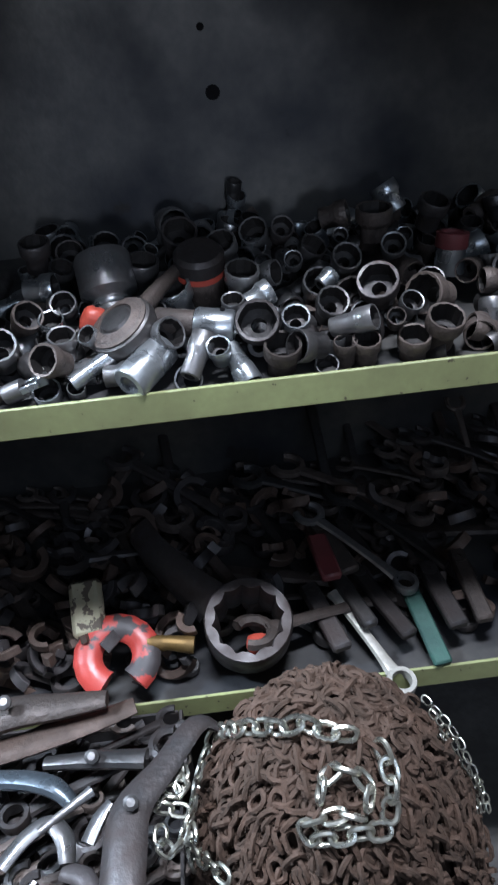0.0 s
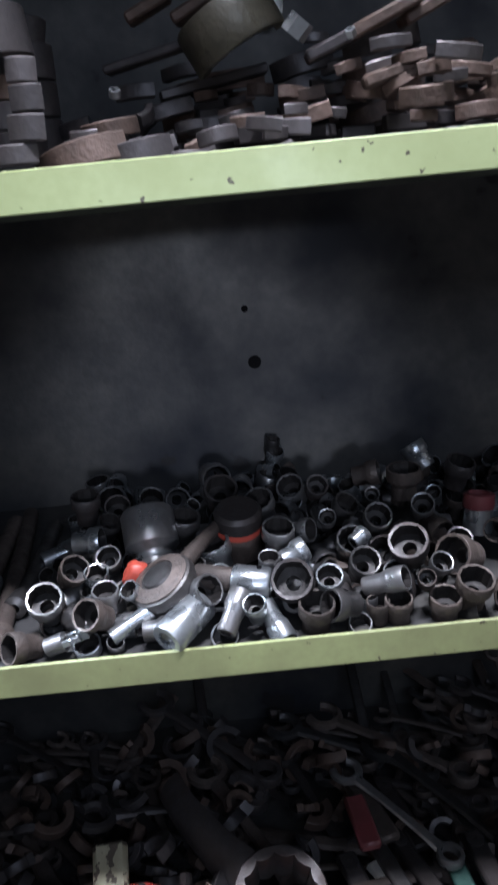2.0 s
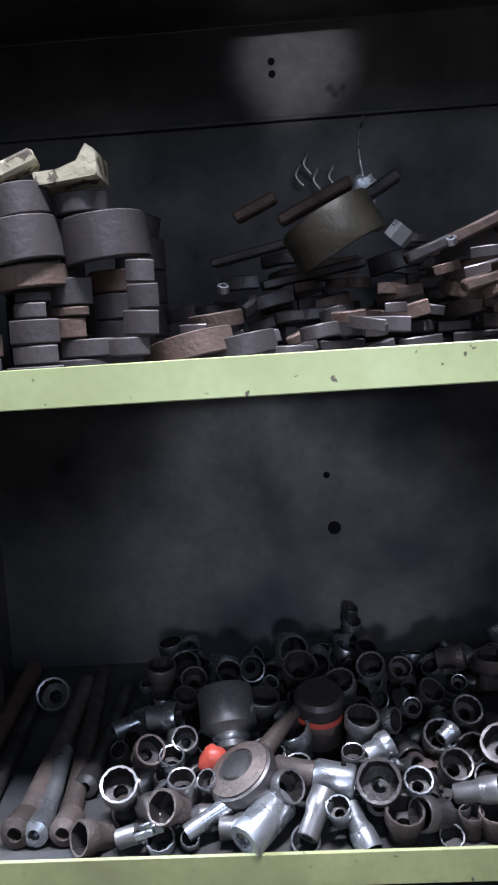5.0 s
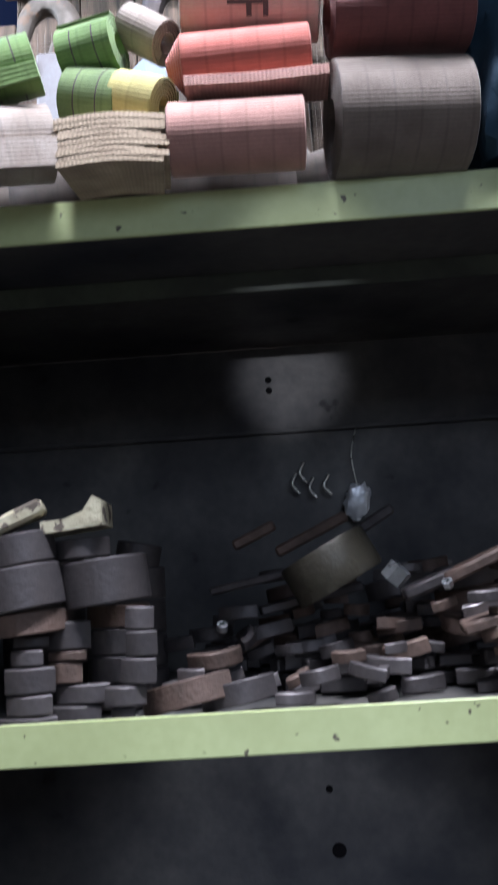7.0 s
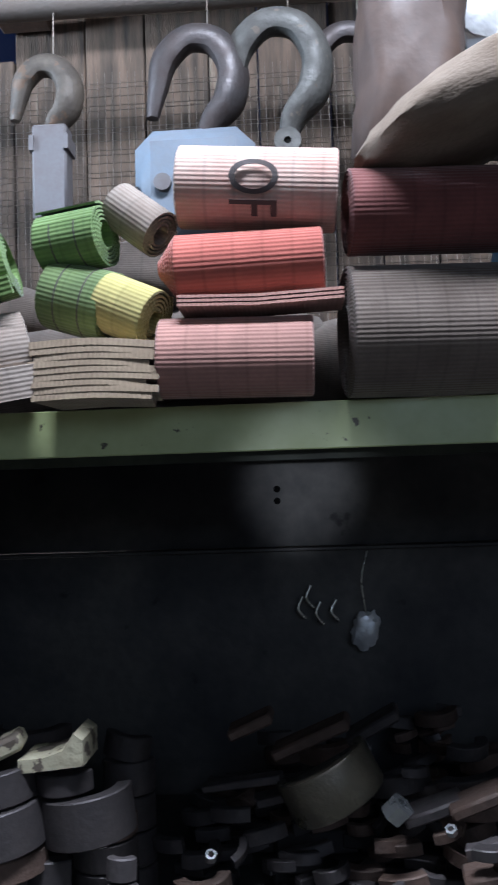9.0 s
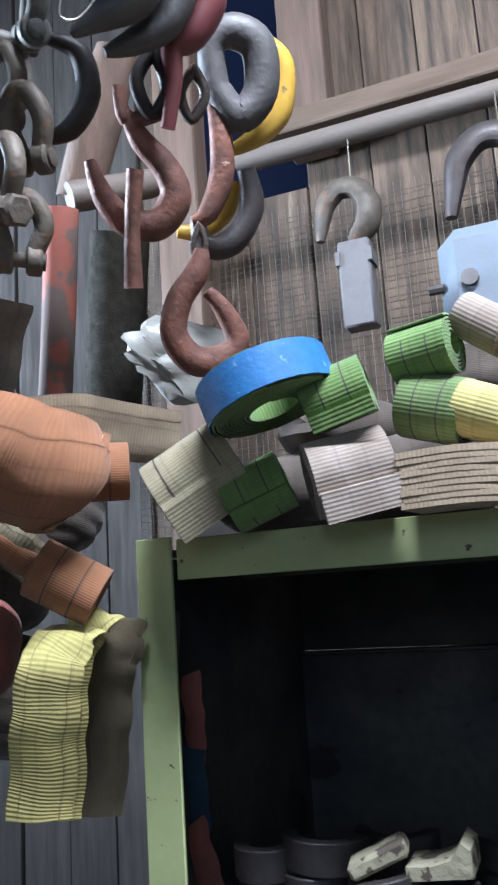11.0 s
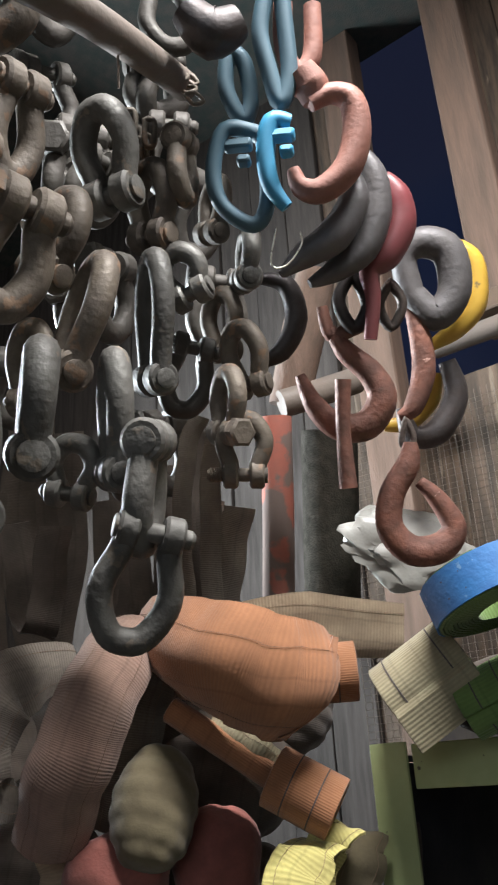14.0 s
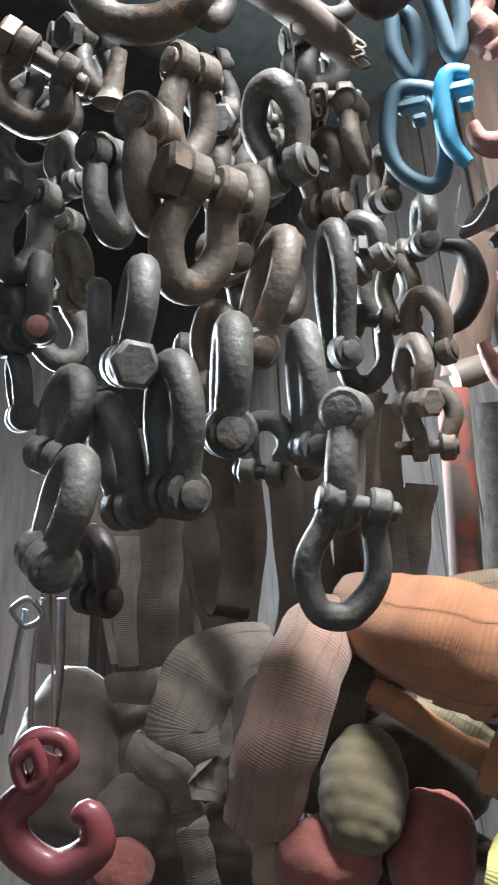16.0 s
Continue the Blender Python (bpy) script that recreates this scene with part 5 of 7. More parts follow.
web_thing("hanging_sling", "dark grey webbing strap hanging against the wall", [(-1.171, 0.575, 2.638), (-1.219, 0.622, 2.48), (-1.233, 0.662, 2.334)], (0.089, 0.107, -0.054), 0.0426, W_SHADE_DARK, 0.004)
web_thing("hanging_sling", "dark grey webbing strap hanging against the wall", [(-0.876, 0.868, 2.57), (-0.936, 0.904, 2.412), (-0.959, 0.936, 2.268)], (0.109, 0.089, 0.009), 0.067, W_SHADE_DARK, 0.004)
web_thing("hanging_sling", "dark grey webbing strap hanging against the wall", [(-0.882, 0.837, 2.616), (-0.927, 0.886, 2.457), (-0.965, 0.906, 2.313)], (0.125, 0.076, 0.057), 0.0348, W_SHADE_DARK, 0.004)
web_thing("hanging_sling", "dark grey webbing strap hanging against the wall", [(-1.122, 0.602, 2.667), (-1.163, 0.654, 2.508), (-1.196, 0.678, 2.363)], (0.101, 0.097, -0.017), 0.0614, W_SHADE_DARK, 0.004)
web_thing("hanging_sling", "dark grey webbing strap hanging against the wall", [(-0.956, 0.789, 2.588), (-0.998, 0.841, 2.43), (-1.024, 0.87, 2.285)], (0.124, 0.076, 0.056), 0.0617, W_SHADE_DARK, 0.004)
web_thing("hanging_sling", "dark grey webbing strap hanging against the wall", [(-1.024, 0.675, 2.687), (-1.074, 0.72, 2.529), (-1.095, 0.755, 2.382)], (0.12, 0.08, 0.041), 0.0355, W_SHADE_DARK, 0.004)
web_thing("hanging_sling", "dark grey webbing strap hanging against the wall", [(-1.031, 0.683, 2.662), (-1.075, 0.733, 2.503), (-1.115, 0.751, 2.359)], (0.105, 0.094, -0.006), 0.0554, W_SHADE_DARK, 0.004)
web_thing("hanging_sling", "dark grey webbing strap hanging against the wall", [(-0.979, 0.776, 2.574), (-1.021, 0.829, 2.416), (-1.072, 0.836, 2.273)], (0.112, 0.087, 0.017), 0.0623, W_SHADE_DARK, 0.004)
web_thing("hanging_sling", "dark grey webbing strap hanging against the wall", [(-1.13, 0.603, 2.652), (-1.181, 0.648, 2.493), (-1.194, 0.689, 2.347)], (0.129, 0.072, 0.069), 0.0464, W_SHADE_DARK, 0.004)
web_thing("hanging_sling", "dark grey webbing strap hanging against the wall", [(-0.849, 0.837, 2.666), (-0.9, 0.882, 2.508), (-0.921, 0.916, 2.362)], (0.107, 0.091, 0.001), 0.0512, W_SHADE_DARK, 0.004)
shackle("shade-dark bow shackle deep in the hanging cluster", (-0.636, 0.54, 3.161), (-0.646, 0.573, 3.088), 0.0328, 0.0101, 17, CAST_SHADED, "pin")
shackle("shade-dark bow shackle deep in the hanging cluster", (-0.771, 0.599, 3.03), (-0.78, 0.631, 2.959), 0.0305, 0.0142, 29, CAST_SHADED, "pin")
shackle("shade-dark bow shackle deep in the hanging cluster", (-0.803, 0.655, 2.597), (-0.836, 0.666, 2.525), 0.0296, 0.0131, 81, CAST_SHADED, "hex")
shackle("shade-dark bow shackle deep in the hanging cluster", (-0.793, 0.54, 3.003), (-0.82, 0.556, 2.933), 0.0343, 0.0126, 18, CAST_SHADED, "disc")
shackle("shade-dark bow shackle deep in the hanging cluster", (-0.888, 0.527, 2.67), (-0.915, 0.538, 2.61), 0.024, 0.0123, 15, CAST_SHADED, "disc")
shackle("shade-dark bow shackle deep in the hanging cluster", (-0.841, 0.745, 2.645), (-0.857, 0.778, 2.563), 0.0277, 0.0128, 31, CAST_SHADED, "pin")
shackle("shade-dark bow shackle deep in the hanging cluster", (-1.02, 0.325, 3.157), (-1.028, 0.355, 3.092), 0.0341, 0.0144, 66, CAST_SHADED, "pin")
shackle("shade-dark bow shackle deep in the hanging cluster", (-0.805, 0.514, 2.966), (-0.833, 0.534, 2.885), 0.0312, 0.0119, 86, CAST_SHADED, "hex")
shackle("shade-dark bow shackle deep in the hanging cluster", (-0.817, 0.49, 3.093), (-0.834, 0.518, 3.017), 0.0364, 0.0112, 38, CAST_SHADED, "hex")
shackle("shade-dark bow shackle deep in the hanging cluster", (-0.715, 0.669, 2.688), (-0.75, 0.68, 2.615), 0.026, 0.01, 9, CAST_SHADED, "disc")
shackle("shade-dark bow shackle deep in the hanging cluster", (-0.807, 0.609, 2.828), (-0.832, 0.635, 2.743), 0.0317, 0.0129, 55, CAST_SHADED, "hex")
shackle("shade-dark bow shackle deep in the hanging cluster", (-0.741, 0.527, 2.914), (-0.771, 0.537, 2.849), 0.0292, 0.0115, 42, CAST_SHADED, "disc")
shackle("shade-dark bow shackle deep in the hanging cluster", (-0.952, 0.288, 3.077), (-0.975, 0.3, 3.021), 0.03, 0.0126, 56, CAST_SHADED, "disc")
shackle("shade-dark bow shackle deep in the hanging cluster", (-1.066, 0.415, 2.795), (-1.08, 0.449, 2.713), 0.0318, 0.0132, 32, CAST_SHADED, "hex")
shackle("shade-dark bow shackle deep in the hanging cluster", (-0.714, 0.597, 3.126), (-0.721, 0.626, 3.062), 0.0344, 0.0136, 12, CAST_SHADED, "pin")
shackle("shade-dark bow shackle deep in the hanging cluster", (-0.856, 0.332, 3.046), (-0.867, 0.359, 2.982), 0.0246, 0.012, 52, CAST_SHADED, "hex")
shackle("shade-dark bow shackle deep in the hanging cluster", (-0.861, 0.58, 2.799), (-0.87, 0.613, 2.727), 0.033, 0.0139, 82, CAST_SHADED, "hex")
shackle("shade-dark bow shackle deep in the hanging cluster", (-0.922, 0.317, 3.017), (-0.951, 0.328, 2.952), 0.032, 0.0109, 19, CAST_SHADED, "disc")
shackle("shade-dark bow shackle deep in the hanging cluster", (-0.998, 0.319, 3.025), (-1.015, 0.349, 2.947), 0.0352, 0.0103, 14, CAST_SHADED, "hex")
shackle("shade-dark bow shackle deep in the hanging cluster", (-0.702, 0.612, 3.12), (-0.734, 0.628, 3.042), 0.0293, 0.0123, 51, CAST_SHADED, "hex")
shackle("shade-dark bow shackle deep in the hanging cluster", (-0.729, 0.751, 2.838), (-0.761, 0.77, 2.756), 0.0312, 0.012, 5, CAST_SHADED, "hex")
shackle("shade-dark bow shackle deep in the hanging cluster", (-0.928, 0.355, 3.123), (-0.952, 0.372, 3.056), 0.0269, 0.0105, 27, CAST_SHADED, "hex")
shackle("shade-dark bow shackle deep in the hanging cluster", (-0.69, 0.605, 2.999), (-0.715, 0.626, 2.922), 0.0251, 0.0115, 2, CAST_SHADED, "disc")
shackle("shade-dark bow shackle deep in the hanging cluster", (-0.709, 0.698, 2.964), (-0.752, 0.709, 2.877), 0.0309, 0.0129, 31, CAST_SHADED, "disc")
shackle("shade-dark bow shackle deep in the hanging cluster", (-1.044, 0.405, 2.911), (-1.076, 0.419, 2.835), 0.0328, 0.0133, 72, CAST_SHADED, "disc")
shackle("shade-dark bow shackle deep in the hanging cluster", (-0.735, 0.439, 3.167), (-0.765, 0.452, 3.098), 0.0271, 0.013, 47, CAST_SHADED, "disc")
# bundles filling the pile's depth, coloured as dark as its shade
sleeve("dusty brown sling bundle deep in the pile", (-1.134, 0.671, 2.215), 0.1007, 0.1007, W_SHADE_DARK, -20, "ridged")
sleeve("dusty brown sling bundle deep in the pile", (-1.021, 0.789, 2.23), 0.0946, 0.1104, W_SHADE_DARK, -3, "ridged")
sleeve("dusty brown sling bundle deep in the pile", (-0.893, 0.916, 2.2), 0.1104, 0.1104, W_SHADE_DARK, 14, "ridged")
sleeve("dusty brown sling bundle deep in the pile", (-1.112, 0.61, 2.103), 0.0845, 0.0775, W_SHADE_DARK, -9, "ridged")
sleeve("dusty brown sling bundle deep in the pile", (-1.034, 0.717, 2.082), 0.079, 0.0718, W_SHADE_DARK, 8, "ridged")
sleeve("dusty brown sling bundle deep in the pile", (-0.919, 0.835, 2.047), 0.0934, 0.079, W_SHADE_DARK, -15, "ridged")
sleeve("dusty brown sling bundle deep in the pile", (-0.838, 0.957, 2.264), 0.0883, 0.0722, W_SHADE_DARK, 2, "ridged")
sleeve("dusty brown sling bundle deep in the pile", (-0.952, 0.822, 2.278), 0.0867, 0.0631, W_SHADE_DARK, 19, "ridged")
sleeve("dusty brown sling bundle deep in the pile", (-1.193, 0.554, 2.206), 0.0739, 0.1183, W_SHADE_DARK, -4, "ridged")
sleeve("dusty brown sling bundle deep in the pile", (-0.873, 0.938, 2.012), 0.0887, 0.0813, W_SHADE_DARK, 13, "ridged")
web_thing("hanging_strap", "dark blue cloth strip hanging beside the rack post", [(-0.62, 0.953, 1.954), (-0.623, 0.96, 1.899), (-0.623, 0.967, 1.847)], (0.135, 0.037, -0.02), 0.0428, NAVY, 0.006)
web_thing("hanging_strap", "red cloth strip hanging beside the rack post", [(-0.603, 0.935, 2.036), (-0.604, 0.942, 1.989), (-0.605, 0.948, 1.945)], (0.135, 0.037, -0.02), 0.0246, W_REDSLEEVE, 0.006)
web_thing("hanging_strap", "faded red cloth strip hanging beside the rack post", [(-0.62, 0.956, 1.857), (-0.611, 0.964, 1.812), (-0.608, 0.982, 1.764)], (0.138, 0.032, 0.021), 0.0328, W_REDSLEEVE, 0.006)
web_thing("hanging_strap", "dark grey cloth strip hanging beside the rack post", [(-0.629, 0.939, 2.111), (-0.64, 0.956, 1.973), (-0.652, 0.97, 1.849)], (0.136, 0.036, -0.006), 0.0207, W_SHADE_DARK, 0.006)
bar_thing("timber_offcut", "broken reddish brown timber behind the hooks", "timber", [(-0.696, 0.977, 2.96), (-0.739, 0.99, 2.869), (-0.791, 1.001, 2.745)], [0.0321, 0.0377, 0.034], FRAME_WOOD)
bar_thing("mesh_roll", "upright roll of dark wire mesh behind the bag", "wire mesh", [(-0.764, 1.081, 2.719), (-0.804, 1.125, 2.578), (-0.845, 1.17, 2.437)], 0.0498, W_NET)
bar_thing("tie_wire", "crumpled bright wire scrap on the back panel", "wire", [(-0.037, 1.405, 1.958), (-0.045, 1.4, 1.939), (-0.033, 1.402, 1.922)], 0.0028, GALV)
bar_thing("tie_wire", "crumpled bright wire scrap on the back panel", "wire", [(-0.022, 1.405, 1.931), (-0.03, 1.4, 1.912), (-0.018, 1.402, 1.895)], 0.0028, GALV)
bar_thing("tie_wire", "crumpled bright wire scrap on the back panel", "wire", [(-0.051, 1.405, 1.94), (-0.059, 1.4, 1.921), (-0.047, 1.402, 1.905)], 0.0028, GALV)
bar_thing("tie_wire", "crumpled bright wire scrap on the back panel", "wire", [(0.004, 1.405, 1.934), (-0.005, 1.4, 1.915), (0.008, 1.402, 1.899)], 0.0028, GALV)
plastic_bag((-0.755, 1.046, 2.565), (-0.552, 1.205, 2.511), (-0.702, 1.154, 2.419))


# ---- piles: things drop one after another onto what lies below ----
class Pile:
    def __init__(self, x0, x1, y0, y1, z, cell=0.008):
        self.x0, self.y0, self.c, self.base = x0, y0, cell, z
        self.h = np.full((int((x1 - x0) / cell) + 1, int((y1 - y0) / cell) + 1), z)

    def drop(self, x, y, foot, rise, sink=0.82, foot_y=None):
        """Where the middle of a thing comes to rest; foot: half its width, rise: half its height."""
        fy = foot_y or foot
        i0, i1 = int((x - foot - self.x0) / self.c), int((x + foot - self.x0) / self.c) + 1
        j0, j1 = int((y - fy - self.y0) / self.c), int((y + fy - self.y0) / self.c) + 1
        s = self.h[max(i0, 0):max(i1, 1), max(j0, 0):max(j1, 1)]
        top = float(np.percentile(s, 70)) if s.size else self.base
        z = max(self.base + rise, top + rise * sink)
        if s.size:
            np.maximum(s, z + rise * 0.6, out=s)
        return z


rng = random.Random(11)


def socket_mesh(name, R, L, Rd, mat, points=12, seg=24):
    """A hexagon or twelve-point socket: a turned shell, stepped to the drive end, with a broached mouth."""
    bm = B()
    prof = [(Rd * 0.55, -L / 2), (Rd * 0.92, -L / 2), (Rd, -L / 2 + 0.0015), (Rd, -L * 0.05), (R * 0.97, L * 0.1), (R, L * 0.14), (R, L / 2 - 0.001), (R * 0.97, L / 2)]
    rings = []
    for r, z in prof:
        rings.append([bm.verts.new((r * math.cos(2 * math.pi * k / seg), r * math.sin(2 * math.pi * k / seg), z)) for k in range(seg)])
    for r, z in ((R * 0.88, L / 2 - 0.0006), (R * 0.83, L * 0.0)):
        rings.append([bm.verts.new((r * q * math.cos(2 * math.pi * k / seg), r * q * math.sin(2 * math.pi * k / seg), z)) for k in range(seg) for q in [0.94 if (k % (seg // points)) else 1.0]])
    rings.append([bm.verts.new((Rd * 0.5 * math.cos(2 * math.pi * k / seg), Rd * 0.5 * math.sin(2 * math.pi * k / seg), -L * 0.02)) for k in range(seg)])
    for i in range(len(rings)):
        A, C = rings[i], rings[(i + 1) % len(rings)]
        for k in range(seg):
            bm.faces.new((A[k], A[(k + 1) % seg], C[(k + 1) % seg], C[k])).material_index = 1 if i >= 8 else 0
    return mesh_of(name, bm, [mat, BORE_SHADE])


# dark colour of the socket bores, in place of the shade inside them
BORE_SHADE = material("dark_bore_shade", (0.045, 0.04, 0.038), 0.5, 0.5, (0.02, 0.018, 0.017), 40, 0.6, 0.2, 160)
SIZES = ((0.0125, 0.032, 0.0115), (0.016, 0.036, 0.0125), (0.019, 0.040, 0.015), (0.022, 0.046, 0.0175), (0.025, 0.052, 0.019), (0.029, 0.054, 0.021), (0.017, 0.062, 0.0135), (0.014, 0.026, 0.012))
LOOKS = ((CHROME, "worn chrome", "bright"), (BRUSHED, "grey satin steel", "grey"), (STEEL, "dark oily steel", "dark"), (BROWNED, "rusty brown steel", "rusty"), (BLACKENED, "blackened impact", "black"))
MESHES = {}
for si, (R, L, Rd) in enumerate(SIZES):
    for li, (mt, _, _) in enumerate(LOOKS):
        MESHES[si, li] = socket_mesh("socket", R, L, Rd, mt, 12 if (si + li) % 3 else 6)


def socket(x, y, z, axis, si, li, spin=0.0):
    ob = new("socket", MESHES[si, li])
    ob.matrix_world = aim((x, y, z), axis, spin=spin)
    size = "long" if si == 6 else ("large", "small")[SIZES[si][0] < 0.018]
    return tagged(ob, size + " " + LOOKS[li][1] + " wrench socket in the shelf pile", "socket", "sockets on the shelf")


TOP_B = 1.0885
KEEP = []
heap = Pile(-0.45, 0.95, 0.86, 1.42, TOP_B)
# the tools that stand out in the pile
ratchet = thing("ratchet_head", "oily grey ratchet head with stub handle on the pile", "ratchet", m=aim((-0.17, 0.923, 1.147), (-0.42, -0.28, 0.86)))
part("body", lathe(B(), [(0.0001, -0.022), (0.034, -0.022), (0.041, -0.014), (0.043, 0.0), (0.041, 0.008), (0.035, 0.011), (0.033, 0.014), (0.02, 0.016), (0.018, 0.019), (0.0001, 0.02)], 28), STEEL, ratchet)
part("cap_ring", lathe(B(), [(0.0225, 0.0138), (0.0375, 0.0098), (0.038, 0.0118), (0.023, 0.018)], 28), BROWNED, ratchet)
part("handle", tube(B(), [ratchet.matrix_world.inverted() @ Vector(p) for p in ((-0.155, 0.945, 1.15), (-0.135, 0.98, 1.162), (-0.103, 1.04, 1.172))], [0.014, 0.011, 0.008], 10), BROWNED, ratchet)
big = thing("pipe_reducer", "large stepped grey satin steel adapter socket", "socket", m=aim((-0.195, 1.044, 1.16), (0.12, -0.62, -0.75)))
part("body", lathe(B(), [(0.012, -0.04), (0.034, -0.04), (0.037, -0.035), (0.037, 0.012), (0.025, 0.022), (0.025, 0.04), (0.021, 0.042), (0.016, 0.04), (0.016, 0.0)], 28), BRUSHED, big)
part("groove_ring", lathe(B(), [(0.0255, 0.024), (0.027, 0.026), (0.027, 0.030), (0.0255, 0.032)], 28), CHROME, big)
capp = thing("capped_socket", "large dark socket with a bright red band", "socket", m=aim((-0.075, 1.048, 1.168), (0.02, -0.3, 0.95)))
part("body", lathe(B(), [(0.0001, 0.026), (0.028, 0.026), (0.033, 0.02), (0.033, 0.002), (0.0001, 0.002)], 28), BLACKENED, capp)
part("band", lathe(B(), [(0.02, -0.007), (0.0325, -0.007), (0.0325, 0.0015), (0.02, 0.0015)], 28), RED_BAND, capp, "red painted band")
part("skirt", lathe(B(), [(0.018, -0.05), (0.028, -0.05), (0.0295, -0.047), (0.0295, -0.0075), (0.018, -0.0075)], 28), BROWNED, capp, "brown steel skirt")
imp = thing("extension_socket", "two-part brown and chrome long socket", "socket", m=aim((-0.085, 0.922, 1.143), (0.96, -0.2, -0.12)))
part("drive_end", lathe(B(), [(0.0001, -0.05), (0.014, -0.05), (0.016, -0.047), (0.016, -0.003), (0.0001, -0.003)], 22), BROWNED, imp)
part("chrome_end", lathe(B(), [(0.0001, -0.002), (0.0185, -0.002), (0.02, 0.001), (0.02, 0.042), (0.018, 0.045), (0.012, 0.045), (0.012, 0.03), (0.0001, 0.03)], 22), CHROME, imp, "chrome end with a pin hole")
# a black disc paints the dark inside of the pin hole
part("pin_hole", lathe(B(), [(0.0001, 0), (0.0032, 0), (0.0032, 0.002), (0.0001, 0.002)], 10, Matrix.Translation((0.0, 0.0198, 0.03)) @ aim((0, 0, 0), (0, 1, 0))), HOLE_BLACK, imp)
cyl = thing("socket_extension", "bright chrome socket lying at the lip", "socket", m=aim((-0.146, 0.878, 1.118), (0.55, 0.65, 0.25)))
part("body", lathe(B(), [(0.012, -0.034), (0.02, -0.034), (0.0215, -0.032), (0.0215, -0.004), (0.0205, -0.003), (0.0205, 0.001), (0.0215, 0.002), (0.0215, 0.03), (0.02, 0.032), (0.012, 0.032)], 26), CHROME, cyl)
elb = thing("extension_bar", "short bright chrome extension bar at the lip", "extension bar", m=pose(0, 0, 0), bm=tube(B(), [(-0.233, 0.873, 1.108), (-0.21, 0.885, 1.118), (-0.185, 0.9, 1.126)], [0.0105, 0.009, 0.011], 12), mat=CHROME)
redr = thing("capped_socket", "chrome socket with a red painted top", "socket", m=aim((0.252, 1.045, 1.157), (0.1, 0.1, 1)))
part("body", lathe(B(), [(0.012, -0.034), (0.019, -0.034), (0.02, -0.03), (0.02, 0.0), (0.012, 0.0)], 22), CHROME, redr)
part("cap", lathe(B(), [(0.0001, 0.0005), (0.0205, 0.0005), (0.0215, 0.003), (0.0215, 0.02), (0.019, 0.0215), (0.015, 0.0215), (0.0145, 0.012), (0.0001, 0.012)], 22), MAROON, redr, "chipped red painted cap")
lump("red_cap", "orange-red plastic cap among the sockets", "cap", (-0.209, 0.966, 1.143), (0.016, 0.014, 0.018), RED_BAND, (0, 30, 10), 0.1, 2, 3, 2, 3)
uj = thing("universal_joint", "small chrome universal joint at the lip", "universal joint", m=aim((-0.281, 0.872, 1.113), (0.8, -0.1, 0.3)))
part("barrel", lathe(B(), [(0.004, -0.03), (0.0115, -0.03), (0.0115, -0.006), (0.004, -0.006)], 14), BRUSHED, uj)
bm = box(B(), (-0.011, -0.004, -0.008), (-0.006, 0.004, 0.016), 0.001)
box(bm, (0.006, -0.004, -0.008), (0.011, 0.004, 0.016), 0.001)
part("fork", bm, CHROME, uj)
part("drive_square", box(B(), (-0.006, -0.006, 0.012), (0.006, 0.006, 0.026), 0.001), CHROME, uj)
for (hx, hy), hr in {(-0.17, 0.923): 0.045, (-0.195, 1.045): 0.042, (-0.075, 1.05): 0.042, (-0.085, 0.92): 0.04, (-0.146, 0.878): 0.03, (0.252, 1.045): 0.026}.items():
    heap.drop(hx, hy, hr * 0.7, 0.022)
    KEEP.append((hx, hy, hr * 0.95))


def hero(at, axis, si, li):
    """A socket that stands out in the heap; the others keep clear of it."""
    KEEP.append((at[0], at[1], SIZES[si][0] * 1.05))
    ob = socket(*at, axis, si, li)
    ob.matrix_world = ob.matrix_world @ Matrix.Scale(0.88, 4)
    return ob


hero((0.138, 0.958, 1.146), (-0.2, -0.6, 0.75), 5, 4)
hero((-0.014, 0.906, 1.139), (-0.1, -0.75, 0.6), 5, 4)
hero((0.028, 0.901, 1.138), (0, -0.6, 0.8), 2, 0)
hero((0.073, 0.927, 1.142), (0.1, -0.65, 0.7), 3, 2)
hero((0.162, 0.910, 1.139), (0.15, -0.6, 0.75), 1, 1)
hero((0.141, 0.885, 1.136), (-0.1, -0.7, 0.6), 0, 3)
hero((0.040, 0.878, 1.119), (-0.75, -0.5, 0.3), 3, 2)
hero((0.058, 0.878, 1.086), (0, -0.6, 0.8), 1, 1)
hero((0.081, 0.878, 1.106), (0, -0.2, 1), 1, 3)
hero((0.105, 0.878, 1.106), (0, -0.3, 1), 2, 3)
hero((0.008, 0.878, 1.108), (0.05, -0.35, 0.95), 4, 3)
hero((-0.041, 0.878, 1.105), (0.3, -0.6, -0.45), 6, 0)
hero((-0.088, 0.878, 1.123), (0.35, 0.6, 0.5), 6, 1)
hero((-0.101, 0.878, 1.093), (0, -0.8, 0.5), 2, 1)
hero((-0.062, 0.878, 1.123), (-0.1, -0.5, 0.8), 1, 0)
hero((0.080, 0.996, 1.151), (0.65, 0.45, 0.3), 7, 0)
hero((0.047, 1.056, 1.158), (-0.1, -0.7, 0.6), 7, 1)
hero((0.006, 1.032, 1.155), (0.8, -0.5, 0.2), 2, 1)
hero((0.110, 1.038, 1.156), (0.1, -0.7, 0.65), 3, 2)
hero((0.117, 1.109, 1.165), (0, -0.75, 0.6), 0, 1)
hero((0.179, 1.060, 1.159), (-0.1, -0.7, 0.65), 2, 1)
hero((0.172, 1.144, 1.170), (0, -0.1, 1), 5, 3)
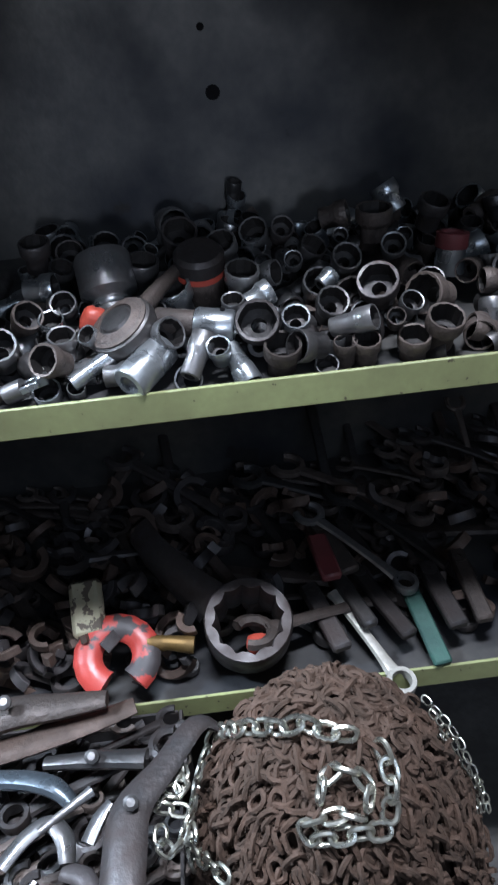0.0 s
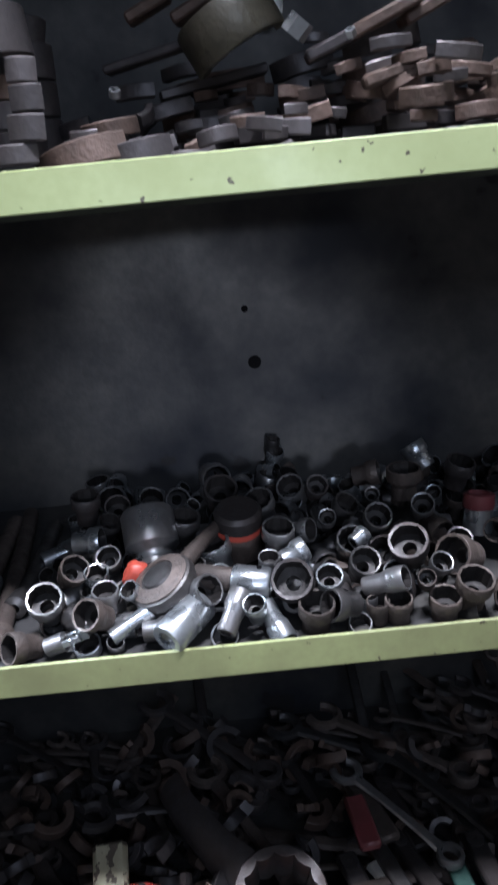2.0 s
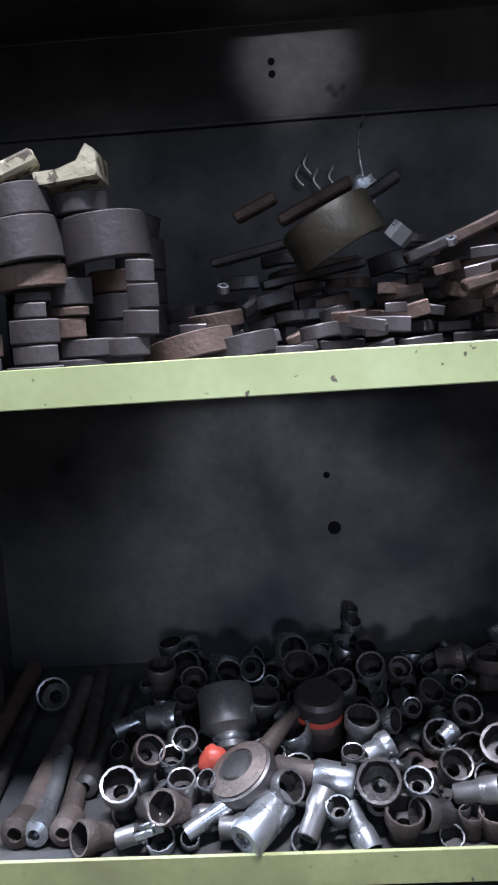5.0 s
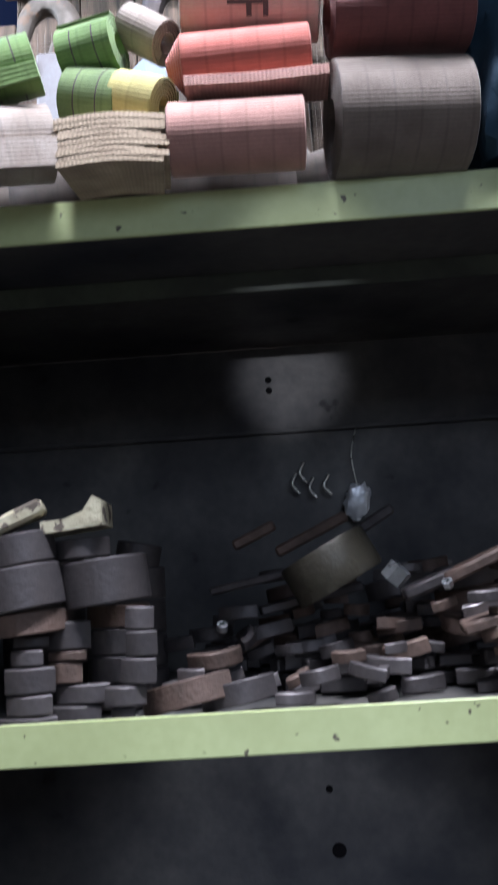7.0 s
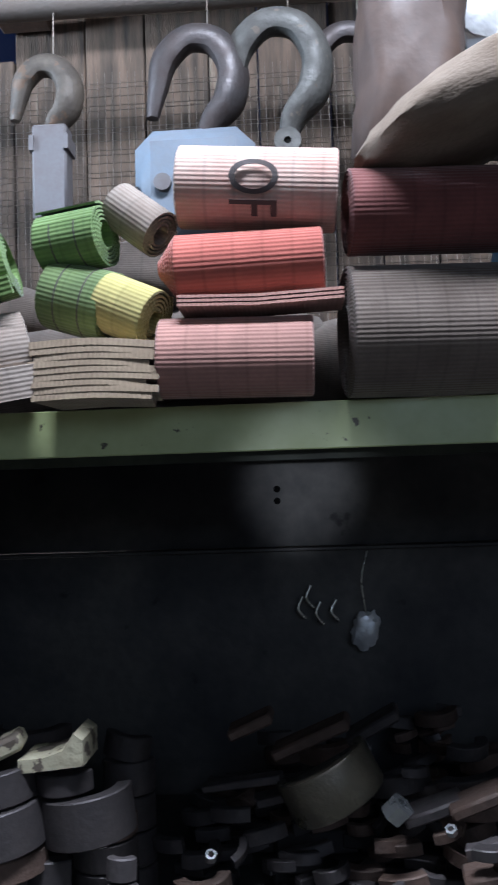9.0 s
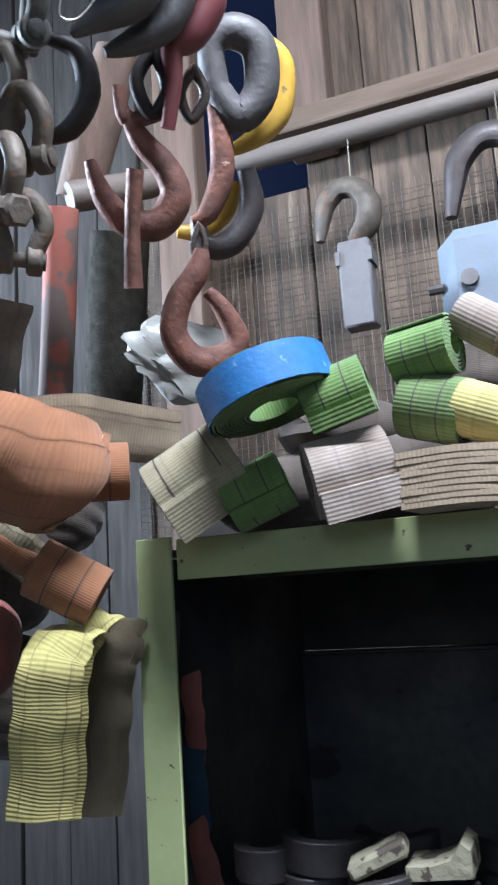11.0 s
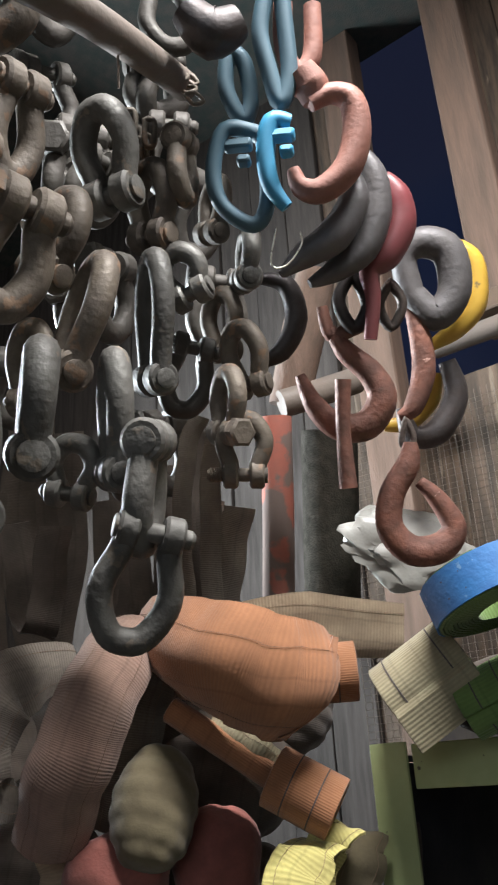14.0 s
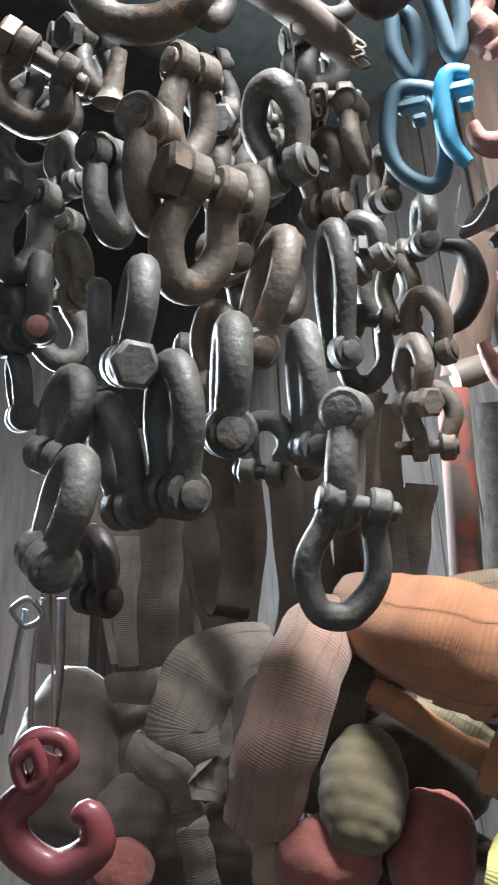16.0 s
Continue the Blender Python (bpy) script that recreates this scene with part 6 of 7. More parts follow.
hero((0.256, 1.158, 1.171), (0.2, -0.3, 0.9), 4, 4)
hero((0.123, 1.185, 1.175), (0.9, -0.25, 0.2), 3, 3)
hero((0.042, 1.150, 1.171), (0.1, -0.7, 0.6), 2, 4)
hero((0.197, 0.931, 1.142), (-0.65, -0.55, 0.35), 5, 3)
hero((0.193, 0.878, 1.120), (0.1, -0.4, 0.9), 4, 3)
hero((0.093, 0.889, 1.137), (0.75, -0.4, 0.3), 6, 1)
hero((-0.025, 1.013, 1.153), (0.1, -0.3, 0.95), 4, 1)
hero((-0.008, 0.972, 1.147), (0.85, 0.3, 0.3), 2, 0)
hero((-0.040, 0.950, 1.145), (0, -0.3, 0.95), 1, 1)
hero((-0.203, 1.152, 1.171), (0.2, -0.6, 0.75), 3, 1)
hero((-0.151, 1.067, 1.160), (0.15, -0.25, 0.95), 4, 2)
hero((-0.145, 1.124, 1.167), (0.5, -0.4, 0.7), 0, 0)
hero((-0.250, 1.137, 1.169), (0.1, -0.6, 0.7), 3, 4)
hero((-0.300, 1.160, 1.172), (0.05, -0.2, 0.95), 4, 4)
hero((-0.283, 1.058, 1.159), (1, -0.12, 0.08), 3, 0)
hero((-0.260, 1.090, 1.163), (0.3, -0.4, 0.8), 2, 2)
hero((-0.100, 1.157, 1.171), (0.1, -0.55, 0.8), 5, 4)
hero((-0.041, 1.106, 1.165), (-0.2, -0.5, 0.85), 4, 1)
hero((-0.249, 0.879, 1.135), (-0.35, -0.7, 0.5), 3, 3)
hero((-0.240, 0.911, 1.139), (0.05, -0.3, 0.95), 2, 1)
hero((-0.293, 0.979, 1.148), (0.4, -0.6, 0.6), 3, 3)
hero((-0.262, 0.878, 1.092), (0, -0.5, 0.85), 2, 0)
hero((-0.230, 0.878, 1.094), (0.1, -0.55, 0.8), 0, 1)
hero((-0.126, 0.905, 1.139), (0.6, -0.6, 0.45), 3, 1)
hero((-0.208, 0.920, 1.141), (-0.4, -0.5, 0.7), 7, 0)
hero((-0.338, 0.878, 1.105), (-0.6, -0.6, 0.3), 3, 3)
hero((-0.312, 0.910, 1.139), (0.1, -0.62, 0.75), 4, 1)
hero((-0.246, 0.999, 1.151), (0.05, -0.68, 0.7), 2, 1)
hero((0.160, 0.878, 1.102), (0, -0.3, 0.95), 3, 3)
hero((0.189, 0.878, 1.092), (0.7, -0.5, 0.3), 1, 2)
count = 0
for k in range(1500):
    if count >= 290:
        break
    x, y = rng.uniform(-0.345, 0.62), 0.893 + 0.5 * rng.random() ** 1.45
    top = 1.128 + 0.13 * (y - 0.9)
    close = any((x - a) ** 2 + (y - b) ** 2 < c * c for a, b, c in KEEP)
    rusty = min(0.85, max(0.1, 0.3 + 1.2 * x))
    li = rng.choice((2, 3, 3, 4)) if rng.random() < rusty else rng.choice((0, 0, 1, 1, 2))
    si = rng.choice((0, 0, 1, 1, 2, 2, 3, 3, 4, 6, 7, 0, 1))
    R, L, _ = SIZES[si]
    az, el = rng.uniform(-math.pi, math.pi), rng.choice((0.0, 0.1, 0.3, 0.9, 1.3)) + rng.uniform(-0.15, 0.15)
    if rng.random() < 0.5:
        az = -math.pi / 2 + rng.uniform(-0.8, 0.8)
    ax = Vector((math.cos(az) * math.cos(el), math.sin(az) * math.cos(el), math.sin(el)))
    rise = R * math.cos(el) + L / 2 * abs(math.sin(el))
    z = heap.drop(x, y, 0.62 * R, rise, 0.45)
    if z > top - (0.022 if close else 0.0) + 0.006 * rng.random() or z + 0.6 * rise > top + 0.014:
        continue
    count += 1
    socket(x, y, z, ax, si, li, rng.uniform(0, 90))

for k in range(46):
    x = -0.33 + 0.0185 * k + rng.uniform(-0.005, 0.005)
    y = 0.872 + rng.uniform(0, 0.012)
    si = rng.choice((0, 7, 1, 0))
    if any(abs(x - a) < 0.03 and b < 0.915 for a, b, c in KEEP):
        continue
    li = rng.choice((2, 3, 3, 1)) if x > 0.05 else rng.choice((0, 1, 2, 3))
    az = rng.uniform(-math.pi, math.pi)
    R = SIZES[si][0]
    socket(x, y + 0.004, TOP_B + R + rng.uniform(0, 0.012), (math.cos(az), math.sin(az) * 0.5, rng.uniform(-0.2, 0.9)), si, li)

# bars lying beside the sockets
for x0, y0, x1, y1, r, mt, lab in ((-0.43, 0.90, -0.45, 1.30, 0.014, BROWNED, "long rusty brown steel bar"), (-0.375, 0.90, -0.435, 1.34, 0.013, BROWNED, "long rusty brown steel bar"), (-0.485, 0.89, -0.525, 1.28, 0.011, STEEL, "long dark oily steel bar"), (-0.375, 1.0, -0.378, 1.27, 0.012, STEEL, "long dark oily steel bar"), (-0.408, 0.90, -0.424, 1.07, 0.012, CHROME, "short chrome extension bar"), (-0.53, 0.9, -0.56, 1.36, 0.016, RUST, "long red-brown steel bar"), (-0.57, 0.9, -0.575, 1.0, 0.012, BLACKENED, "long blackened steel bar")):
    b = thing("steel_bar", lab + " lying on the shelf", "steel bar", "bars on the shelf")
    z = TOP_B + r
    part("shaft", tube(B(), [(x0, y0, z), ((x0 + x1) / 2, (y0 + y1) / 2, z), (x1, y1, z + 0.01)], r, 12), mt, b)
    part("socket_end", lathe(B(), [(0.006, -0.02), (r * 1.25, -0.02), (r * 1.3, 0.015), (r * 0.6, 0.02)], 16, aim((x0, y0, z + 0.004), (0, -1, 0.1))), mt, b)
socket(-0.469, 1.19, 1.138, (0.1, -0.8, 0.5), 4, 1)
ringf = thing("sheave", "dark round steel sheave leaning at the shelf end", "sheave", m=aim((-0.59, 1.12, 1.186), (0.9, -0.3, 0.25)))
part("rim", lathe(B(), [(0.03, -0.012), (0.085, -0.012), (0.075, 0), (0.085, 0.012), (0.03, 0.012)], 28), BLACKENED, ringf)

# ---- shelf C: half shells and blocks, stacked and heaped ----
TOP_C = 1.6205


def shell_mesh(R, w, h, arc, mat):
    """A thick half ring of square section with worn edges, flat on its side."""
    bm = B()
    n, prof = 14, [(-w / 2, -h / 2 + 0.0015), (-w / 2 + 0.0015, -h / 2), (w / 2 - 0.0015, -h / 2), (w / 2, -h / 2 + 0.0015), (w / 2, h / 2 - 0.0015), (w / 2 - 0.0015, h / 2), (-w / 2 + 0.0015, h / 2), (-w / 2, h / 2 - 0.0015)]
    rows = []
    for i in range(n + 1):
        a = -math.pi / 2 + arc * (i / n - 0.5)
        rows.append([bm.verts.new(((R + p) * math.cos(a), (R + p) * math.sin(a), q)) for p, q in prof])
    for i in range(n):
        for k in range(8):
            bm.faces.new((rows[i][k], rows[i][(k + 1) % 8], rows[i + 1][(k + 1) % 8], rows[i + 1][k]))
    bm.faces.new(rows[0])
    bm.faces.new(rows[-1])
    return mesh_of("half_shell", bm, mat)


CGREY = material("greyish_machined_steel", (0.105, 0.092, 0.09), 0.5, 0.45, (0.05, 0.044, 0.045), 26, 0.7, 0.15, 140, vary=0.3)
CBROWN = material("tarnished_brown_steel", (0.15, 0.10, 0.078), 0.6, 0.35, (0.07, 0.05, 0.04), 26, 0.7, 0.25, 160, vary=0.3)
CBEIGE = material("dusty_greenish_casting", (0.095, 0.085, 0.06), 0.38, 0.35, (0.055, 0.048, 0.036), 26, 0.7, 0.2, 140, vary=0.1)
SH = {}
for i, (R, w, h, arc) in enumerate(((0.045, 0.016, 0.026, 3.6), (0.05, 0.018, 0.034, 3.4), (0.036, 0.016, 0.022, 3.2), (0.06, 0.02, 0.03, 2.2), (0.03, 0.018, 0.02, 2.6), (0.045, 0.017, 0.016, 1.25), (0.06, 0.015, 0.019, 0.95), (0.03, 0.02, 0.014, 1.5))):
    for mt in (CGREY, CBROWN):
        SH[i, mt.name] = shell_mesh(R, w, h, arc, mt)


def shell(x, y, z, i, mt, yaw, tx=0.0, ty=0.0, k=1.0):
    ob = new("half_shell", SH[i, mt.name])
    ob.matrix_world = pose(x, y, z, tx, ty, yaw) @ Matrix.Diagonal((k, k, k ** 0.5, 1))
    return tagged(ob, ("grey machined" if mt is CGREY else "tarnished brown") + (" steel half shell in a stack" if abs(tx) + abs(ty) < 6 else " steel half shell tipped in the heap"), "half shell", "half shells on the shelf")


def stack(x, y, rows):
    """A column of half shells and blocks, from the shelf upwards: width, height, arc, offset and lean of each."""
    z = TOP_C
    for w, h, arc, dx, lean, front in rows:
        R = w / 2 / math.sin(min(arc, math.pi) / 2)
        mt = CGREY if rng.random() < 0.85 else CBROWN
        ob = new("half_shell", shell_mesh(R, min(0.018, R * 0.6), h, arc, mt))
        ob.matrix_world = pose(x + dx, y + front + R, z + h / 2, 0, lean, rng.uniform(-7, 7))
        tagged(ob, ("grey machined" if mt is CGREY else "tarnished brown") + " steel half shell in a stack", "half shell", "half shells on the shelf")
        z += h + 0.002


stack(-0.372, 0.895, ((0.052, 0.013, 1.3, 0.008, 0, 0), (0.038, 0.02, 1.4, 0.012, 0, 0), (0.042, 0.026, 1.4, 0.01, 0, 0), (0.028, 0.016, 1.4, 0.01, 0, 0.004), (0.03, 0.012, 1.4, 0.006, 0, 0.02), (0.072, 0.024, 3.0, 0.0, -4, 0), (0.074, 0.046, 3.3, -0.003, -8, -0.01), (0.06, 0.034, 3.2, -0.004, -9, 0)))
stack(-0.318, 0.93, ((0.05, 0.018, 1.2, 0, 0, 0), (0.05, 0.02, 1.2, 0.008, 0, 0), (0.03, 0.022, 1.2, -0.01, 0, 0), (0.034, 0.01, 1.2, -0.006, 0, 0), (0.04, 0.03, 1.2, -0.008, 0, 0)))
stack(-0.29, 1.0, ((0.06, 0.03, 3.0, 0, 0, 0), (0.06, 0.03, 3.0, 0, 0, 0), (0.06, 0.03, 3.0, 0, 0, 0), (0.06, 0.026, 3.0, 0, 0, 0), (0.084, 0.05, 3.2, 0, -6, -0.085), (0.05, 0.022, 2.6, -0.02, -3, -0.08)))
stack(-0.246, 0.905, ((0.02, 0.016, 1.2, -0.016, 0, 0), (0.034, 0.02, 1.3, -0.016, 0, 0), (0.03, 0.026, 1.3, 0.002, 3, 0), (0.026, 0.026, 1.3, 0.004, 0, 0), (0.024, 0.024, 1.8, 0.002, 3, 0)))
stack(-0.272, 1.06, ((0.05, 0.04, 2.8, 0, 0, 0), (0.05, 0.04, 2.8, 0, 0, 0), (0.05, 0.04, 2.8, 0, 0, 0), (0.05, 0.04, 2.8, 0, 0, 0), (0.045, 0.03, 2.6, 0, 12, 0)))
stack(-0.428, 0.905, ((0.03, 0.024, 1.2, 0.006, 0, 0), (0.034, 0.024, 1.3, 0.004, 0, 0), (0.022, 0.018, 1.4, 0, 0, 0), (0.018, 0.02, 1.8, -0.004, 0, 0), (0.022, 0.026, 1.6, -0.004, 0, 0), (0.024, 0.016, 1.6, 0, 0, 0)))
stack(-0.47, 0.94, ((0.05, 0.03, 3.0, 0, 0, 0), (0.05, 0.03, 3.0, 0.004, 0, 0), (0.05, 0.03, 3.0, -0.004, 0, 0), (0.05, 0.03, 3.0, 0, 0, 0), (0.05, 0.03, 3.0, 0.003, 0, 0), (0.06, 0.03, 3.0, 0.0, 0, 0), (0.086, 0.036, 3.0, 0.01, 3, 0)))
stack(-0.53, 0.94, ((0.05, 0.034, 2.8, 0, 0, 0), (0.05, 0.034, 2.8, 0.003, 0, 0), (0.05, 0.034, 2.8, 0, 0, 0), (0.05, 0.034, 2.8, 0, 0, 0), (0.05, 0.034, 2.8, 0, 0, 0), (0.06, 0.036, 2.8, 0, 0, 0)))
stack(-0.40, 1.05, ((0.09, 0.05, 3.0, 0, 0, 0), (0.09, 0.05, 3.0, 0, 0, 0), (0.09, 0.05, 3.0, 0, 0, 0), (0.09, 0.05, 3.0, 0, 0, 0)))
lumpa = thing("cracked_shell", "pale flaking shell on top of the stack", "half shell", m=pose(-0.38, 0.918, 1.844, 0, -24, 10))
part("casting", box(B(), (-0.034, -0.02, -0.009), (0.034, 0.02, 0.009), 0.004), PALE, lumpa)
lumpb = thing("wooden_cradle", "pale wooden cradle block with a hollowed top", "wooden block", m=pose(-0.315, 0.935, 1.836, 90, -6, 0))
bm = B()
pr = [(-0.034, -0.008), (0.034, -0.008), (0.036, 0.018), (0.027, 0.026), (0.014, 0.010), (-0.008, 0.005), (-0.034, 0.006)]
lo, hi = [bm.verts.new((a, b, -0.03)) for a, b in pr], [bm.verts.new((a, b, 0.03)) for a, b in pr]
for k in range(len(pr)):
    bm.faces.new((lo[k], lo[(k + 1) % len(pr)], hi[(k + 1) % len(pr)], hi[k]))
bm.faces.new(lo)
bm.faces.new(hi)
part("block", bm, PALE, lumpb, smooth=False)
cheap = Pile(-0.3, 1.25, 0.86, 1.42, TOP_C)
shells, deep = 0, []
for k in range(4200):
    if shells > 225:
        break
    x, y = rng.uniform(-0.2, 0.5), 0.90 + 0.48 * rng.random() ** 1.15
    i = rng.choice((4, 5, 5, 5, 6, 6, 6, 7, 7, 3))
    h = (0.026, 0.034, 0.022, 0.03, 0.02, 0.016, 0.019, 0.014)[i]
    dense = 1.0 if x > 0.06 else 0.0
    lim = 1.665 + 0.055 * dense + 0.42 * max(0, y - 0.92) + (0.0 if dense else 0.12 * max(0, y - 1.0))
    cy = y + {3: 0.055, 5: 0.04, 6: 0.055, 7: 0.025}.get(i, 0.02)
    z = cheap.drop(x, y, 0.022, h / 2 + 0.004, 1.0, 0.018)
    if z > min(lim, 1.815):
        continue
    if z < 1.66 and y > 0.99:
        deep.append((x, cy, z, i, rng.gauss(0, 28)))
        continue
    shells += 1
    shell(x, cy, z, i, CGREY if rng.random() < 0.6 - 1.2 * x else CBROWN, rng.gauss(0, 24), rng.uniform(-6, 10), -6 + rng.gauss(0, 9), rng.uniform(0.5, 0.95))
for x, y, z, L, lean, mt in ((-0.045, 1.06, 1.815, 0.10, -24, CBROWN), (-0.12, 1.1, 1.82, 0.06, -24, CBROWN), (0.03, 1.07, 1.825, 0.07, -30, CGREY), (0.145, 1.0, 1.765, 0.085, -22, CBROWN), (0.2, 1.02, 1.775, 0.07, -24, CBROWN), (0.14, 0.96, 1.70, 0.06, -14, CBROWN), (0.09, 1.02, 1.745, 0.07, -20, CGREY)):
    thing("steel_flat", "tarnished steel flat leaning on the shelf heap", "steel flat", "flats on the heap", pose(x, y, z, 4, lean, rng.uniform(-8, 8)), box(B(), (-L / 2, -0.02, -0.007), (L / 2, 0.02, 0.007), 0.003), mt)
deep_bm = B()
for x, y, z, i, yaw in deep:
    R, w, h, arc = ((0.045, 0.016, 0.026, 3.6), (0.05, 0.018, 0.034, 3.4), (0.036, 0.016, 0.022, 3.2), (0.06, 0.02, 0.03, 2.2), (0.03, 0.018, 0.02, 2.6), (0.045, 0.017, 0.016, 1.25), (0.06, 0.015, 0.019, 0.95), (0.03, 0.02, 0.014, 1.5))[i]
    box(deep_bm, (-R * math.sin(min(arc, 2.4) / 2), -R - w / 2, -h / 2), (R * math.sin(min(arc, 2.4) / 2), -R + w / 2, h / 2), 0.002, pose(x, y, z, 0, 0, yaw))
thing("shell_heap", "dark steel half shells deep in the shelf heap", "half shell", kind="stuff", bm=deep_bm, mat=CGREY, smooth=False)
bowl = thing("bearing_shell", "large dusty greenish bearing half shell tipped on the heap", "half shell", m=pose(-0.025, 1.035, 1.772, 1, 27, 180))
bm = B()
rows = []
for i in range(19):
    a = math.pi * 1.05 * i / 18
    rows.append([bm.verts.new((r * math.cos(a), r * math.sin(a), z)) for r, z in ((0.046, -0.026), (0.056, -0.026), (0.058, -0.023), (0.058, 0.023), (0.056, 0.026), (0.046, 0.026))])
for i in range(18):
    for k in range(6):
        bm.faces.new((rows[i][k], rows[i][(k + 1) % 6], rows[i + 1][(k + 1) % 6], rows[i + 1][k]))
bm.faces.new(rows[0])
bm.faces.new(rows[-1])
part("casting", bm, CBEIGE, bowl)
bm = B()
ring = [(0.049 * math.cos(math.pi * 1.05 * i / 18), 0.049 * math.sin(math.pi * 1.05 * i / 18)) for i in range(19)]
lo, hi = [bm.verts.new((a, b, 0.012)) for a, b in ring], [bm.verts.new((a, b, 0.02)) for a, b in ring]
for k in range(19):
    bm.faces.new((lo[k], lo[(k + 1) % 19], hi[(k + 1) % 19], hi[k]))
bm.faces.new(lo)
bm.faces.new(hi)
part("web_plate", bm, CBEIGE, bowl, "dusty web plate closing the shell")
plate = thing("steel_flat", "dull grey steel flat lying across the heap", "steel flat", bm=box(B(), (-0.07, -0.014, -0.006), (0.07, 0.014, 0.006), 0.002), mat=CGREY, m=pose(-0.05, 1.12, cheap.drop(-0.05, 1.12, 0.06, 0.005, 1) + 0.006, 0, -10, 8))
plate = thing("steel_flat", "dull grey steel flat lying across the heap", "steel flat", bm=box(B(), (-0.05, -0.012, -0.005), (0.05, 0.012, 0.005), 0.002), mat=CGREY, m=pose(-0.13, 1.07, cheap.drop(-0.13, 1.07, 0.045, 0.005, 1) + 0.006, 0, -10, -10))
nut = thing("chrome_nut", "bright chrome nut on the heap", "nut", m=pose(0.046, 0.98, 1.758, 20, 40, 10), bm=lathe(B(), [(0.007, -0.01), (0.015, -0.01), (0.015, 0.01), (0.007, 0.01)], 6), mat=CHROME)

for i, (x, y) in enumerate(((-0.22, 1.0), (-0.16, 0.98), (0.1, 0.96), (0.02, 1.08))):
    bright_bit((x, y, cheap.drop(x, y, 0.008, 0.004, 1)), i)

# ---- shelf A: wrenches ----
TOP_A = 0.5995


def spanner_bm(L, R, t, open_end=True):
    """A combination spanner along x: ring end at 0, shank, open jaw at L."""
    bm = B()
    lathe(bm, [(R * 0.66, -t), (R * 0.95, -t), (R, -t * 0.7), (R, t * 0.7), (R * 0.95, t), (R * 0.66, t)], 18)
    s = spline([(R * 0.9, 0, 0), (L * 0.3, 0, 0.002), (L * 0.7, 0, 0.002), (L - R * 0.8, 0, 0)], 4)
    n = len(s)
    tube(bm, s, [R * (0.55 - 0.16 * math.sin(math.pi * i / (n - 1))) for i in range(n)], 8, flat=0.8 * t / (R * 0.5), up=(0, 1, 0))
    if open_end:
        c = L
        pts = [(c + R * 1.05 * math.cos(a), R * 1.05 * math.sin(a), 0) for a in (math.radians(d) for d in range(50, 311, 20))]
        tube(bm, pts, [R * 0.34] * len(pts), 6)
    return bm


SPM = {}
for i, (L, R, t) in enumerate(((0.2, 0.02, 0.007), (0.26, 0.026, 0.009), (0.16, 0.016, 0.006), (0.3, 0.034, 0.012))):
    for mt in (BLACKENED, STEEL, BROWNED, BRUSHED, CHROME):
        SPM[i, mt.name] = (mesh_of("spanner", spanner_bm(L, R, t, i != 3), mt), L, R, t)
DARK = {"blackened_steel": "blackened steel", "dark_oiled_steel": "dark oily steel", "rusty_brown_steel": "rusty brown steel", "brushed_grey_steel": "worn grey steel", "worn_chrome": "bright worn chrome"}


def spanner(at, to, i, mt):
    me, L, R, t = SPM[i, mt.name]
    at, to = Vector(at), Vector(to)
    x = (to - at).normalized()
    y = Vector((0, 0, 1)).cross(x).normalized()
    ob = new("spanner", me)
    ob.matrix_world = Matrix.Translation(at) @ Matrix((x, y, x.cross(y))).transposed().to_4x4()
    return tagged(ob, DARK[mt.name] + " ring spanner in the shelf heap", "spanner", "spanners on the shelf")


aheap = Pile(-0.75, 1.25, 0.8, 1.42, TOP_A)
for k in range(120):
    x, y = rng.uniform(-0.5, 0.7), 0.9 + 0.42 * rng.random()
    i = rng.choice((0, 0, 1, 2, 2, 3))
    mt = rng.choice((BLACKENED, STEEL, BROWNED, BLACKENED, BROWNED))
    t = SPM[i, mt.name][3]
    z = aheap.drop(x, y, 0.03, t + 0.006, 0.9)
    if z > 0.68:
        continue
    a = rng.gauss(2.1, 0.5)
    d = Vector((math.cos(a), math.sin(a), rng.uniform(-0.1, 0.22)))
    if y + d.y * 0.28 > 1.42:
        d.y *= 0.3
    spanner((x, y, z), (x + d.x, y + d.y, z + d.z), i, mt)
for k in range(230):
    x, y = (rng.uniform(-0.5, -0.13), 0.895 + 0.4 * rng.random() ** 2) if k % 3 else (rng.uniform(-0.12, 0.55), 0.9 + 0.4 * rng.random())
    if 0.02 < x < 0.24 and y < 0.99:
        continue
    z = aheap.drop(x, y, 0.022, 0.014, 0.8)
    if z > 0.70:
        continue
    ob = new("jaw_insert", SH[rng.choice((2, 4)), "tarnished_brown_steel" if rng.random() < 0.5 else "greyish_machined_steel"])
    ob.matrix_world = pose(x, y, z, rng.uniform(-50, 50), rng.uniform(-50, 50), rng.uniform(0, 360)) @ Matrix.Scale(rng.uniform(0.55, 0.9), 4)
    tagged(ob, "dark oily steel jaw insert in the tool heap", "jaw insert", "jaw inserts on the shelf")
ringw = thing("ring_wrench", "huge blackened slogging ring wrench on the heap", "ring wrench", m=aim((-0.068, 0.905, 0.68), (0.04, -0.45, 0.85)))
bm = B()
seg, prof = 36, [(0.046, -0.035), (0.062, -0.035), (0.064, -0.032), (0.064, 0.018), (0.062, 0.021), (0.053, 0.021), (0.051, 0.016)]
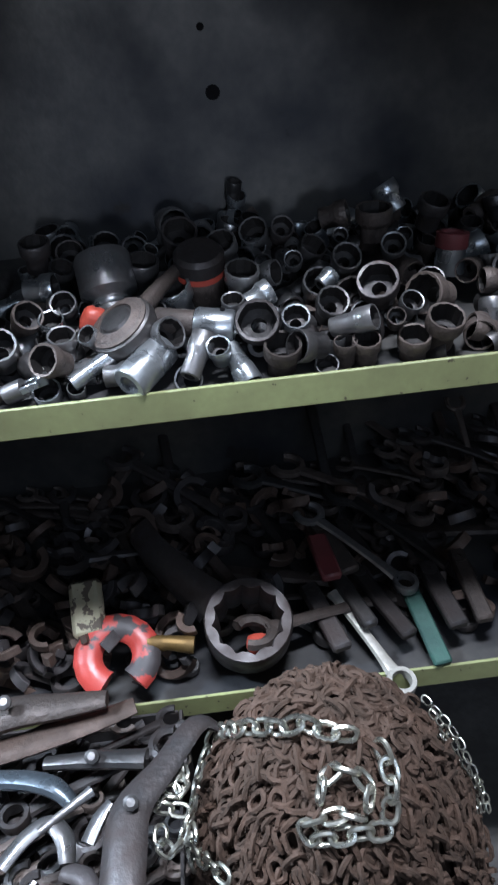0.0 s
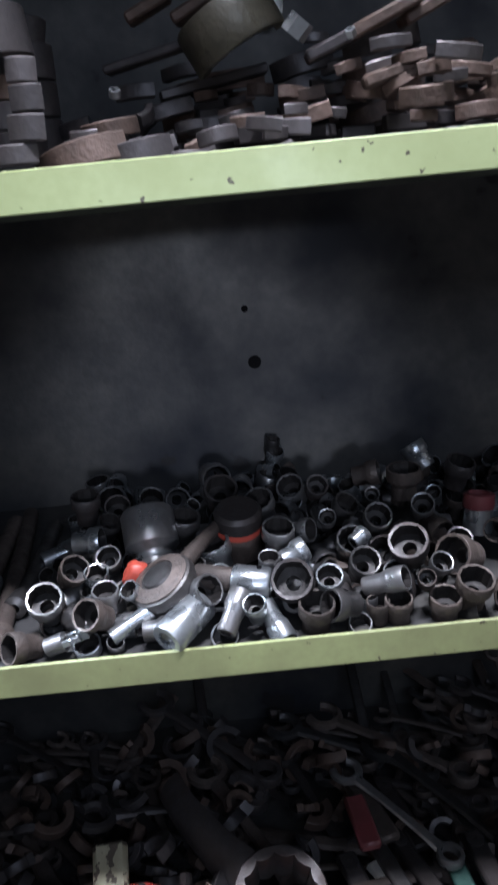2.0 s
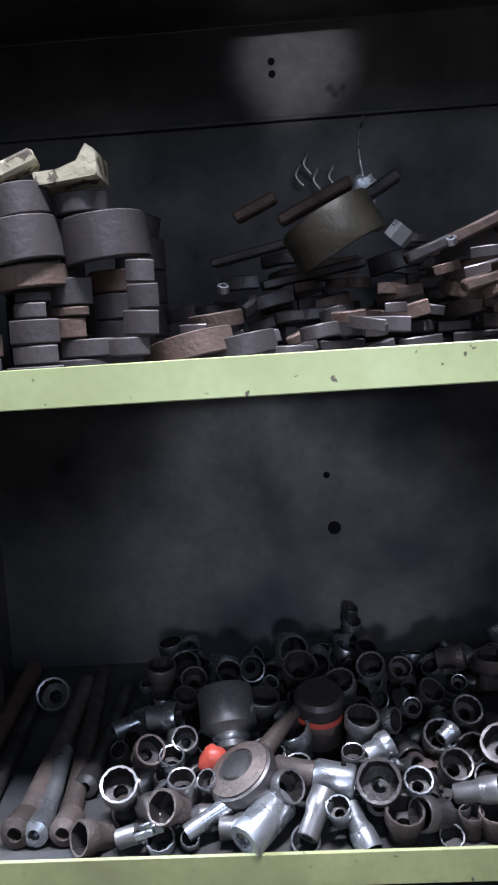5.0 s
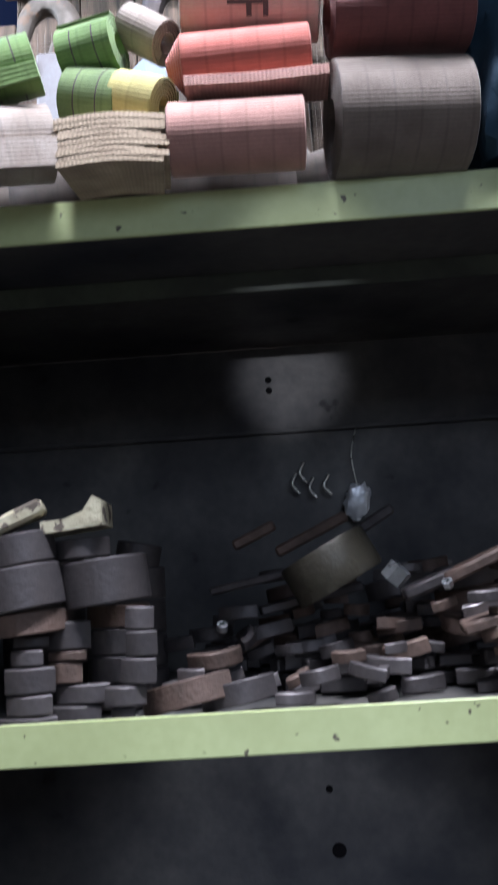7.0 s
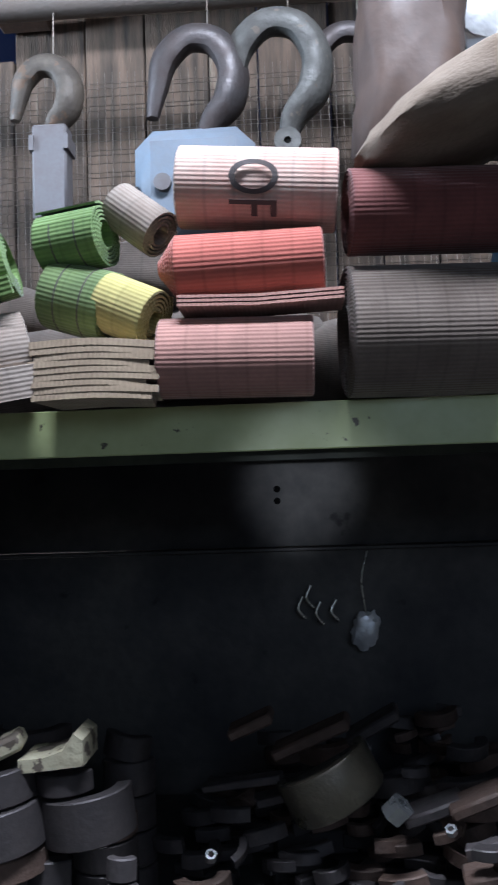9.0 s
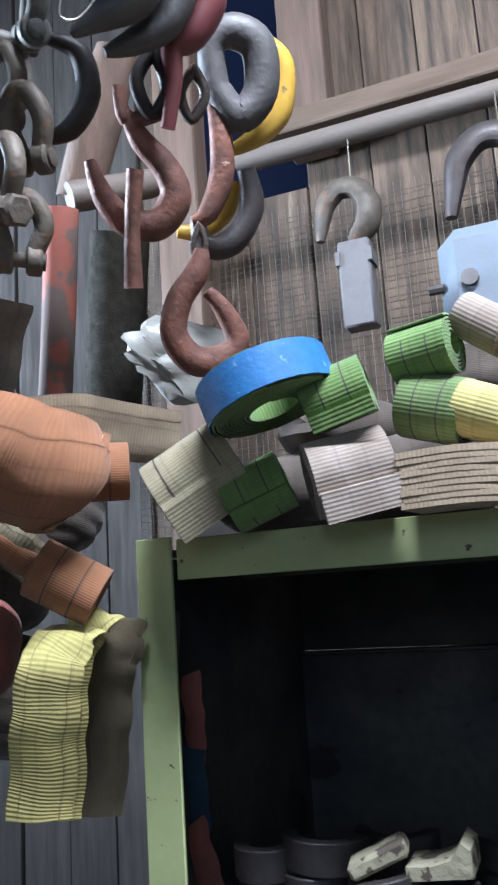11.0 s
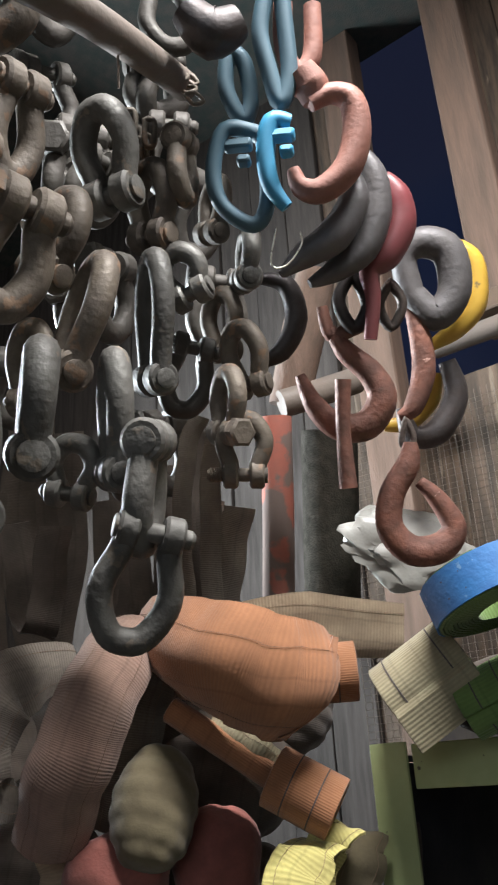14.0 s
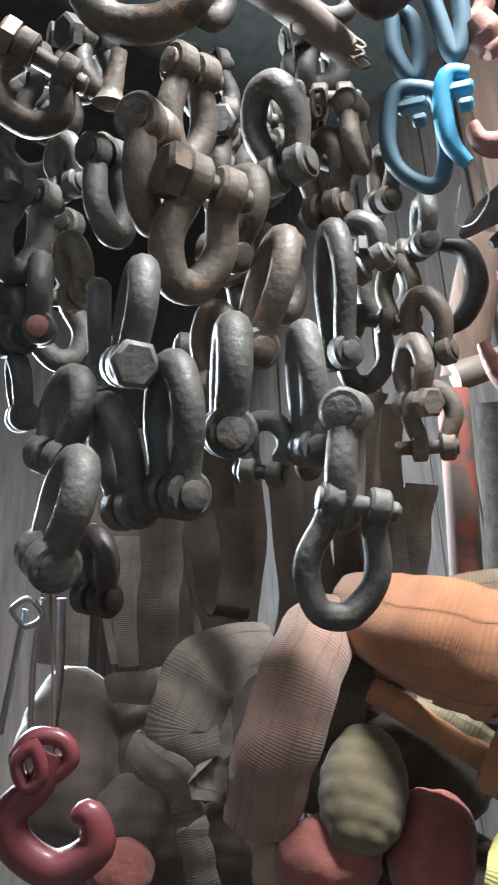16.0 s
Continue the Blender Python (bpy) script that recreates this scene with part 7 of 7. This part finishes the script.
rows = [[bm.verts.new(((r * (1 - (0.1 if (k % 3 and j in (0, 5, 6)) else 0))) * math.cos(2 * math.pi * k / seg), (r * (1 - (0.1 if (k % 3 and j in (0, 5, 6)) else 0))) * math.sin(2 * math.pi * k / seg), z)) for k in range(seg)] for j, (r, z) in enumerate(prof)]
for j in range(len(prof)):
    A, C = rows[j], rows[(j + 1) % len(prof)]
    for k in range(seg):
        bm.faces.new((A[k], A[(k + 1) % seg], C[(k + 1) % seg], C[k]))
part("ring", bm, BLACKENED, ringw)
part("handle", tube(B(), [(-0.045, 0.04, -0.008), (-0.08, 0.085, -0.012), (-0.12, 0.15, -0.03), (-0.14, 0.2, -0.05)], [0.036, 0.03, 0.027, 0.026], 10, flat=0.4), BLACKENED, ringw)
lump("red_cap", "red plastic cap lying inside the ring wrench", "cap", (-0.058, 0.89, 0.652), (0.016, 0.014, 0.014), RED_BAND, (0, 0, 0), 0.12, 2, 3, 4, 3)
clamp = thing("pipe_clamp", "round clamp with badly chipped red paint", "clamp", m=aim((-0.258, 0.88, 0.672), (0.05, -0.5, 0.85)))
pts = [(0.042 * math.cos(a), 0.042 * math.sin(a), 0) for a in (math.radians(d) for d in range(-60, 241, 20))]
part("ring", tube(B(), pts, [0.021] * len(pts), 12, flat=0.55, up=(1, 0, 0)), RED, clamp)
part("lug", box(B(), (-0.058, 0.035, -0.012), (-0.01, 0.12, 0.012), 0.006), PALE, clamp, "lug with flaking pale paint")
part("brass_stem", tube(B(), [(0.045, 0.01, 0), (0.075, 0.005, 0), (0.11, -0.005, 0)], [0.012, 0.011, 0.013], 10), BRASS, clamp, "old brass stem")
PALE_STEEL = material("pale_worn_steel", (0.50, 0.48, 0.43), 0.45, 0.4, (0.3, 0.27, 0.23), 40, 0.6, 0.15, 160)
SPM[1, PALE_STEEL.name], DARK[PALE_STEEL.name] = (mesh_of("spanner", spanner_bm(0.19, 0.022, 0.009, False), PALE_STEEL), 0.19, 0.022, 0.009), "pale worn steel"
sp = spanner((0.138, 0.828, 0.605), (0.077, 0.96, 0.645), 1, PALE_STEEL)
sp["label"] = "bright worn grey ring spanner hanging over the lip"
tl = thing("spanner", "dull green painted flat spanner on the heap", "spanner", "spanners on the shelf", m=look((0.2, 0.86, 0.622), (0.187, 0.95, 0.645)))
part("blade", box(B(), (-0.014, -0.005, -0.11), (0.014, 0.005, 0.02), 0.003), TEAL, tl)
for x0, y0, x1, y1, w, mt in ((0.065, 0.875, 0.03, 1.0, 0.03, BLACKENED), (0.112, 0.90, 0.06, 1.06, 0.024, STEEL), (0.165, 0.88, 0.105, 1.03, 0.026, BLACKENED), (0.235, 0.875, 0.215, 1.0, 0.03, BLACKENED), (0.275, 0.88, 0.27, 1.02, 0.026, BROWNED), (0.10, 1.0, 0.06, 1.12, 0.034, BROWNED), (0.15, 1.02, 0.11, 1.16, 0.03, BLACKENED)):
    z = aheap.drop((x0 + x1) / 2, (y0 + y1) / 2, 0.02, 0.012, 1.0, 0.05)
    a, b = Vector((x0, y0, z)), Vector((x1, y1, z + 0.018))
    flat_bar = thing("jaw_plate", ("rusty brown" if mt is BROWNED else "blackened") + " steel jaw plate lying in the tool heap", "jaw plate", "plates on the shelf", look(a, b))
    n = (b - a).length
    part("plate", box(B(), (-w / 2, -0.008, -n), (w / 2, 0.008, 0), 0.004), mt, flat_bar)
    part("boss", lathe(B(), [(0.004, -0.01), (w * 0.42, -0.01), (w * 0.42, 0.01), (0.004, 0.01)], 14, aim((0, 0, -n * 0.85), (0, 1, 0), (0, 0, 1))), mt, flat_bar)
sp = spanner((0.178, 0.965, 0.665), (0.103, 1.055, 0.69), 0, BRUSHED)
rd = thing("pliers_handle", "dull red grip among the dark spanners", "pliers", "", m=look((0.063, 1.0, 0.692), (0.05, 1.1, 0.71)), bm=box(B(), (-0.016, -0.008, -0.06), (0.016, 0.008, 0.03), 0.004), mat=MAROON)

# ---- in front of the lowest shelf: tool crate and drum with chain ----
crate = thing("tool_crate", "dark steel crate heaped with oily tools", "crate")
for lo, hi in (((-0.62, 0.40, 0.0), (-0.615, 0.835, 0.60)), ((-0.18, 0.40, 0.0), (-0.175, 0.835, 0.60)), ((-0.614, 0.40, 0.0), (-0.181, 0.405, 0.60)), ((-0.614, 0.83, 0.0), (-0.181, 0.835, 0.60))):
    part("side_plate", box(B(), lo, hi, 0.001), BLACKENED, crate)
part("load_plate", box(B(), (-0.614, 0.406, 0.55), (-0.181, 0.829, 0.56)), BLACKENED, crate)
cr = Pile(-0.65, -0.1, 0.36, 0.87, 0.56)
for k in range(90):
    x, y = rng.uniform(-0.56, -0.17), rng.uniform(0.45, 0.8)
    z = cr.drop(x, y, 0.025, 0.012, 0.9)
    if z > 0.66:
        continue
    i, mt = rng.choice((0, 2, 2, 2)), rng.choice((BLACKENED, BROWNED, BROWNED, STEEL, BLACKENED))
    a = rng.uniform(0.1, 1.2) + (math.pi if rng.random() < 0.5 else 0)
    me, L, R, t = SPM[i, mt.name]
    x, y = min(max(x, -0.60 + L * max(0, -math.cos(a))), -0.185 - L * max(0, math.cos(a))), min(max(y, 0.42 + L * max(0, -math.sin(a))), 0.82 - L * max(0, math.sin(a)))
    sp = spanner((x, y, z), (x + math.cos(a), y + math.sin(a), z + rng.uniform(-0.03, 0.1)), i, mt)
    sp["label"], sp["group"] = DARK[mt.name] + " spanner in the tool crate", "tools in the crate"


BLUE_STEEL = material("bluish_worn_steel", (0.16, 0.19, 0.22), 0.35, 0.7, (0.08, 0.09, 0.10), 40, 0.6, 0.1, 160)


def lever(label, pts, rad, mt, flat=0.5, pivot=None):
    b = thing("puller_arm", label, "puller arm", "tools in the crate")
    part("arm", tube(B(), spline(pts, 4), [0.78 * v for v in grow(rad, 0, 4)], 10, flat=flat, up=(0.3, -0.9, 0.2)), mt, b)
    if pivot:
        part("pivot_bolt", lathe(B(), [(0.0001, 0), (0.009, 0), (0.009, 0.008), (0.005, 0.011), (0.0001, 0.011)], 8, aim(pivot, (0.1, -0.5, 0.85))), BRUSHED, b, "worn bright pivot bolt")


lever("dark brown steel lever lying over the crate", [(-0.46, 0.765, 0.685), (-0.384, 0.775, 0.70), (-0.317, 0.772, 0.705), (-0.258, 0.771, 0.71)], [0.036, 0.036, 0.028, 0.018], BROWNED, 0.55, (-0.384, 0.768, 0.728))
lever("dark brown steel flat bar under the lever", [(-0.46, 0.725, 0.672), (-0.353, 0.743, 0.68), (-0.28, 0.758, 0.685), (-0.225, 0.772, 0.69)], [0.03, 0.03, 0.026, 0.02], CBROWN, 0.4)
lever("dark steel puller arm with a hooked end", [(-0.119, 0.724, 0.685), (-0.145, 0.722, 0.70), (-0.188, 0.662, 0.70), (-0.222, 0.615, 0.70), (-0.228, 0.56, 0.695), (-0.232, 0.50, 0.68)], [0.012, 0.02, 0.025, 0.032, 0.033, 0.032], BLACKENED, 0.45, (-0.219, 0.612, 0.716))
lever("bluish bright bent steel handle in the crate", [(-0.42, 0.695, 0.68), (-0.36, 0.684, 0.685), (-0.318, 0.668, 0.685), (-0.295, 0.648, 0.675)], [0.017, 0.018, 0.018, 0.012], BLUE_STEEL, 0.7)
lever("thin bright rod lying over the tools", [(-0.327, 0.609, 0.69), (-0.298, 0.63, 0.693), (-0.27, 0.65, 0.695)], [0.006, 0.006, 0.009], BRUSHED, 1.0)
lever("grey steel bar with a worn end", [(-0.338, 0.714, 0.672), (-0.27, 0.705, 0.678), (-0.21, 0.695, 0.68)], [0.013, 0.017, 0.02], STEEL, 0.7, (-0.275, 0.70, 0.69))
lever("grey pale worn steel jaw in the crate", [(-0.37, 0.585, 0.67), (-0.345, 0.61, 0.68), (-0.318, 0.622, 0.685), (-0.3, 0.605, 0.68), (-0.296, 0.58, 0.67)], [0.015, 0.016, 0.015, 0.016, 0.012], BRUSHED, 0.5)
lever("dull worn steel jaw beside the puller arm", [(-0.275, 0.60, 0.672), (-0.262, 0.622, 0.682), (-0.248, 0.636, 0.69)], [0.016, 0.015, 0.008], BRUSHED, 0.5)
lever("worn grey steel link in the crate", [(-0.30, 0.575, 0.665), (-0.275, 0.56, 0.672), (-0.262, 0.535, 0.67)], [0.014, 0.016, 0.014], CGREY, 0.5)

drum = thing("steel_drum", "rusty open steel drum filled with chain", "drum")
part("shell", lathe(B(), [(0.183, 0.0), (0.188, 0.0), (0.188, 0.2), (0.193, 0.21), (0.188, 0.22), (0.188, 0.44), (0.194, 0.448), (0.183, 0.448)], 40, pose(0.015, 0.65, 0)), RUST, drum)
MC, MR = Vector((0.01, 0.658, 0.38)), Vector((0.195, 0.185, 0.397))
core = B()
bmesh.ops.create_icosphere(core, subdivisions=4, radius=1)
for v in core.verts:
    v.co = Vector((v.co.x * MR.x * 0.95, v.co.y * MR.y * 0.95, max(v.co.z, -0.3) * MR.z * 0.95)) + MC


def link_ring(bm, at, along, side, L, W, r, seg=5, n=10):
    """One oval chain link."""
    a, s = Vector(along).normalized(), Vector(side)
    s = (s - s.dot(a) * a).normalized()
    pts = []
    for k in range(n):
        t = 2 * math.pi * k / n
        c, q = math.cos(t), math.sin(t)
        pts.append(Vector(at) + a * (math.copysign(abs(c) ** 0.7, c) * L / 2) + s * (math.copysign(abs(q) ** 0.8, q) * W / 2))
    tube(bm, pts, r, seg, True)


def on_mound(u, v, k=1.0):
    """A place on the heap: u round it, v down from its top (0) to its rim (1)."""
    a = v * math.pi / 2
    return MC + Vector((MR.x * math.sin(a) * math.cos(u), MR.y * math.sin(a) * math.sin(u), MR.z * math.cos(a))) * k


heap_bm = B()
for layer in range(2):
    for s in range(88):
        u = 2 * math.pi * (s + 0.5 * layer) / 88 + rng.uniform(-0.04, 0.04)
        v, flip = 0.03 + rng.uniform(0, 0.25), rng.random() < 0.5
        if s % 2:
            v += 0.25
        while v < 1.04:
            u2 = u + 0.10 * math.sin(9 * v + s)
            k = 1.0 + rng.uniform(-0.02, 0.035) - 0.03 * layer
            p, q = on_mound(u2, v, k), on_mound(u2 + rng.uniform(-0.12, 0.12), v + 0.04, k)
            nrm = (p - MC).normalized()
            side = nrm.cross(q - p) if flip else nrm
            side = side + nrm.cross(q - p).normalized() * side.length * rng.uniform(-0.5, 0.5)
            link_ring(heap_bm, p, q - p, side, 0.026, 0.0165, 0.0035)
            v += 0.043
            flip = not flip
for s in range(170):
    u, v = rng.uniform(0, 2 * math.pi), 0.34 * math.sqrt(rng.random())
    p, q = on_mound(u, v, 1.015), on_mound(u + rng.uniform(-1.5, 1.5), v + 0.05, 1.015)
    nrm = (p - MC).normalized()
    link_ring(heap_bm, p, q - p, nrm.cross(q - p).normalized() + nrm * rng.uniform(-1, 1), 0.026, 0.0165, 0.0035)
chain_heap = thing("chain_heap", "rusty brown steel chain heaped over the drum", "chain", kind="stuff", bm=heap_bm, mat=RUST)
part("heap_core", core, RUST, drum, "rusty chain deep inside the heap")


def chain_run(label, pts, L=0.026, W=0.017, r=0.0032):
    """A run of bright chain lying on the heap, each link a part."""
    root = thing("bright_chain", label, "chain", "bright chain lengths")
    line = spline(pts, 8)
    d, flip, last = 0.0, False, Vector(line[0])
    out = []
    for p in line[1:]:
        step = (p - last).length
        if step >= L * 0.72:
            out.append((last.copy(), p.copy()))
            last = p
    for a, b in out:
        n = ((a + b) / 2 - MC).normalized()
        bm = B()
        side = n.cross(b - a).normalized() * (1.0 if flip else 0.45) + n * (0.35 if flip else 1.0)
        link_ring(bm, (a + b) / 2 + n * 0.006, b - a, side, L, W, r, 6, 12)
        part("link", bm, GALV, root)
        flip = not flip


def near(pts, k=1.05):
    """Rests the run on the heap: pushes its points out to the surface."""
    out = []
    for p in pts:
        d = Vector(p) - MC
        q = Vector((d.x / MR.x, d.y / MR.y, d.z / MR.z))
        out.append(MC + d * (k / q.length))
    return out


chain_run("bright galvanised chain lying across the rusty heap", near([(-0.126, 0.721, 0.641), (-0.117, 0.726, 0.658), (-0.090, 0.671, 0.717), (-0.063, 0.648, 0.748), (-0.039, 0.631, 0.763), (-0.019, 0.630, 0.772), (-0.003, 0.618, 0.773), (0.021, 0.611, 0.771), (0.046, 0.612, 0.767)]))
chain_run("bright galvanised chain hanging down the rusty heap", near([(0.055, 0.606, 0.760), (0.060, 0.594, 0.750), (0.063, 0.579, 0.737), (0.059, 0.565, 0.724), (0.054, 0.555, 0.715), (0.056, 0.547, 0.703)]))
chain_run("bright galvanised chain looped on the rusty heap", near([(0.034, 0.558, 0.726), (0.039, 0.575, 0.743), (0.027, 0.581, 0.751), (0.013, 0.586, 0.756), (-0.006, 0.581, 0.749), (-0.014, 0.566, 0.733), (-0.005, 0.557, 0.725)]))
chain_run("bright galvanised chain looped low on the rusty heap", near([(0.027, 0.552, 0.721), (0.006, 0.556, 0.725), (-0.018, 0.556, 0.719), (-0.042, 0.558, 0.707), (-0.029, 0.547, 0.702), (-0.005, 0.544, 0.707), (0.025, 0.544, 0.709), (0.055, 0.547, 0.703)]))
chain_run("bright galvanised chain spilling down beside the heap", near([(-0.127, 0.719, 0.633), (-0.135, 0.700, 0.62), (-0.142, 0.672, 0.616), (-0.147, 0.659, 0.602), (-0.155, 0.645, 0.585), (-0.158, 0.63, 0.575), (-0.155, 0.615, 0.57), (-0.150, 0.605, 0.567)]))
chain_run("bright galvanised chain spilling down the heap's side", near([(-0.145, 0.665, 0.602), (-0.15, 0.64, 0.59), (-0.145, 0.614, 0.592), (-0.128, 0.585, 0.612), (-0.114, 0.565, 0.619)]))
for k in (1.02, 1.05, 1.08):
    chain_run("fine bright chain hanging at the heap's edge", near([(0.138, 0.705 + (k - 1.05), 0.675), (0.160, 0.689, 0.648), (0.174, 0.674 - (k - 1.05), 0.616), (0.186, 0.660, 0.588), (0.195, 0.643, 0.553)], k), 0.014, 0.009, 0.0013)

for label, pts in (
    ("bright galvanised chain tangled over the tool crate", [(-0.183, 0.695, 0.685), (-0.170, 0.672, 0.683), (-0.157, 0.654, 0.68), (-0.168, 0.635, 0.68), (-0.192, 0.640, 0.683), (-0.192, 0.624, 0.68), (-0.166, 0.623, 0.675), (-0.150, 0.615, 0.67)]),
    ("bright galvanised chain tangled over the tool crate", [(-0.199, 0.632, 0.678), (-0.182, 0.643, 0.684), (-0.156, 0.639, 0.684), (-0.166, 0.671, 0.687), (-0.155, 0.687, 0.684)]),
    ("bright galvanised chain spilling between crate and drum", [(-0.153, 0.619, 0.672), (-0.163, 0.599, 0.668), (-0.169, 0.580, 0.665), (-0.182, 0.578, 0.668), (-0.192, 0.596, 0.67), (-0.182, 0.612, 0.675)])):
    chain_run(label, pts, 0.022, 0.0145, 0.0026)
